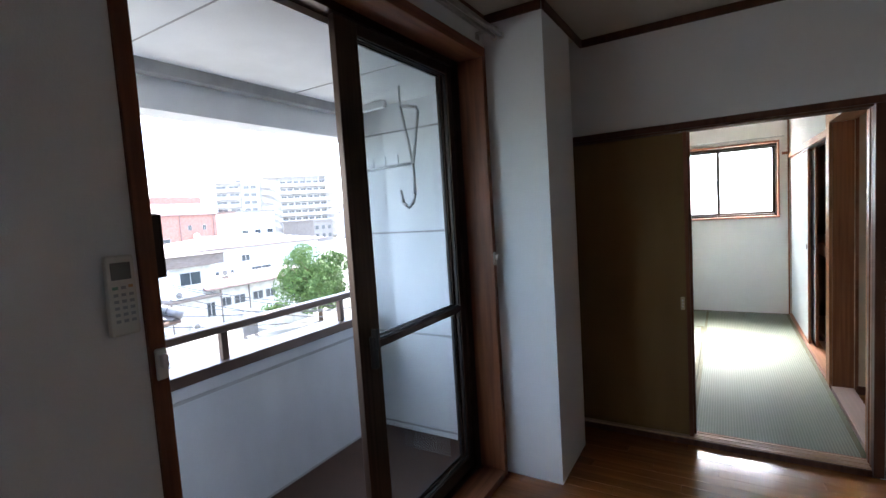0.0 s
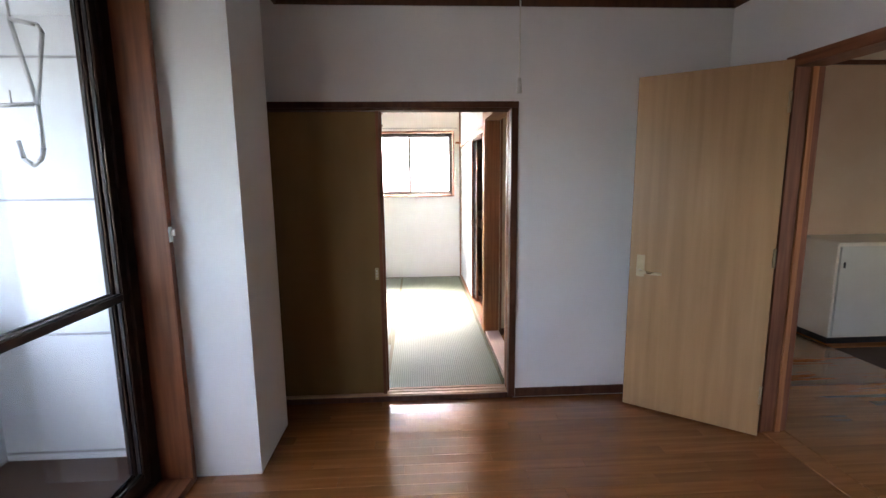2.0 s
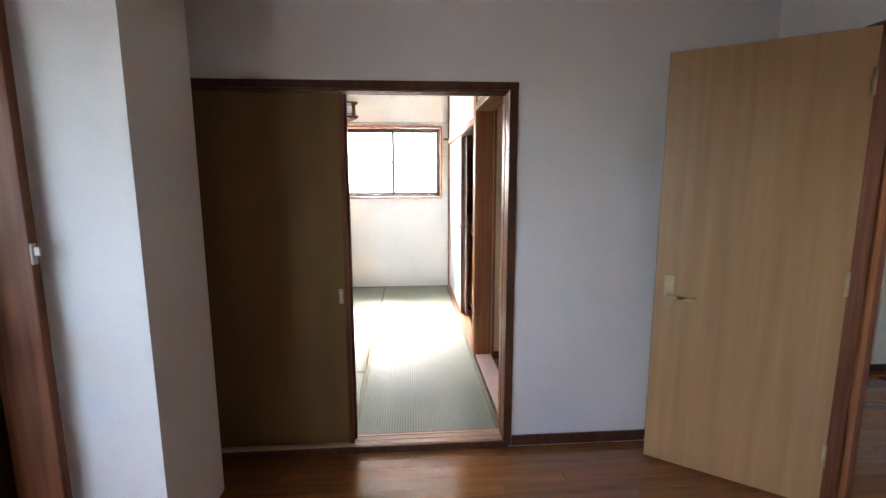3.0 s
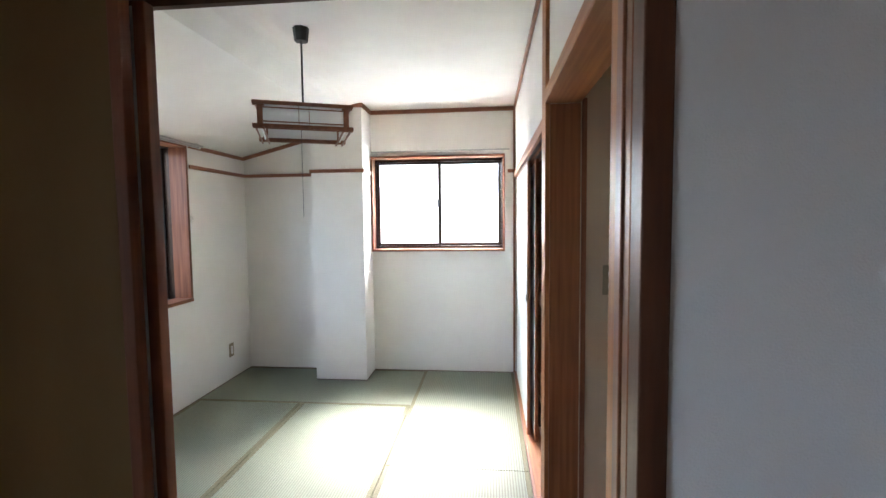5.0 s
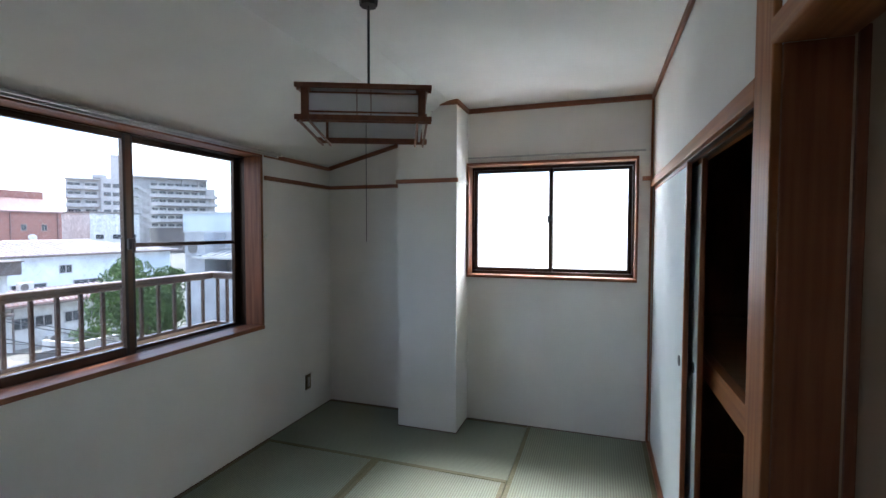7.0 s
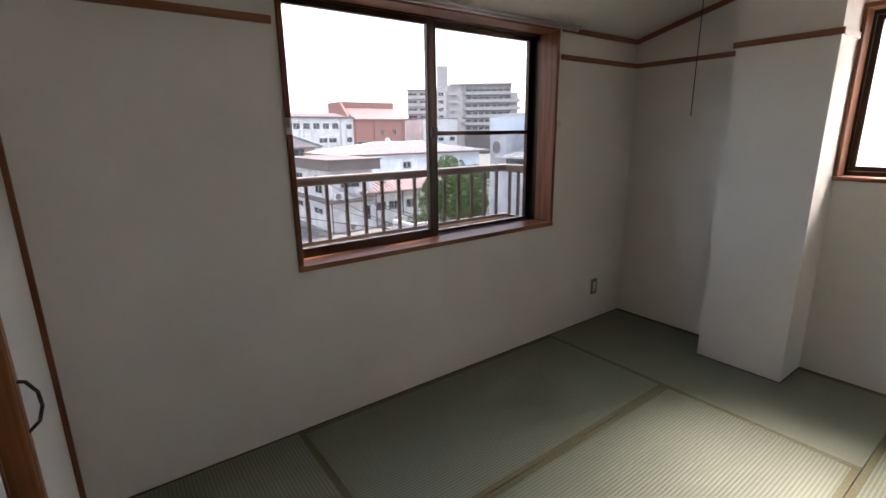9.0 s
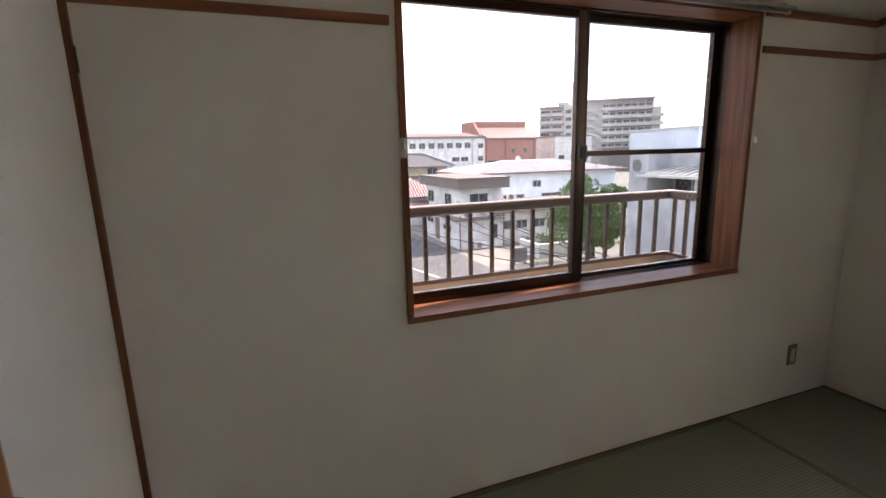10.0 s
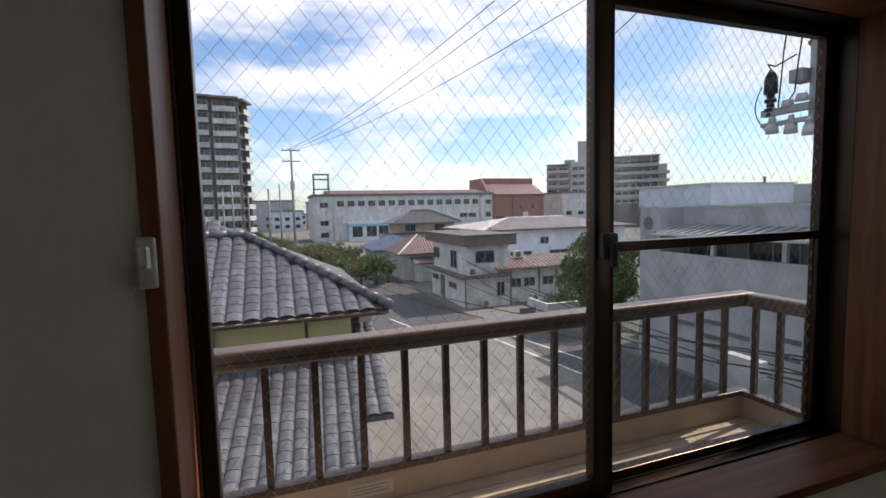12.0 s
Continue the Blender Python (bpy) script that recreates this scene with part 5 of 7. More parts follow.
def windows_y(parent, y, xs, zs, w, h):
    """Windows on a face towards -y."""
    for z in zs:
        for x in xs:
            wn_ = part("window", boxes((x - w / 2, x - w / 2 + 0.05, y - 0.05, y - 0.002, z, z + h), (x + w / 2 - 0.05, x + w / 2, y - 0.05, y - 0.002, z, z + h), (x - w / 2 + 0.05, x + w / 2 - 0.05, y - 0.05, y - 0.002, z + h - 0.05, z + h), (x - w / 2 + 0.05, x + w / 2 - 0.05, y - 0.06, y - 0.002, z, z + 0.06), (x - 0.02, x + 0.02, y - 0.04, y - 0.002, z + 0.06, z + h - 0.05)), SASH_GREY, parent)
            part("pane", boxes((x - w / 2 + 0.04, x + w / 2 - 0.04, y - 0.02, y - 0.001, z + 0.05, z + h - 0.04)), DARK_GLASS, wn_)


def hip_roof(bm, x0, x1, y0, y1, ze, slope, thick=0.10):
    """A hipped roof solid over the rectangle; the ridge runs along the longer side."""
    wx, wy = x1 - x0, y1 - y0
    h = min(wx, wy) / 2
    zr = ze + h * slope
    lo = [(x0, y0), (x1, y0), (x1, y1), (x0, y1)]
    if wx >= wy:
        ridge = [(x0 + h, (y0 + y1) / 2), (x1 - h, (y0 + y1) / 2)]
    else:
        ridge = [((x0 + x1) / 2, y0 + h), ((x0 + x1) / 2, y1 - h)]
    B = [bm.verts.new((x, y, ze - thick)) for x, y in lo]
    E_ = [bm.verts.new((x, y, ze)) for x, y in lo]
    R = [bm.verts.new((x, y, zr)) for x, y in ridge]
    bm.faces.new(B)
    for i in range(4):
        bm.faces.new((B[i], B[(i + 1) % 4], E_[(i + 1) % 4], E_[i]))
    if wx >= wy:
        bm.faces.new((E_[0], E_[1], R[1], R[0]))
        bm.faces.new((E_[1], E_[2], R[1]))
        bm.faces.new((E_[2], E_[3], R[0], R[1]))
        bm.faces.new((E_[3], E_[0], R[0]))
    else:
        bm.faces.new((E_[0], E_[1], R[0]))
        bm.faces.new((E_[1], E_[2], R[1], R[0]))
        bm.faces.new((E_[2], E_[3], R[1]))
        bm.faces.new((E_[3], E_[0], R[0], R[1]))
    return bm


def roof_ribs_x(bm, x_eave, z_eave, run, slope, y0, y1, pitch, hip=0.0, r=0.03):
    """Standing ribs that climb away from the eave at x_eave towards -x; hip shortens them at the ends."""
    k = int((y1 - y0) / pitch)
    for i in range(k + 1):
        y = y0 + i * pitch
        l = run
        if hip:
            l = max(0.05, min(run, min(y - y0, y1 - y) / hip))
        cyl(bm, (x_eave, y, z_eave + 0.01), (x_eave - l, y, z_eave + l * slope + 0.01), r, seg=4, caps=False)


# near house: yellow walls under grey tiles
yh = thing("tiled_house", (-17.0, -3.0, G), "yellow rendered house under a grey clay tile roof", "house")
part("wall", boxes((-22.0, -13.35, -9.5, 2.85, G, -0.92)), YELLOW, yh)
UE, US = -12.6, 0.505
bm = hip_roof(bmesh.new(), -12.6 - 6.67 - 2.0, UE - 0.02, -10.5, 3.68, -0.83, US)
rf = part("roof", bm, TILE_B, yh, "grey roof boarding")
part("fascia", boxes((UE - 0.10, UE - 0.04, -10.4, 3.60, -0.99, -0.89), (-21.2, UE - 0.10, 3.54, 3.60, -0.99, -0.89)), FASCIA, yh)
bm = bmesh.new()
cyl(bm, (UE + 0.02, -10.5, -0.90), (UE + 0.02, 3.66, -0.90), 0.055, seg=8)
cyl(bm, (UE + 0.0, 1.75, -0.92), (-13.28, 1.75, -1.15), 0.035, seg=8)
cyl(bm, (-13.28, 1.75, -1.15), (-13.28, 1.75, -2.0), 0.035, seg=8)
part("gutter", bm, RAIL_BROWN, yh, "brown gutter and downpipe", True)
part("shutter_box", boxes((-13.349, -13.20, -2.2, -0.30, -2.0, -0.93)), TOWER_D, yh, "dark window shutter box")
ROOF2 = [(-14.6, -1.36), (-9.25, -3.010), (-9.25, -3.12), (-14.6, -1.50)]
PM = Matrix.Translation((-10.25, 3.22, 0)) @ Matrix.Rotation(radians(-5), 4, "Z") @ Matrix.Translation((10.25, -3.22, 0))
part("porch_roof", local(profile_y(ROOF2, -9.5, 2.66), PM), TILE_B, yh, "lower lean-to roof")
part("porch_roof_side", local(profile_y([(-14.6, -1.36), (-10.6, -2.594), (-10.6, -2.71), (-14.6, -1.50)], 2.661, 3.22), PM), TILE_B, yh, "set-back end of the lean-to roof")
part("porch_wall", boxes((-13.34, -12.2, -9.4, 0.8, G, -2.3)), YELLOW, yh)

# one clay tile: a rolled front edge on a curved pan
def tile_mesh(w, l, k):
    bm = bmesh.new()
    prof = [(-0.5, -0.02), (-0.46, 0.012), (-0.34, 0.040), (-0.14, 0.056), (0.08, 0.054), (0.28, 0.036), (0.40, 0.010), (0.45, -0.018), (0.5, -0.02)]
    n = len(prof)
    top0 = [bm.verts.new((-l * 0.56, a * w, b * w * k - 0.004)) for a, b in prof]
    top1 = [bm.verts.new((l * 0.50, a * w, b * w * k + 0.007)) for a, b in prof]
    low1 = [bm.verts.new((l * 0.50, a * w, b * w * k - 0.008)) for a, b in prof]
    for i in range(n - 1):
        bm.faces.new((top0[i], top1[i], top1[i + 1], top0[i + 1]))
    lip = [bm.verts.new(v.co) for v in top1]
    for i in range(n - 1):
        bm.faces.new((lip[i], low1[i], low1[i + 1], lip[i + 1]))
    me = mesh_of("tile", bm, TILE)
    for p in me.polygons:
        p.use_smooth = abs(p.normal.x) < 0.8
    return me



def tile_field(x_eave, z_eave, slope, y_right, y_left, length, hip, parent, budget, m=Matrix(), TW=0.275, TL=0.26, rise=3.2):
    """Courses of tiles from the eave upwards; the nearest ones single, the rest joined."""
    ang = math.atan(slope)
    ca, sa = math.cos(ang), math.sin(ang)
    tile_me = tile_mesh(TW, TL, rise)
    t_src = np.array([v.co[:] for v in tile_me.vertices])
    t_faces = [list(p.vertices) for p in tile_me.polygons]
    rot = Matrix.Rotation(ang, 4, "Y")
    spots = []
    for c in range(int(length / TL)):
        d = (c + 0.4) * TL
        k = 0
        while True:
            y = y_right - TW * (k + 0.5)
            if y < y_left:
                break
            if y_right - y > (d * ca if hip else 0.0) + (0.10 if hip else -1):
                spots.append((x_eave - d * ca, y, z_eave + d * sa + 0.03))
            k += 1
    spots.sort(key=lambda s: (s[0] + 1.5) ** 2 + (s[1] - 1.2) ** 2)
    for s in spots[:budget]:
        o = new("tile", tile_me)
        o.parent = parent
        o.matrix_parent_inverse = Matrix.Translation(-parent.location) if parent.data is None else Matrix()
        o.matrix_basis = m @ Matrix.Translation(s) @ rot
    rest = spots[budget:]
    if rest:
        r3 = np.array((m @ rot).to_3x3())
        vs, fs = [], []
        for s in rest:
            b = len(vs)
            vs.extend((t_src @ r3.T + np.array(m @ Vector(s))).tolist())
            fs.extend([[i + b for i in f] for f in t_faces])
        me = bpy.data.meshes.new("tile_field")
        me.from_pydata(vs, [], fs)
        me.materials.append(TILE)
        flags = [p.use_smooth for p in tile_me.polygons]
        me.polygons.foreach_set("use_smooth", flags * len(rest))
        o = new("tile_field", me)
        o.parent = parent
        o.matrix_parent_inverse = Matrix.Translation(-parent.location) if parent.data is None else Matrix()
        o["kind"] = "stuff"


pr = bpy.data.objects["porch_roof"]
tile_field(-9.22, -3.004, 0.309, 2.66, -6.0, 5.1, False, pr, 150, PM)
tile_field(-10.58, -2.584, 0.309, 3.23, 2.66, 3.8, False, bpy.data.objects["porch_roof_side"], 60, PM)
tile_field(UE, -0.83, US, 3.72, -8.0, 7.4, True, rf, 150, Matrix(), 0.37, 0.30, 2.6)
bm = bmesh.new()
hp0, hp1 = Vector((UE + 0.05, 3.73, -0.74)), Vector((-15.98, 0.33, 0.98))
for i in range(13):
    a, b = hp0.lerp(hp1, i / 13), hp0.lerp(hp1, (i + 1.06) / 13)
    cyl(bm, a, b, 0.135, 0.105, seg=8)
part("hip_tiles", bm, TILE, rf, "row of grey hip cap tiles", True)
bm = bmesh.new()
for i in range(24):
    cyl(bm, (-15.98, 0.33 - i * 0.45, 0.99), (-15.98, 0.33 - (i + 1.05) * 0.45, 0.99), 0.13, 0.11, seg=8)
part("ridge_tiles", bm, TILE, rf, "row of grey ridge cap tiles", True)

# corner house, white with a flat brown fascia
wh = thing("white_house", (-35, 18, G), "white rendered two-storey house with a brown flat roof edge", "house")
part("wall", boxes((-39.6, -32.0, 13.75, 17.4, G, -3.42)), RENDER_W, wh)
part("upper_wall", boxes((-39.5, -32.3, 13.95, 17.3, -3.25, -1.10)), RENDER_W, wh)
part("canopy", boxes((-40.0, -31.55, 13.3, 17.2, -3.42, -3.25)), FASCIA, wh, "brown canopy edge")
part("roof_edge", boxes((-40.6, -31.8, 13.55, 17.75, -1.10, -0.36)), FASCIA, wh, "brown-grey flat roof fascia")
part("roof_lip", boxes((-40.7, -31.7, 13.45, 17.85, -0.36, -0.30)), FASCIA, wh, "thin roof edge flashing")
part("lean_roof", profile_y([(-31.85, -2.88), (-34.2, -2.22), (-34.2, -2.36), (-31.85, -3.0)], 16.2, 26.0), METAL_RUST, wh, "rusty ribbed lean-to roof")
part("annex_wall", boxes((-37.9, -32.5, 17.41, 25.7, G, -3.02)), RENDER_W, wh)
bm = bmesh.new()
roof_ribs_x(bm, -31.85, -2.88, 2.35, 0.281, 16.3, 25.9, 0.36, r=0.045)
part("ribs", bm, RIB_PALE, wh)["kind"] = "stuff"
part("gutter", boxes((-31.84, -31.74, 16.2, 26.0, -3.04, -2.94)), FASCIA, wh, "brown gutter")
for dy, dx in ((20.05, -32.44), (25.3, -32.44), (13.62, -31.75), (17.3, -31.9)):
    part("downpipe", boxes((dx - 0.04, dx + 0.04, dy - 0.04, dy + 0.04, G, -3.05)), FASCIA, wh, "brown downpipe")
windows_x(wh, -32.3, (15.4,), (-2.42,), 1.55, 0.95)
windows_x(wh, -32.0, (16.5,), (-4.9,), 0.7, 1.1)
windows_x(wh, -32.5, (18.0, 19.2, 20.85, 22.05), (-4.45,), 1.0, 0.72)
windows_x(wh, -32.5, (24.0,), (-4.45,), 1.6, 0.72)
windows_y(wh, 13.95, (-38.8,), (-2.55,), 1.5, 1.0)
windows_y(wh, 13.95, (-34.8,), (-2.95,), 1.4, 1.4)
windows_y(wh, 13.75, (-38.6,), (-4.3,), 1.5, 0.5)
windows_y(wh, 13.75, (-34.6,), (-4.5,), 1.7, 0.5)
part("front_door", boxes((-37.3, -36.4, 13.70, 13.749, G + 0.1, -3.7)), FASCIA, wh, "brown front door")


def ac_unit(x, y, z, facing, group="air conditioner units"):
    t = thing("air_conditioner", (x, y, z), "white outdoor air conditioner unit beside the house wall", "air conditioner", group)
    part("case", boxes((x - 0.15, x + 0.15, y - 0.40, y + 0.40, z + 0.06, z + 0.62), bevel=0.02), RENDER_W, t)
    bm = bmesh.new()
    cyl(bm, (x + 0.151, y - 0.10, z + 0.34), (x + 0.158, y - 0.10, z + 0.34), 0.22, seg=20)
    part("fan_grille", bm, TOWER_D, t, "dark round fan grille")
    for s in (-1, 1):
        part("foot", boxes((x - 0.14, x + 0.14, y + s * 0.3 - 0.03, y + s * 0.3 + 0.03, z, z + 0.0595)), TOWER_D, t)


ac_unit(-31.7, 15.2, G + 0.004, 0)
ac_unit(-32.1, 19.5, G + 0.004, 0)
ac_unit(-33.6, 18.9, -2.38, 0)
ac_unit(-31.9, 14.3, -3.25, 0)

# larger white house behind, dusty pink ribbed roof
bw = thing("ribbed_roof_house", (-41, 24, G), "pale blue-white house under a dusty pink ribbed metal roof", "house")
part("wall", boxes((-46.5, -38.0, 18.2, 33.0, G, -0.40)), RENDER_B, bw)
part("roof", hip_roof(bmesh.new(), -47.3, -37.3, 17.5, 33.8, -0.30, 0.178), METAL_PINK, bw)
bm = bmesh.new()
roof_ribs_x(bm, -37.3, -0.30, 5.0, 0.178, 17.6, 33.7, 0.46, 1.0, 0.07)
cyl(bm, (-37.3, 17.5, -0.28), (-42.3, 22.5, 0.60), 0.09, seg=6)
cyl(bm, (-42.3, 22.5, 0.60), (-42.3, 28.8, 0.60), 0.09, seg=6)
part("ribs", bm, RIB_PALE, bw)["kind"] = "stuff"
bm = bmesh.new()
for i in range(20):
    x = -37.6 - i * 0.46
    l = min(-37.3 - x, x + 47.3)
    cyl(bm, (x, 17.5, -0.29), (x, 17.5 + l, -0.29 + l * 0.178), 0.05, seg=4, caps=False)
part("ribs_end", bm, RIB_PALE, bw)["kind"] = "stuff"
part("eave", boxes((-37.36, -37.28, 17.5, 33.8, -0.44, -0.30), (-47.3, -37.36, 17.47, 17.53, -0.44, -0.30)), FASCIA, bw, "dark eave board")
windows_x(bw, -38.0, (24.0,), (-1.75,), 0.9, 0.65)
windows_x(bw, -38.0, (21.6, 25.6, 29.3), (-2.85,), 2.2, 0.55)

# small red-roofed house and its neighbours
rh = thing("red_roof_house", (-50, 14.5, G), "small white house under a faded red ribbed roof", "house")
part("wall", boxes((-53.0, -47.4, 13.2, 17.9, G, -2.95)), RENDER_W, rh)
part("roof", hip_roof(bmesh.new(), -53.6, -46.9, 12.6, 18.4, -2.85, 0.62), METAL_RUST, rh)
part("porch", boxes((-47.39, -45.8, 14.2, 17.4, G, -3.7)), RENDER_W, rh)
part("porch_roof", profile_y([(-45.5, -3.7), (-47.39, -3.3), (-47.39, -3.42), (-45.5, -3.8)], 14.0, 17.6), METAL_PINK, rh)
bm = bmesh.new()
roof_ribs_x(bm, -46.9, -2.85, 2.8, 0.62, 12.7, 18.3, 0.3, 1.0)
cyl(bm, (-46.9, 12.6, -2.83), (-49.8, 15.5, -1.05), 0.10, seg=6)
part("ribs", bm, RIB_PALE, rh)["kind"] = "stuff"
th2 = thing("hipped_tile_house", (-72, 22, G), "beige house under a brown-grey hipped tile roof", "house")
part("wall", boxes((-74.6, -68.3, 18.2, 27.0, G, -0.35)), surface("render_beige", (0.36, 0.29, 0.20), (0.44, 0.36, 0.26), (2, 2, 2), 0.85), th2)
part("roof", hip_roof(bmesh.new(), -75.3, -67.6, 17.2, 28.0, -0.30, 0.47), TILE_B, th2)
bm = bmesh.new()
roof_ribs_x(bm, -67.6, -0.30, 3.8, 0.47, 17.3, 27.9, 0.42, 1.0, 0.07)
for a in (17.2, 28.0):
    cyl(bm, (-67.6, a, -0.25), (-71.45, 21.05 if a < 20 else 24.15, 1.56), 0.15, seg=6)
cyl(bm, (-71.45, 21.05, 1.56), (-71.45, 24.15, 1.56), 0.17, seg=6)
part("tile_rolls", bm, TILE, th2)["kind"] = "stuff"
part("lower_roof", profile_y([(-63.8, -3.2), (-68.2, -1.7), (-68.2, -1.9), (-63.8, -3.35)], 15.2, 25.0), TILE_B, th2)
bm = bmesh.new()
roof_ribs_x(bm, -63.8, -3.2, 4.3, 0.341, 15.3, 24.9, 0.42, 0.0, 0.07)
part("lower_tile_rolls", bm, TILE, th2)["kind"] = "stuff"
part("lower_wall", boxes((-68.29, -64.4, 15.8, 24.5, G, -3.1)), RENDER_W, th2)
windows_x(th2, -68.3, (20.0, 24.6), (-1.6,), 1.7, 1.1)
bh = thing("blue_roof_house", (-60, 13.5, G), "low house under a dark blue roof", "house")
part("wall", boxes((-64.0, -57.0, 12.4, 18.4, G, -3.2)), RENDER_G, bh)
part("roof", hip_roof(bmesh.new(), -64.7, -56.3, 11.8, 19.0, -3.1, 0.45), surface("roof_blue", (0.05, 0.07, 0.12), (0.08, 0.11, 0.17), (3, 3, 3), 0.5), bh)

# long white building
lw = thing("long_white_building", (-122, 34, G), "long white three-storey building with a row of dark windows", "building")
part("wall", boxes((-134, -118, 10.0, 57.6, G, 5.5)), RENDER_W, lw)
part("roof", boxes((-134.5, -117.6, 9.7, 58.0, 5.5, 6.0)), TOWER_D, lw, "dark roof edge")
part("roof_ridge", profile_y([(-118.2, 6.01), (-126.0, 7.2), (-134.0, 6.01)], 13.5, 56.0), METAL_RUST, lw, "low reddish roof")
part("canopy", boxes((-118.0, -115.8, 17.5, 47.0, -1.4, -0.9)), RENDER_B, lw, "pale blue canopy")
part("annex", boxes((-118.0, -115.9, 18.0, 46.0, G, -1.4)), RENDER_B, lw)
windows_x(lw, -118.0, [16.4 + 2.58 * i for i in range(15)], (2.9,), 1.75, 1.45)
windows_x(lw, -118.0, (12.4,), (2.7, -1.7, -4.6), 2.0, 1.3)
for py in (14.6, 53.9):
    part("downpipe", boxes((-117.99, -117.8, py - 0.12, py + 0.12, G, 5.4)), SASH_GREY, lw)
windows_x(lw, -118.0, (49.0, 51.6), (-0.6,), 2.2, 1.2)
windows_x(lw, -118.0, (56.4,), (2.8, -0.6, -3.4), 1.6, 1.3)
windows_x(lw, -115.9, (20.0, 23.5, 26.5, 29.5, 33, 36.5, 40), (-4.6,), 2.5, 2.6)
part("entrance_band", boxes((-115.89, -115.7, 18.0, 46.0, -1.95, -1.45)), surface("band_sky_blue", (0.22, 0.48, 0.62), (0.28, 0.55, 0.70), (2, 2, 2), 0.5), lw, "sky blue band under the canopy")
sf = thing("sign_frame", (-120, 12, 5.75), "steel sign frame on the flat roof", "sign frame")
for sx in (-121.5, -119.0):
    for sy in (10.4, 13.9):
        part("leg", boxes((sx - 0.1, sx + 0.1, sy - 0.1, sy + 0.1, 5.755, 10.8)), TOWER, sf)
for sz in (7.2, 9.6, 10.8):
    part("beam", boxes((-121.7, -118.8, 10.2, 14.1, sz, sz + 0.18)), TOWER, sf)

# red building
rd = thing("red_building", (-140, 74, G), "brick-red building with a pink sloping roof and few windows", "building")
part("wall", boxes((-152, -135, 65.5, 84.6, G, 5.9)), BRICK_RED, rd)
part("back_wall", boxes((-153.0, -143.0, 65.8, 85.2, 5.9, 11.6)), BRICK_RED, rd)
part("roof", profile_y([(-134.6, 5.9), (-143.0, 9.7), (-143.0, 5.9)], 66.3, 84.9), METAL_PINK, rd)
part("gable", profile_y([(-136.5, 5.91), (-143.0, 11.5), (-143.0, 5.91)], 65.5, 66.2), BRICK_RED, rd)
part("eave", boxes((-134.9, -134.5, 65.4, 84.9, 5.7, 6.05)), METAL_PINK, rd)
for py in (66.6, 73.2, 83.6):
    part("downpipe", boxes((-134.99, -134.8, py - 0.1, py + 0.1, G, 5.7)), METAL_PINK, rd)
windows_x(rd, -135.0, (76.0, 80.5), (1.2,), 1.2, 1.6)
windows_x(rd, -135.0, (68.5,), (-2.0,), 3.0, 1.2)
bm = bmesh.new()
cyl(bm, (-134.5, 77.5, -0.6), (-134.2, 77.4, -0.4), 0.9, seg=16)
part("dish", bm, RENDER_W, rd, "white satellite dish")


def slab_block(name, label, origin, direction, length, depth, z_top, floors, mat_wall, bays, wide, core=None):
    """An apartment slab: wall, balcony bands and windows on the face towards the viewer."""
    o, d = Vector((*origin, 0)), Vector((*direction, 0)).normalized()
    m = Matrix.Translation(o) @ Matrix.Rotation(math.atan2(d.y, d.x), 4, "Z")
    t = thing(name, (*origin, G), label, "building")
    part("wall", local(boxes((0, length, 0, depth, G, z_top)), m), mat_wall, t)
    fh = (z_top - G) / floors
    for f in range(floors):
        z = G + f * fh
        if f:
            part("balcony", local(boxes((0.4, length - 0.4, -1.3, -0.002, z - 0.15, z), (0.4, length - 0.4, -1.3, -1.15, z + 0.002, z + 1.05)), m), wide, t)
        for b in range(bays):
            u = length * (b + 0.5) / bays
            w = part("window", local(boxes((u - length / bays * 0.34, u + length / bays * 0.34, -0.04, -0.001, z + 0.3, z + fh * 0.80)), m), SASH_GREY, t)
            part("pane", local(boxes((u - length / bays * 0.31, u - 0.06, -0.06, -0.041, z + 0.35, z + fh * 0.77), (u + 0.06, u + length / bays * 0.31, -0.06, -0.041, z + 0.35, z + fh * 0.77)), m), DARK_GLASS, w)
    for b in range(1, bays):
        u = length * b / bays
        part("fin", local(boxes((u - 0.12, u + 0.12, -1.25, -0.003, G, z_top)), m), mat_wall, t)
    part("roof", local(boxes((-0.3, length + 0.3, -1.5, depth + 0.3, z_top, z_top + 0.5)), m), mat_wall, t)
    if core:
        part("stair_tower", local(boxes((core[0], core[1], -0.6, depth * 0.6, G, core[2])), m), mat_wall, t)
    return t


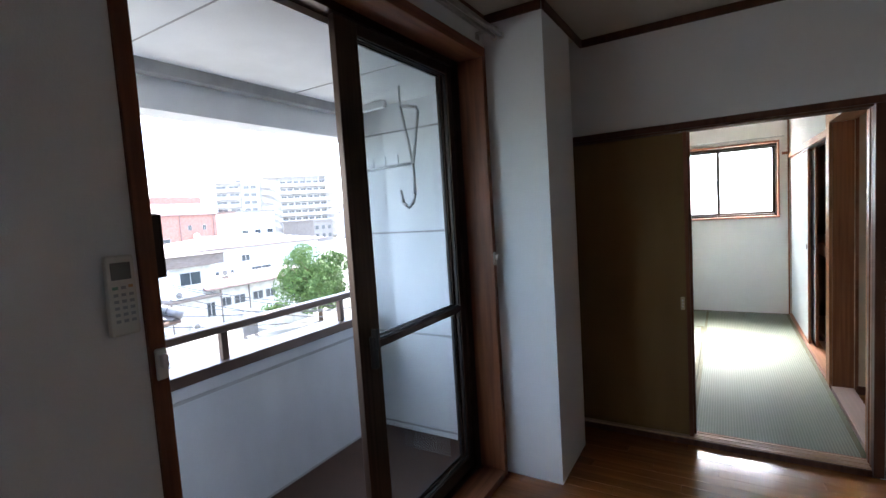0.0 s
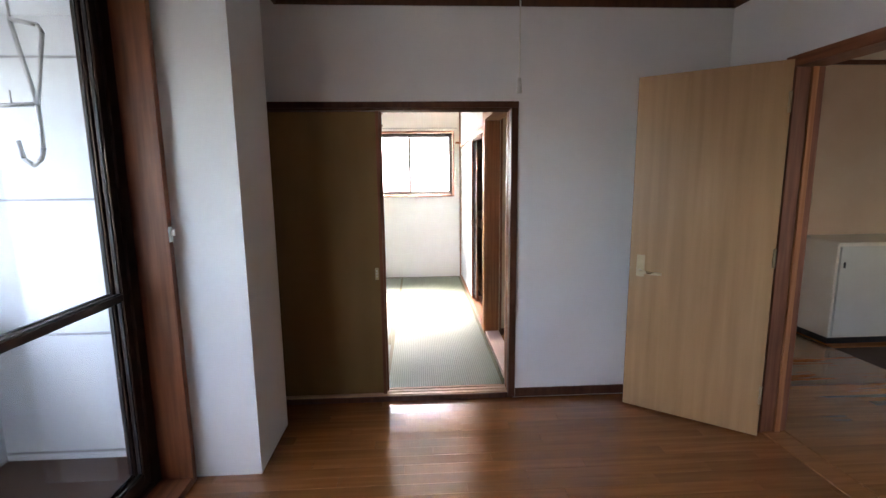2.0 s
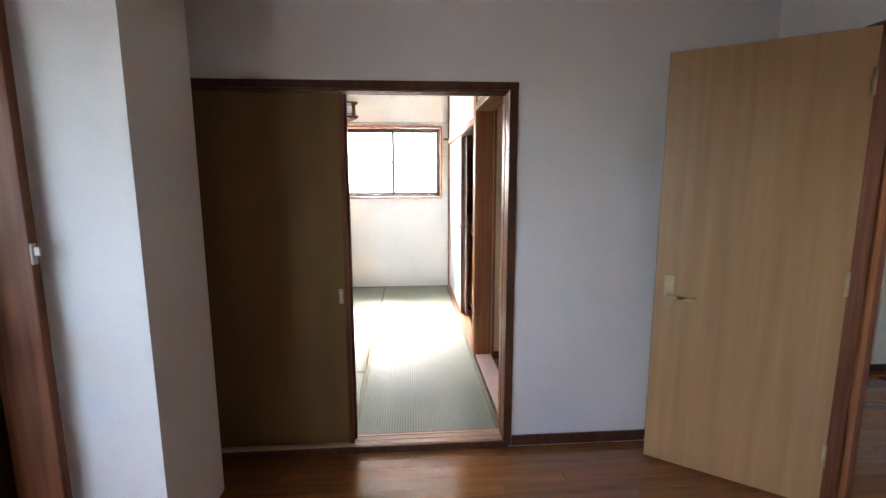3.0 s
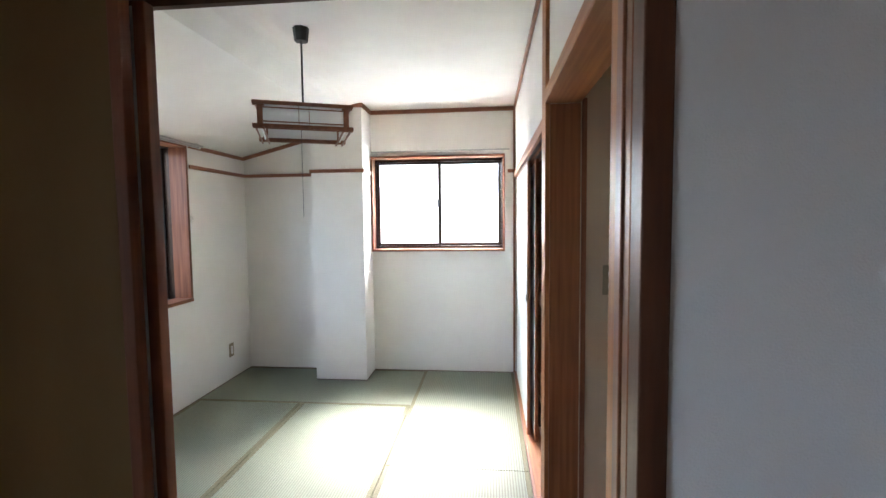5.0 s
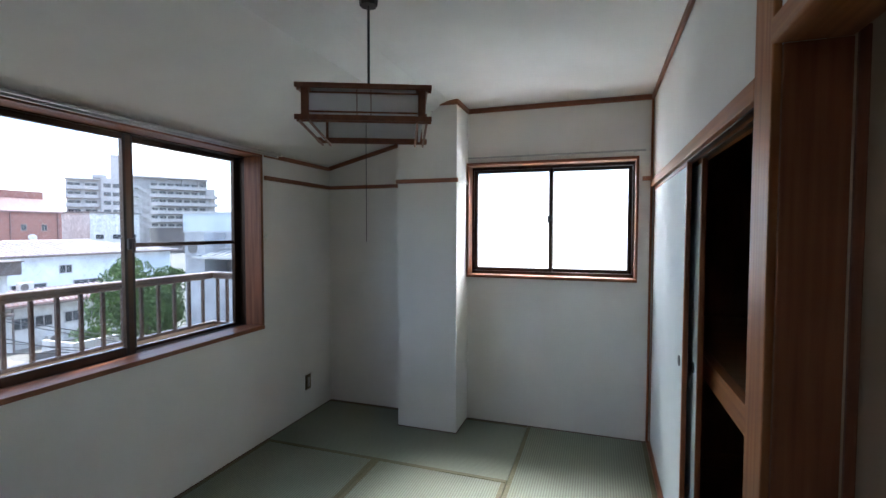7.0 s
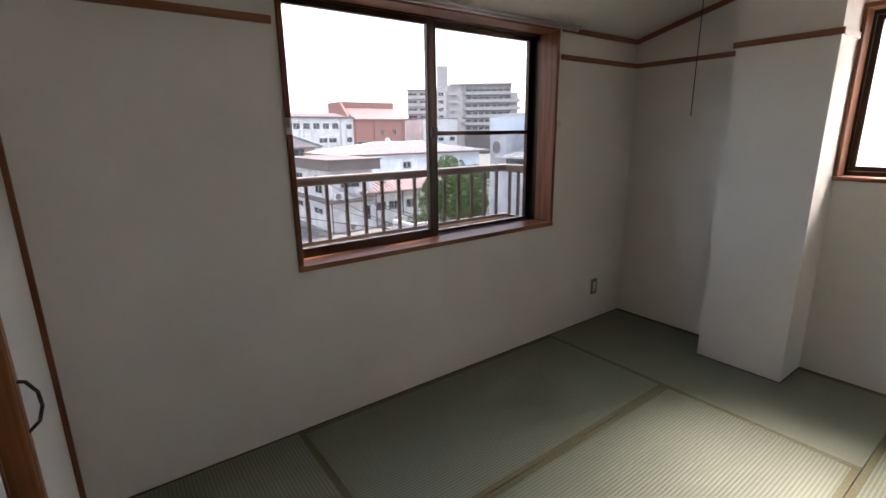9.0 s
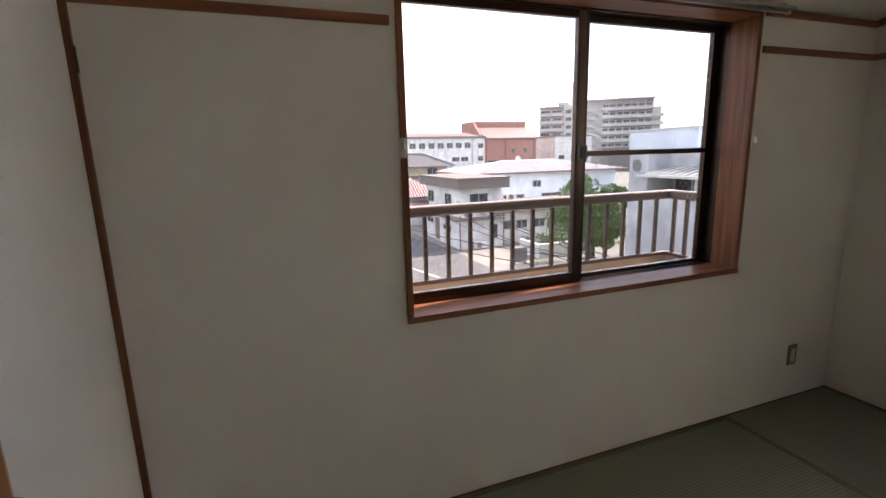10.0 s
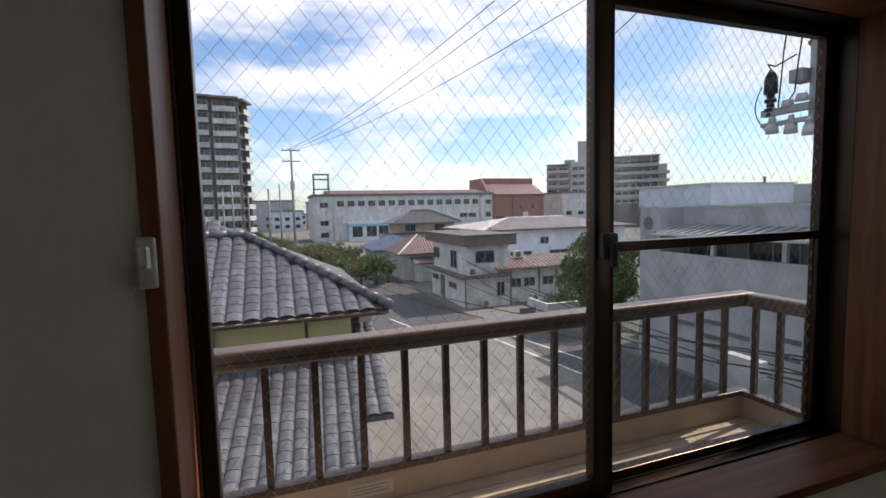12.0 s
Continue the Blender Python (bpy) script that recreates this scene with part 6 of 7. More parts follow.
def apartment_block():
    """An eight-storey block: a balcony wing, a window bay, a stair tower with landings and a long balcony wing."""
    o, d = Vector((-171.0, 107.5, 0)), Vector((0.631, 0.775, 0))
    m = Matrix.Translation(o) @ Matrix.Rotation(math.atan2(d.y, d.x), 4, "Z")
    t = thing("apartment_block", (-160.0, 120.0, G), "beige-grey eight-storey apartment block with balconies and a stair tower", "building")

    def add(name, rows, mm, parent=t, label=""):
        return part(name, local(boxes(*rows), m), mm, parent, label)
    add("wall", [(1.0, 10.6, 0.0, 10, G, 18.6)], APT)
    add("wall", [(10.6, 17.2, -1.0, 10, G, 19.4)], APT)
    add("wall", [(17.2, 43.6, 1.0, 11, G, 20.4)], APT)
    add("wall", [(43.6, 46.6, 2.2, 11, G, 17.4)], APT)
    add("stair_tower", [(13.3, 17.6, 1.5, 7, 19.4, 28.0)], APT, t, "tall plain stair and lift tower")
    add("roof", [(0.7, 10.6, -1.6, 10, 18.6, 19.0)], APT)
    add("roof", [(8.2, 12.0, -0.6, 8, 19.45, 20.6)], APT)
    add("roof", [(18.6, 44.0, -0.8, 11, 20.4, 20.9)], APT)
    fh = 3.0
    for f in range(8):
        z = 18.4 - (f + 1) * fh
        for a, b in ((1.0, 5.4), (5.7, 10.0)):
            add("balcony", [(a, b, -1.5, -0.002, z - 0.15, z), (a, b, -1.5, -1.38, z, z + 1.1)], APT)
            w = add("window", [(a + 0.4, b - 0.4, -0.05, -0.001, z + 0.1, z + 2.2)], SASH_GREY)
            add("pane", [(a + 0.5, (a + b) / 2 - 0.06, -0.08, -0.051, z + 0.2, z + 2.1), ((a + b) / 2 + 0.06, b - 0.5, -0.08, -0.051, z + 0.2, z + 2.1)], DARK_GLASS, w)
        for a in (11.3, 13.9):
            w = add("window", [(a, a + 2.2, -1.06, -1.001, z + 0.7, z + 2.2)], SASH_GREY)
            add("pane", [(a + 0.08, a + 2.12, -1.09, -1.061, z + 0.78, z + 2.12)], DARK_GLASS, w)
        zz = z + 1.2
        add("landing", [(18.4, 21.4, -1.4, 0.998, zz - 0.2, zz), (18.4, 21.4, -1.4, -1.26, zz, zz + 1.0)], APT, t, "stair landing with a solid parapet")
        part("stair_flight", local(boxes((-1.9, 1.9, -1.2, -1.0, -0.5, 0.5)), m @ Matrix.Translation((23.0, 0, zz - 0.7)) @ Matrix.Rotation(radians(32), 4, "Y")), APT, t)
        add("balcony", [(25.0, 43.4, -0.9, 0.998, zz - 0.15, zz), (25.0, 43.4, -0.9, -0.78, zz, zz + 1.1)], APT)
        for b in range(7):
            a = 25.3 + 2.6 * b
            w = add("window", [(a, a + 2.1, 0.95, 0.999, zz + 0.1, zz + 2.2)], SASH_GREY)
            add("pane", [(a + 0.06, a + 1.02, 0.92, 0.949, zz + 0.15, zz + 2.1), (a + 1.08, a + 2.04, 0.92, 0.949, zz + 0.15, zz + 2.1)], DARK_GLASS, w)
        if f > 0:
            add("balcony", [(43.7, 47.4, 0.4, 2.198, zz - 0.15, zz), (43.7, 47.4, 0.4, 0.52, zz, zz + 1.1)], APT)
    for b in (25.0, 30.3, 35.5, 40.7, 43.4):
        add("fin", [(b - 0.12, b + 0.12, -0.85, 0.997, G, 20.39)], APT)
    bm = bmesh.new()
    for x in (31.5, 33.0):
        cyl(bm, (x, 4, 20.9), (x, 4, 23.6), 0.08, seg=6)
    cyl(bm, (31.0, 4, 23.2), (33.6, 4, 23.2), 0.07, seg=6)
    part("antenna", local(bm, m), TOWER_D, t, "thin roof antenna")
    return t


apartment_block()
slab_block("tower_block", "dark grey twelve-storey tower with white balcony fronts", (-126.2, -12.0), (0.0, 1.0), 5.9, 14, 29.2, 12, TOWER, 2, RENDER_W)
slab_block("tower_block", "dark grey side wing of the tower", (-126.4, -30.0), (0.0, 1.0), 17.9, 12, 29.4, 12, TOWER_D, 5, APT)
slab_block("tower_block", "slanted dark grey end of the tower with white balcony fronts", (-126.3, -6.05), (-0.95, 0.31), 5.0, 5, 29.0, 12, TOWER, 2, RENDER_W)

# pale modern building by the lot
mb = thing("modern_building", (-8, 22, G), "pale grey rendered building with a ribbed canopy and recessed windows", "building")
# darker than the other render: the gallery's shade is put into this colour
RECESS = surface("recess_wall_shade", (0.17, 0.165, 0.165), (0.23, 0.225, 0.225), (1.2, 1.2, 0.4), 0.85, stain=0.2)
part("lower_wall", boxes((-19.1, 9.0, 17.4, 30.0, G, -1.70)), RENDER_G, mb)
part("parapet", boxes((-17.89, 9.0, 17.401, 17.62, -1.70, -0.62)), RENDER_G, mb, "solid gallery parapet")
part("parapet_cap", boxes((-17.89, 9.0, 17.37, 17.65, -0.62, -0.57)), RENDER_W, mb, "pale parapet capping")
part("recess_wall", boxes((-17.89, 9.0, 18.8, 30.0, -1.70, 0.62)), RECESS, mb, "gallery wall with the recess's shade put into its colour")
part("end_wall", boxes((-19.1, -17.89, 17.4, 30.0, -1.70, 1.40)), RENDER_G, mb)
part("upper_wall", boxes((-17.889, 9.0, 18.7, 30.0, 0.62, 1.40)), RENDER_G, mb)
part("coping", boxes((-19.16, 9.0, 17.34, 17.5, 1.40, 1.46), (-17.8, 9.0, 18.62, 18.8, 1.40, 1.46)), RENDER_W, mb, "pale metal roof coping")
part("top_block", boxes((-21.6, -17.2, 19.6, 25.0, 1.46, 2.40)), RENDER_B, mb, "pale blue-grey roof block")
part("block_cap", boxes((-21.7, -17.1, 19.5, 25.1, 2.40, 2.46)), RENDER_W, mb)
part("back_block", boxes((-22.6, 4.0, 26.0, 29.5, 1.46, 2.33)), RENDER_G, mb)
part("back_cap", boxes((-22.7, 4.1, 25.9, 29.6, 2.33, 2.39)), RENDER_W, mb)
CANOPY_M = Matrix.Translation((0, 17.1, 0.26)) @ Matrix.Rotation(radians(12), 4, "X")
part("canopy", local(boxes((-18.3, 8.5, 0, 1.75, -0.05, 0.0)), CANOPY_M), surface("canopy_metal_dark", (0.16, 0.17, 0.18), (0.22, 0.23, 0.24), (2, 2, 2), 0.5, metal=0.2), mb, "sloping dark metal canopy")
for i in range(64):
    x = -18.2 + i * 0.42
    part("canopy_rib", local(boxes((x - 0.05, x + 0.05, 0.01, 1.74, 0.001, 0.05)), CANOPY_M), RENDER_W, mb)
part("canopy_edge", local(boxes((-18.35, 8.55, -0.05, -0.001, -0.09, 0.02)), CANOPY_M), RENDER_W, mb, "pale canopy edge")
for k in range(8):
    x = -15.43 + 2.82 * k
    part("post", boxes((x - 0.08, x + 0.08, 17.64, 17.80, -1.69, 0.24)), RENDER_W, mb)
windows_y(mb, 18.8, [-16.6 + 2.82 * k for k in range(8)], (-1.15,), 2.0, 1.45)
windows_y(mb, 26.0, (-21.15, -18.6, -15.6), (1.58,), 1.5, 0.5)
for i, x in enumerate((-16.4, -15.2, -14.0, -12.2, -11.0, -9.8)):
    for z in (-3.3, -3.9) if i % 2 else (-3.6,):
        part("vent_slot", boxes((x - 0.42, x + 0.42, 17.37, 17.399, z, z + 0.18)), TOWER_D, mb)
bm = bmesh.new()
cyl(bm, (-18.6, 17.385, 0.68), (-18.6, 17.399, 0.68), 0.30, seg=20)
part("round_window", bm, TOWER_D, mb)
bm = bmesh.new()
bmesh.ops.create_uvsphere(bm, u_segments=16, v_segments=8, radius=0.55, matrix=Matrix.Translation((-21.6, 27.2, 2.2)) @ Matrix.Diagonal((1, 1, 0.75, 1)))
part("roof_dome", bm, TOWER_D, mb, "dark roof vent dome", True)
bm = bmesh.new()
cyl(bm, (-20.1, 27.0, 2.39), (-20.1, 27.0, 2.95), 0.07, seg=8)
part("flue", bm, TOWER_D, mb, "thin roof flue")

# street furniture and far town
def utility_pole(x, y, top, label, arms=True):
    t = thing("utility_pole", (x, y, G), label, "utility pole", "utility poles")
    bm = bmesh.new()
    cyl(bm, (x, y, G), (x, y, top), 0.19, 0.12, seg=10)
    part("pole", bm, POLE, t, "", True)
    if arms:
        for z in (top - 0.3, top - 1.6):
            part("crossarm", boxes((x - 0.06, x + 0.06, y - 1.1, y + 1.1, z, z + 0.1)), TOWER, t)
            for dy in (-0.9, -0.3, 0.3, 0.9):
                bm = bmesh.new()
                cyl(bm, (x, y + dy, z + 0.1), (x, y + dy, z + 0.32), 0.06, 0.04, seg=8)
                part("insulator", bm, PORCELAIN, t)
        bm = bmesh.new()
        cyl(bm, (x + 0.35, y, top - 5.0), (x + 0.35, y, top - 4.0), 0.27, seg=12)
        part("transformer", bm, TRAFO, t, "grey pole transformer")
    return t


utility_pole(-61.5, 3.35, 9.4, "concrete utility pole with crossarms by the street")
for x, y, top in ((-92, -5.8, 6.8), (-112, -4.2, 6.2), (-140, -11.0, 7.0), (-84, -6.6, 5.6), (-98, 2.2, 7.4), (-74, 0.4, 5.2)):
    utility_pole(x, y, top, "distant concrete utility pole", False)
rng = random.Random(11)
far_mats = (RENDER_W, RENDER_G, APT, RENDER_B, TOWER, RENDER_W)
for i in range(46):
    a = radians(rng.uniform(35, 118))
    d = rng.uniform(170, 420)
    x, y = -d * math.sin(a), d * math.cos(a)
    w, l, h = rng.uniform(8, 22), rng.uniform(8, 24), rng.uniform(6, 13)
    t = thing("distant_building", (x, y, G), "small distant town building with a flat roof", "building", "distant town")
    part("wall", boxes((x - w / 2, x + w / 2, y - l / 2, y + l / 2, G, G + h)), far_mats[i % 6], t)
    part("roof", boxes((x - w / 2 - 0.3, x + w / 2 + 0.3, y - l / 2 - 0.3, y + l / 2 + 0.3, G + h, G + h + 0.5)), TOWER, t)
    for z in (1.5, 4.4):
        for k in range(3):
            part("window", boxes((x + w / 2, x + w / 2 + 0.06, y - l / 2 + l * (k + 0.3) / 3, y - l / 2 + l * (k + 0.75) / 3, G + z, G + z + 1.3)), DARK_GLASS, t)
sh = thing("small_white_shed", (-62, -6, G), "small white shed with a gable roof behind the tiled house", "shed")
part("wall", boxes((-40.5, -38.0, -5.0, -3.0, G, 0.2)), RENDER_W, sh)
part("roof", profile_y([(-37.8, 0.2), (-39.25, 1.2), (-40.7, 0.2)], -5.2, -2.9), RENDER_W, sh)


def leaf_cloud(bm, centre, radii, n, size, rng):
    """Many small tilted leaf blades in an uneven crown built of lobes."""
    lobes = []
    for _ in range(48):
        c = Vector((rng.gauss(0, 1), rng.gauss(0, 1), rng.gauss(0, 1))).normalized() * rng.uniform(0.15, 0.82)
        lobes.append((c, rng.uniform(0.16, 0.42)))
    for _ in range(n):
        c, r = lobes[rng.randrange(len(lobes))]
        v = Vector((rng.gauss(0, 1), rng.gauss(0, 1), rng.gauss(0, 1))).normalized() * r * rng.uniform(0.55, 1.0) ** 0.5
        p = c + v
        p = Vector((p.x * radii[0], p.y * radii[1], p.z * radii[2])) + Vector(centre)
        e = Euler((rng.uniform(0, 6.3), rng.uniform(0, 6.3), rng.uniform(0, 6.3))).to_matrix()
        s = size * rng.uniform(0.6, 1.3)
        q = [p + e @ Vector(w) * s for w in ((-0.5, 0, 0), (0, -0.28, 0.05), (0.5, 0, 0), (0, 0.28, 0.05))]
        bm.faces.new([bm.verts.new(a) for a in q])
    return bm


def tree(x, y, z, h, radii, n, size, mat_leaf, label, seed, name="tree"):
    rg = random.Random(seed)
    t = thing(name, (x, y, z), label, "tree" if name == "tree" else "shrub")
    bm = bmesh.new()
    zc = z + h - radii[2]
    cyl(bm, (x, y, z), (x + 0.05, y, zc), 0.05 * h ** 0.7, 0.025 * h ** 0.7, seg=8)
    part("trunk", bm, BARK, t, "", True)
    for k in range(6):
        a = k * 1.05 + rg.uniform(-0.3, 0.3)
        bm = bmesh.new()
        b0 = Vector((x, y, z + (zc - z) * rg.uniform(0.55, 0.95)))
        b1 = Vector((x + math.cos(a) * radii[0] * 0.6, y + math.sin(a) * radii[1] * 0.6, zc + rg.uniform(-0.1, 0.6) * radii[2]))
        cyl(bm, b0, b0.lerp(b1, 0.5) + Vector((0, 0, 0.1)), 0.018 * h ** 0.7, 0.012 * h ** 0.7, seg=6)
        cyl(bm, b0.lerp(b1, 0.5) + Vector((0, 0, 0.1)), b1, 0.012 * h ** 0.7, 0.004 * h ** 0.7, seg=6)
        part("limb", bm, BARK, t, "", True)
    me_bm = leaf_cloud(bmesh.new(), (x, y, zc), radii, n, size, rg)
    me = bpy.data.meshes.new("crown")
    me_bm.to_mesh(me)
    me_bm.free()
    me.materials.append(mat_leaf)
    o = new("crown", me)
    o.parent = t
    o.matrix_parent_inverse = Matrix.Translation(-t.location)
    return t


tree(-24.0, 19.3, G, 5.9, (2.6, 3.0, 2.8), 30000, 0.15, LEAF, "full green garden tree by the lot", 3)
rng = random.Random(77)
for i, (x, y) in enumerate(((-140, -5.0), (-128, -3.4), (-114, -1.1), (-103, 0.6), (-95, 1.6), (-87, 2.6), (-80, 3.8), (-74, 4.4), (-68, 5.4), (-63, 6.2), (-60, 8.4), (-57, 7.4), (-54.5, 9.0), (-52, 8.2), (-50, 9.8), (-47.5, 8.9), (-45.5, 10.0), (-66, 8.6), (-72, 8.0), (-78, 7.4), (-62, 10.4))):
    h = rng.uniform(2.3, 3.5)
    r = rng.uniform(1.6, 2.4)
    tree(x, y, G, h, (r, r, h * 0.42), 2600, 0.2, LEAF if i % 3 == 1 else LEAF_D, "dull green roadside tree", 20 + i)
tree(-46.6, 11.4, G, 2.4, (0.9, 0.9, 0.9), 500, 0.3, LEAF_D, "small bare shrub by the street", 31, "shrub")
tree(-9.6, 3.7, G, 2.0, (0.6, 0.9, 0.7), 900, 0.14, LEAF, "green garden shrub below the eave", 41, "shrub")
tree(-28.4, 19.4, G, 1.5, (1.0, 1.6, 0.6), 800, 0.2, LEAF, "low green hedge in a planter", 51, "shrub")
pb = thing("block_planter", (-28.2, 19.2, G), "low pale block planter wall at the lot's edge", "planter")
part("wall", boxes((-27.2, -26.95, 17.3, 21.4, G, G + 0.95), (-29.5, -27.2, 17.3, 17.5, G, G + 0.95)), RENDER_W, pb)

bd2 = thing("standing_board", (-26.2, 15.4, G), "dark blue-grey board standing on the parking lot", "board")
part("panel", boxes((-26.24, -26.18, 14.85, 15.95, G + 0.15, G + 1.05), bevel=0.01), TOWER_D, bd2)
for py in (15.0, 15.8):
    part("leg", boxes((-26.40, -26.02, py - 0.03, py + 0.03, G + 0.009, G + 0.149)), TOWER, bd2)

# cables
def cable(p, q, sag, r, label="sagging black overhead cable"):
    p, q = Vector(p), Vector(q)
    bm = bmesh.new()
    pts = []
    for i in range(15):
        s = i / 14
        v = p.lerp(q, s)
        v.z -= sag * 4 * s * (1 - s)
        pts.append(v)
    for a, b in zip(pts, pts[1:]):
        cyl(bm, a, b, r, seg=5, caps=False)
    t = thing("overhead_cable", tuple(p), label, "cable", "overhead cables")
    part("line", bm, WIRE_BLACK, t)


PT = (-61.5, 3.4)
for dy, q in ((-0.6, (-7.1, 11.0, 10.3)), (0.0, (-6.8, 12.0, 10.3)), (0.7, (-6.0, 14.6, 10.2))):
    cable((PT[0], PT[1] + dy, 9.3), q, 1.2, 0.016)
cable((-12.0, 9.8, 6.0), (-2.0, 6.5, 6.6), 0.2, 0.012)
cable((-40, 4.8, -1.6), (-6.2, 9.4, -1.0), 0.9, 0.018)
cable((-40, 4.6, -2.0), (-6.2, 9.6, -1.35), 1.0, 0.018)
cable((-34, 11.8, -2.4), (-6.3, 9.9, -1.2), 0.8, 0.016)
cable((-30, 13.0, -2.6), (-6.3, 9.9, -1.6), 0.7, 0.022)
cable((-33, 13.8, -2.0), (-4.2, 11.6, -2.0), 0.5, 0.02)
cable((-33, 14.2, -2.3), (-4.2, 11.8, -2.5), 0.4, 0.02)
mtr = thing("cable_junction_box", (-8.2, 10.2, -1.9), "pale cable junction box hanging on the overhead cables", "junction box")
part("case", boxes((-8.75, -7.95, 10.10, 10.34, -1.98, -1.66), bevel=0.02), RENDER_W, mtr)

# transformer pole close by
tp = thing("transformer_pole", (-5.4, 9.6, G), "concrete pole with a large grey transformer and white insulators", "utility pole")
bm = bmesh.new()
cyl(bm, (-5.0, 9.9, G), (-5.0, 9.9, 9.0), 0.19, 0.14, seg=14)
part("pole", bm, POLE, tp, "", True)
bm = bmesh.new()
cyl(bm, (-5.95, 9.0, 2.55), (-5.95, 9.0, 3.86), 0.50, seg=24)
cyl(bm, (-5.95, 9.0, 3.86), (-5.95, 9.0, 3.95), 0.54, 0.42, seg=24)
tk = part("tank", bm, TRAFO, tp, "grey transformer tank")
part("terminal_box", boxes((-6.56, -6.36, 8.55, 8.82, 3.30, 3.50), bevel=0.02), TRAFO, tk)
part("bracket", boxes((-6.90, -6.20, 8.46, 8.58, 2.86, 2.96), (-6.90, -6.20, 8.46, 8.58, 2.70, 2.76)), TRAFO, tp)
for x, z in ((-6.74, 2.76), (-6.46, 2.72), (-6.20, 2.66)):
    bm = bmesh.new()
    cyl(bm, (x, 8.50, z - 0.17), (x, 8.50, z - 0.03), 0.095, 0.075, seg=14)
    for q in range(3):
        cyl(bm, (x, 8.50, z - 0.03 + q * 0.03), (x, 8.50, z - 0.008 + q * 0.03), 0.075 - 0.008 * q, 0.05, seg=12)
    cyl(bm, (x, 8.50, z - 0.03), (x, 8.50, z + 0.10), 0.04, seg=12)
    part("bushing", bm, PORCELAIN, tp, "white porcelain bushing", True)
for x, z in ((-6.52, 2.99), (-6.32, 3.04)):
    bm = bmesh.new()
    cyl(bm, (x, 8.50, z - 0.04), (x, 8.50, z + 0.06), 0.09, 0.07, seg=12)
    part("bushing", bm, PORCELAIN, tp, "white porcelain bushing", True)
bm = bmesh.new()
for k in range(5):
    cyl(bm, (-6.78, 8.50, 2.86 + k * 0.07), (-6.78, 8.50, 2.91 + k * 0.07), 0.08 if k % 2 else 0.055, seg=12)
cyl(bm, (-6.78, 8.50, 3.20), (-6.78, 8.50, 3.44), 0.095, 0.09, seg=12)
cyl(bm, (-6.78, 8.50, 3.44), (-6.78, 8.50, 3.56), 0.09, 0.03, seg=12)
part("arrester", bm, BLACK, tp, "dark cylindrical lightning arrester", True)
bm = bmesh.new()
tube(bm, [(-6.92 - 0.16 * math.sin(math.pi * q / 10) + 0.12 * q / 10, 8.50, 3.34 - 0.74 * q / 10) for q in range(11)], 0.009, 6)
tube(bm, [(-6.78, 8.50, 3.56), (-6.84, 8.50, 3.66), (-6.72, 8.50, 3.60), (-6.45, 8.55, 3.70)], 0.012, 6)
tube(bm, [(-6.66, 8.50, 2.95), (-6.64, 8.52, 3.4), (-6.63, 8.54, 3.8), (-6.55, 8.6, 4.8)], 0.011, 6)
tube(bm, [(-6.50, 8.50, 3.05), (-6.43, 8.51, 3.15), (-6.40, 8.52, 3.6), (-6.30, 8.6, 4.8)], 0.011, 6)
part("lead_wire", bm, WIRE_BLACK, tp, "black lead wires")
part("crossarm", boxes((-6.9, -4.6, 9.70, 9.82, 4.80, 4.92)), TOWER, tp)

# neighbour behind the frosted window
nh = thing("green_roof_house", (0, 14, G), "house with a green metal roof behind the frosted window", "house")
part("wall", boxes((-5.0, 6.0, 9.6, 15.5, G, -1.2)), RENDER_W, nh)
part("roof", hip_roof(bmesh.new(), -5.6, 6.6, 9.0, 16.1, -1.2, 0.45), surface("roof_green_metal", (0.10, 0.26, 0.22), (0.14, 0.33, 0.28), (2, 2, 2), 0.5), nh)
structure("own_building_lower", boxes((-2.515, 4.6, -6.1, 3.78, G, -0.26)), BALC_WHITE, "white rendered lower storeys of the own building")
structure("own_building_roof", boxes((-2.50, 4.7, -6.2, 3.78, 2.76, 2.95)), BALC_WHITE, "white roof slab of the own building")

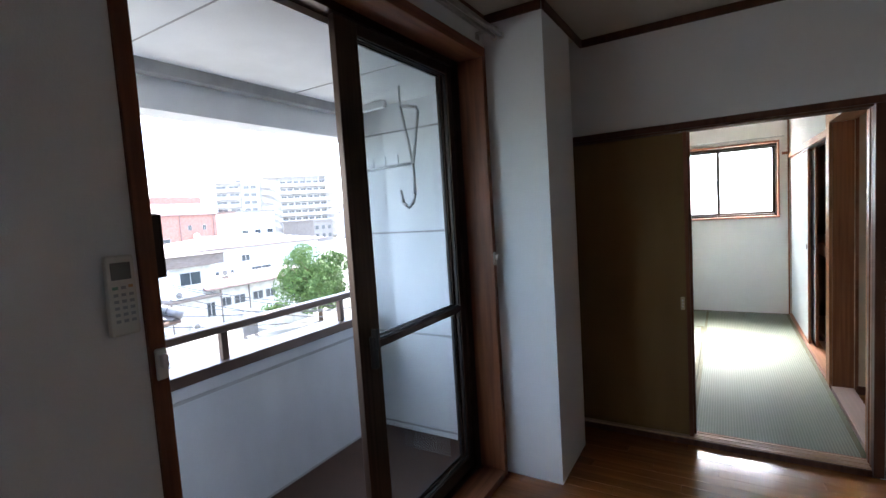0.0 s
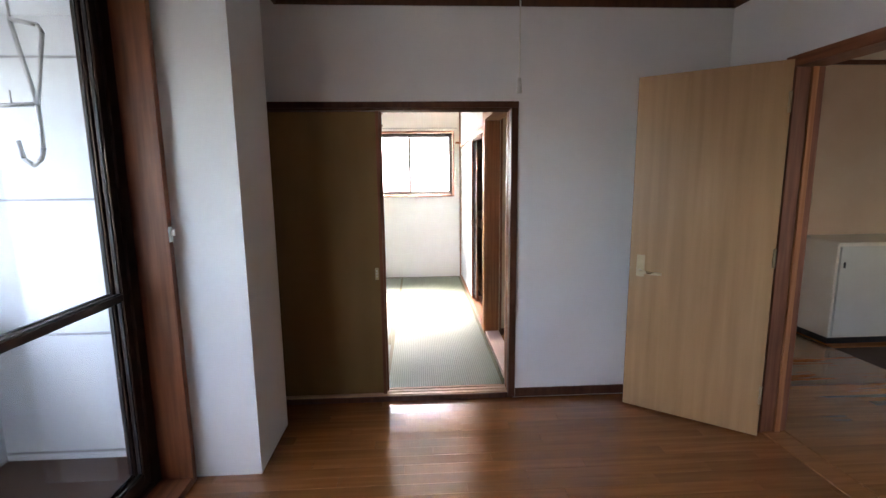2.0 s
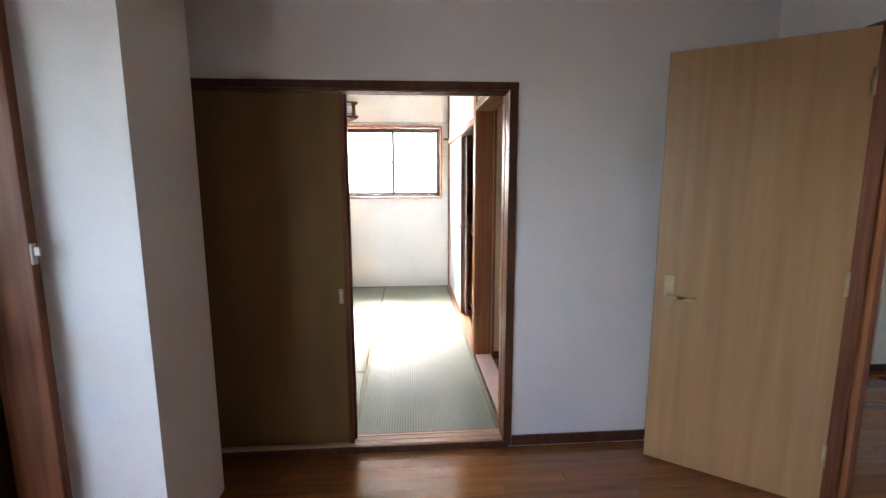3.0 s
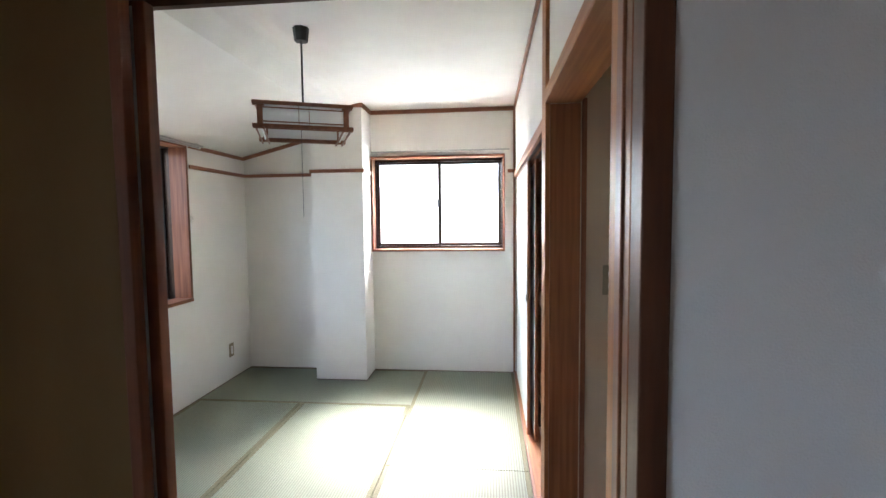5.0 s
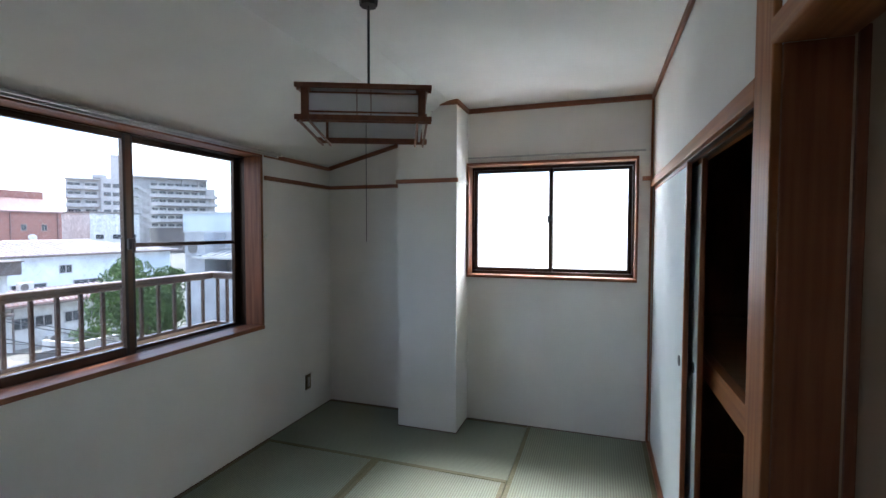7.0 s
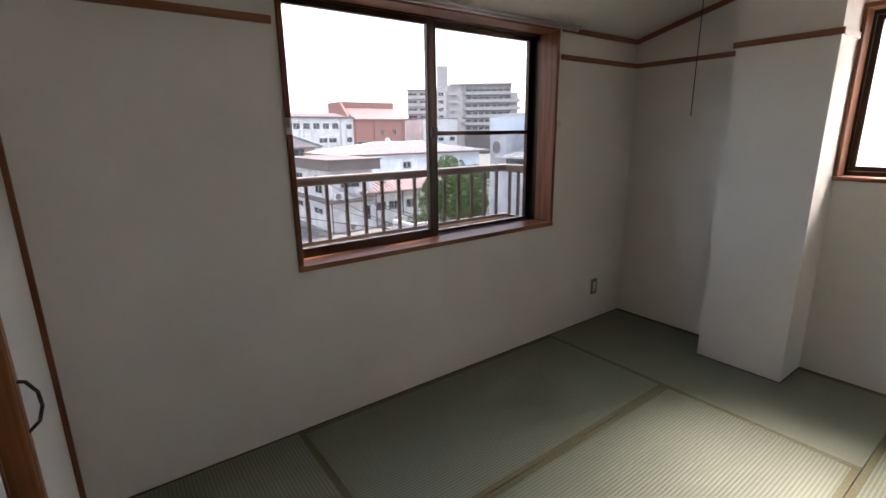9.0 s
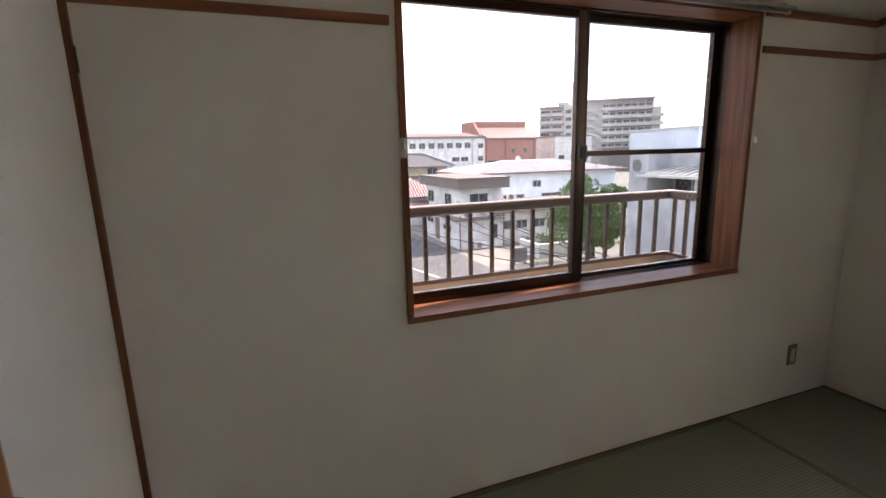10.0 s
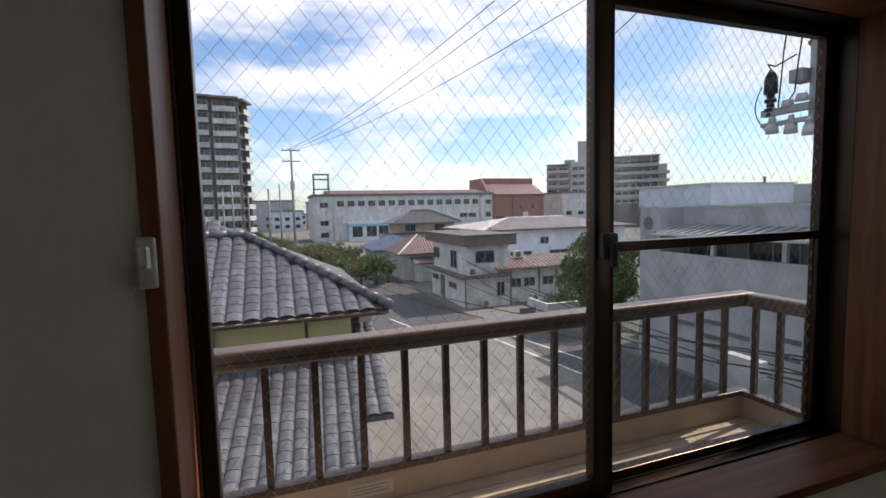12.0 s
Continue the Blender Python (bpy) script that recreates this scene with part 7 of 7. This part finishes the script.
# ---- living room planks ----
plank_meshes = {}
floor_living = thing("floor_living", (0, 0, 0), "glossy brown wooden plank floor", "floor")
floor_living["kind"] = "structure"
PW = 0.0755


def plank_mesh(length):
    key = round(length, 3)
    if key not in plank_meshes:
        bm = bmesh.new()
        a, w, h, c = length / 2 - 0.0002, PW / 2 - 0.0002, 0.010, 0.0007
        lo = [bm.verts.new((x, y, -h)) for x, y in ((-a, -w), (a, -w), (a, w), (-a, w))]
        mi = [bm.verts.new((x, y, -c)) for x, y in ((-a, -w), (a, -w), (a, w), (-a, w))]
        hi = [bm.verts.new((x, y, 0)) for x, y in ((-a + c, -w + c), (a - c, -w + c), (a - c, w - c), (-a + c, w - c))]
        bm.faces.new(hi)
        for i in range(4):
            j = (i + 1) % 4
            bm.faces.new((lo[i], lo[j], mi[j], mi[i]))
            bm.faces.new((mi[i], mi[j], hi[j], hi[i]))
        plank_meshes[key] = mesh_of("plank", bm, PLANK)
    return plank_meshes[key]


floor_hall = thing("floor_hall", (2.4, -0.2, 0), "varnished brown plank floor of the hall", "floor")
floor_hall["kind"] = "structure"
rng = random.Random(5)
row, y = 0, 1.184
while y > -1.75:
    for x0, x1 in ((1.702, 2.18 + 0.3 * (row % 3)), (2.18 + 0.3 * (row % 3), 3.058)):
        o = new("plank", plank_mesh(x1 - x0))
        o.location = ((x0 + x1) / 2 - 2.4, y - PW / 2 + 0.2, 0.0105 + rng.uniform(-0.0003, 0.0003))
        o.parent = floor_hall
    y -= PW
    row += 1
row, y = 0, -0.016
while y > -4.55:
    x = XL - (0.06, 0.66, 0.36, 0.81, 0.21, 0.51)[row % 6]
    while x < XR:
        x0, x1 = max(x, XL), min(x + 0.909, XR)
        if x1 - x0 > 0.02:
            o = new("plank", plank_mesh(x1 - x0))
            o.location = ((x0 + x1) / 2, y - PW / 2, rng.uniform(-0.0003, 0.0003))
            o.rotation_euler = (rng.uniform(-0.004, 0.004), rng.uniform(-0.0012, 0.0012), 0)
            o.parent = floor_living
        x += 0.909
    y -= PW
    row += 1
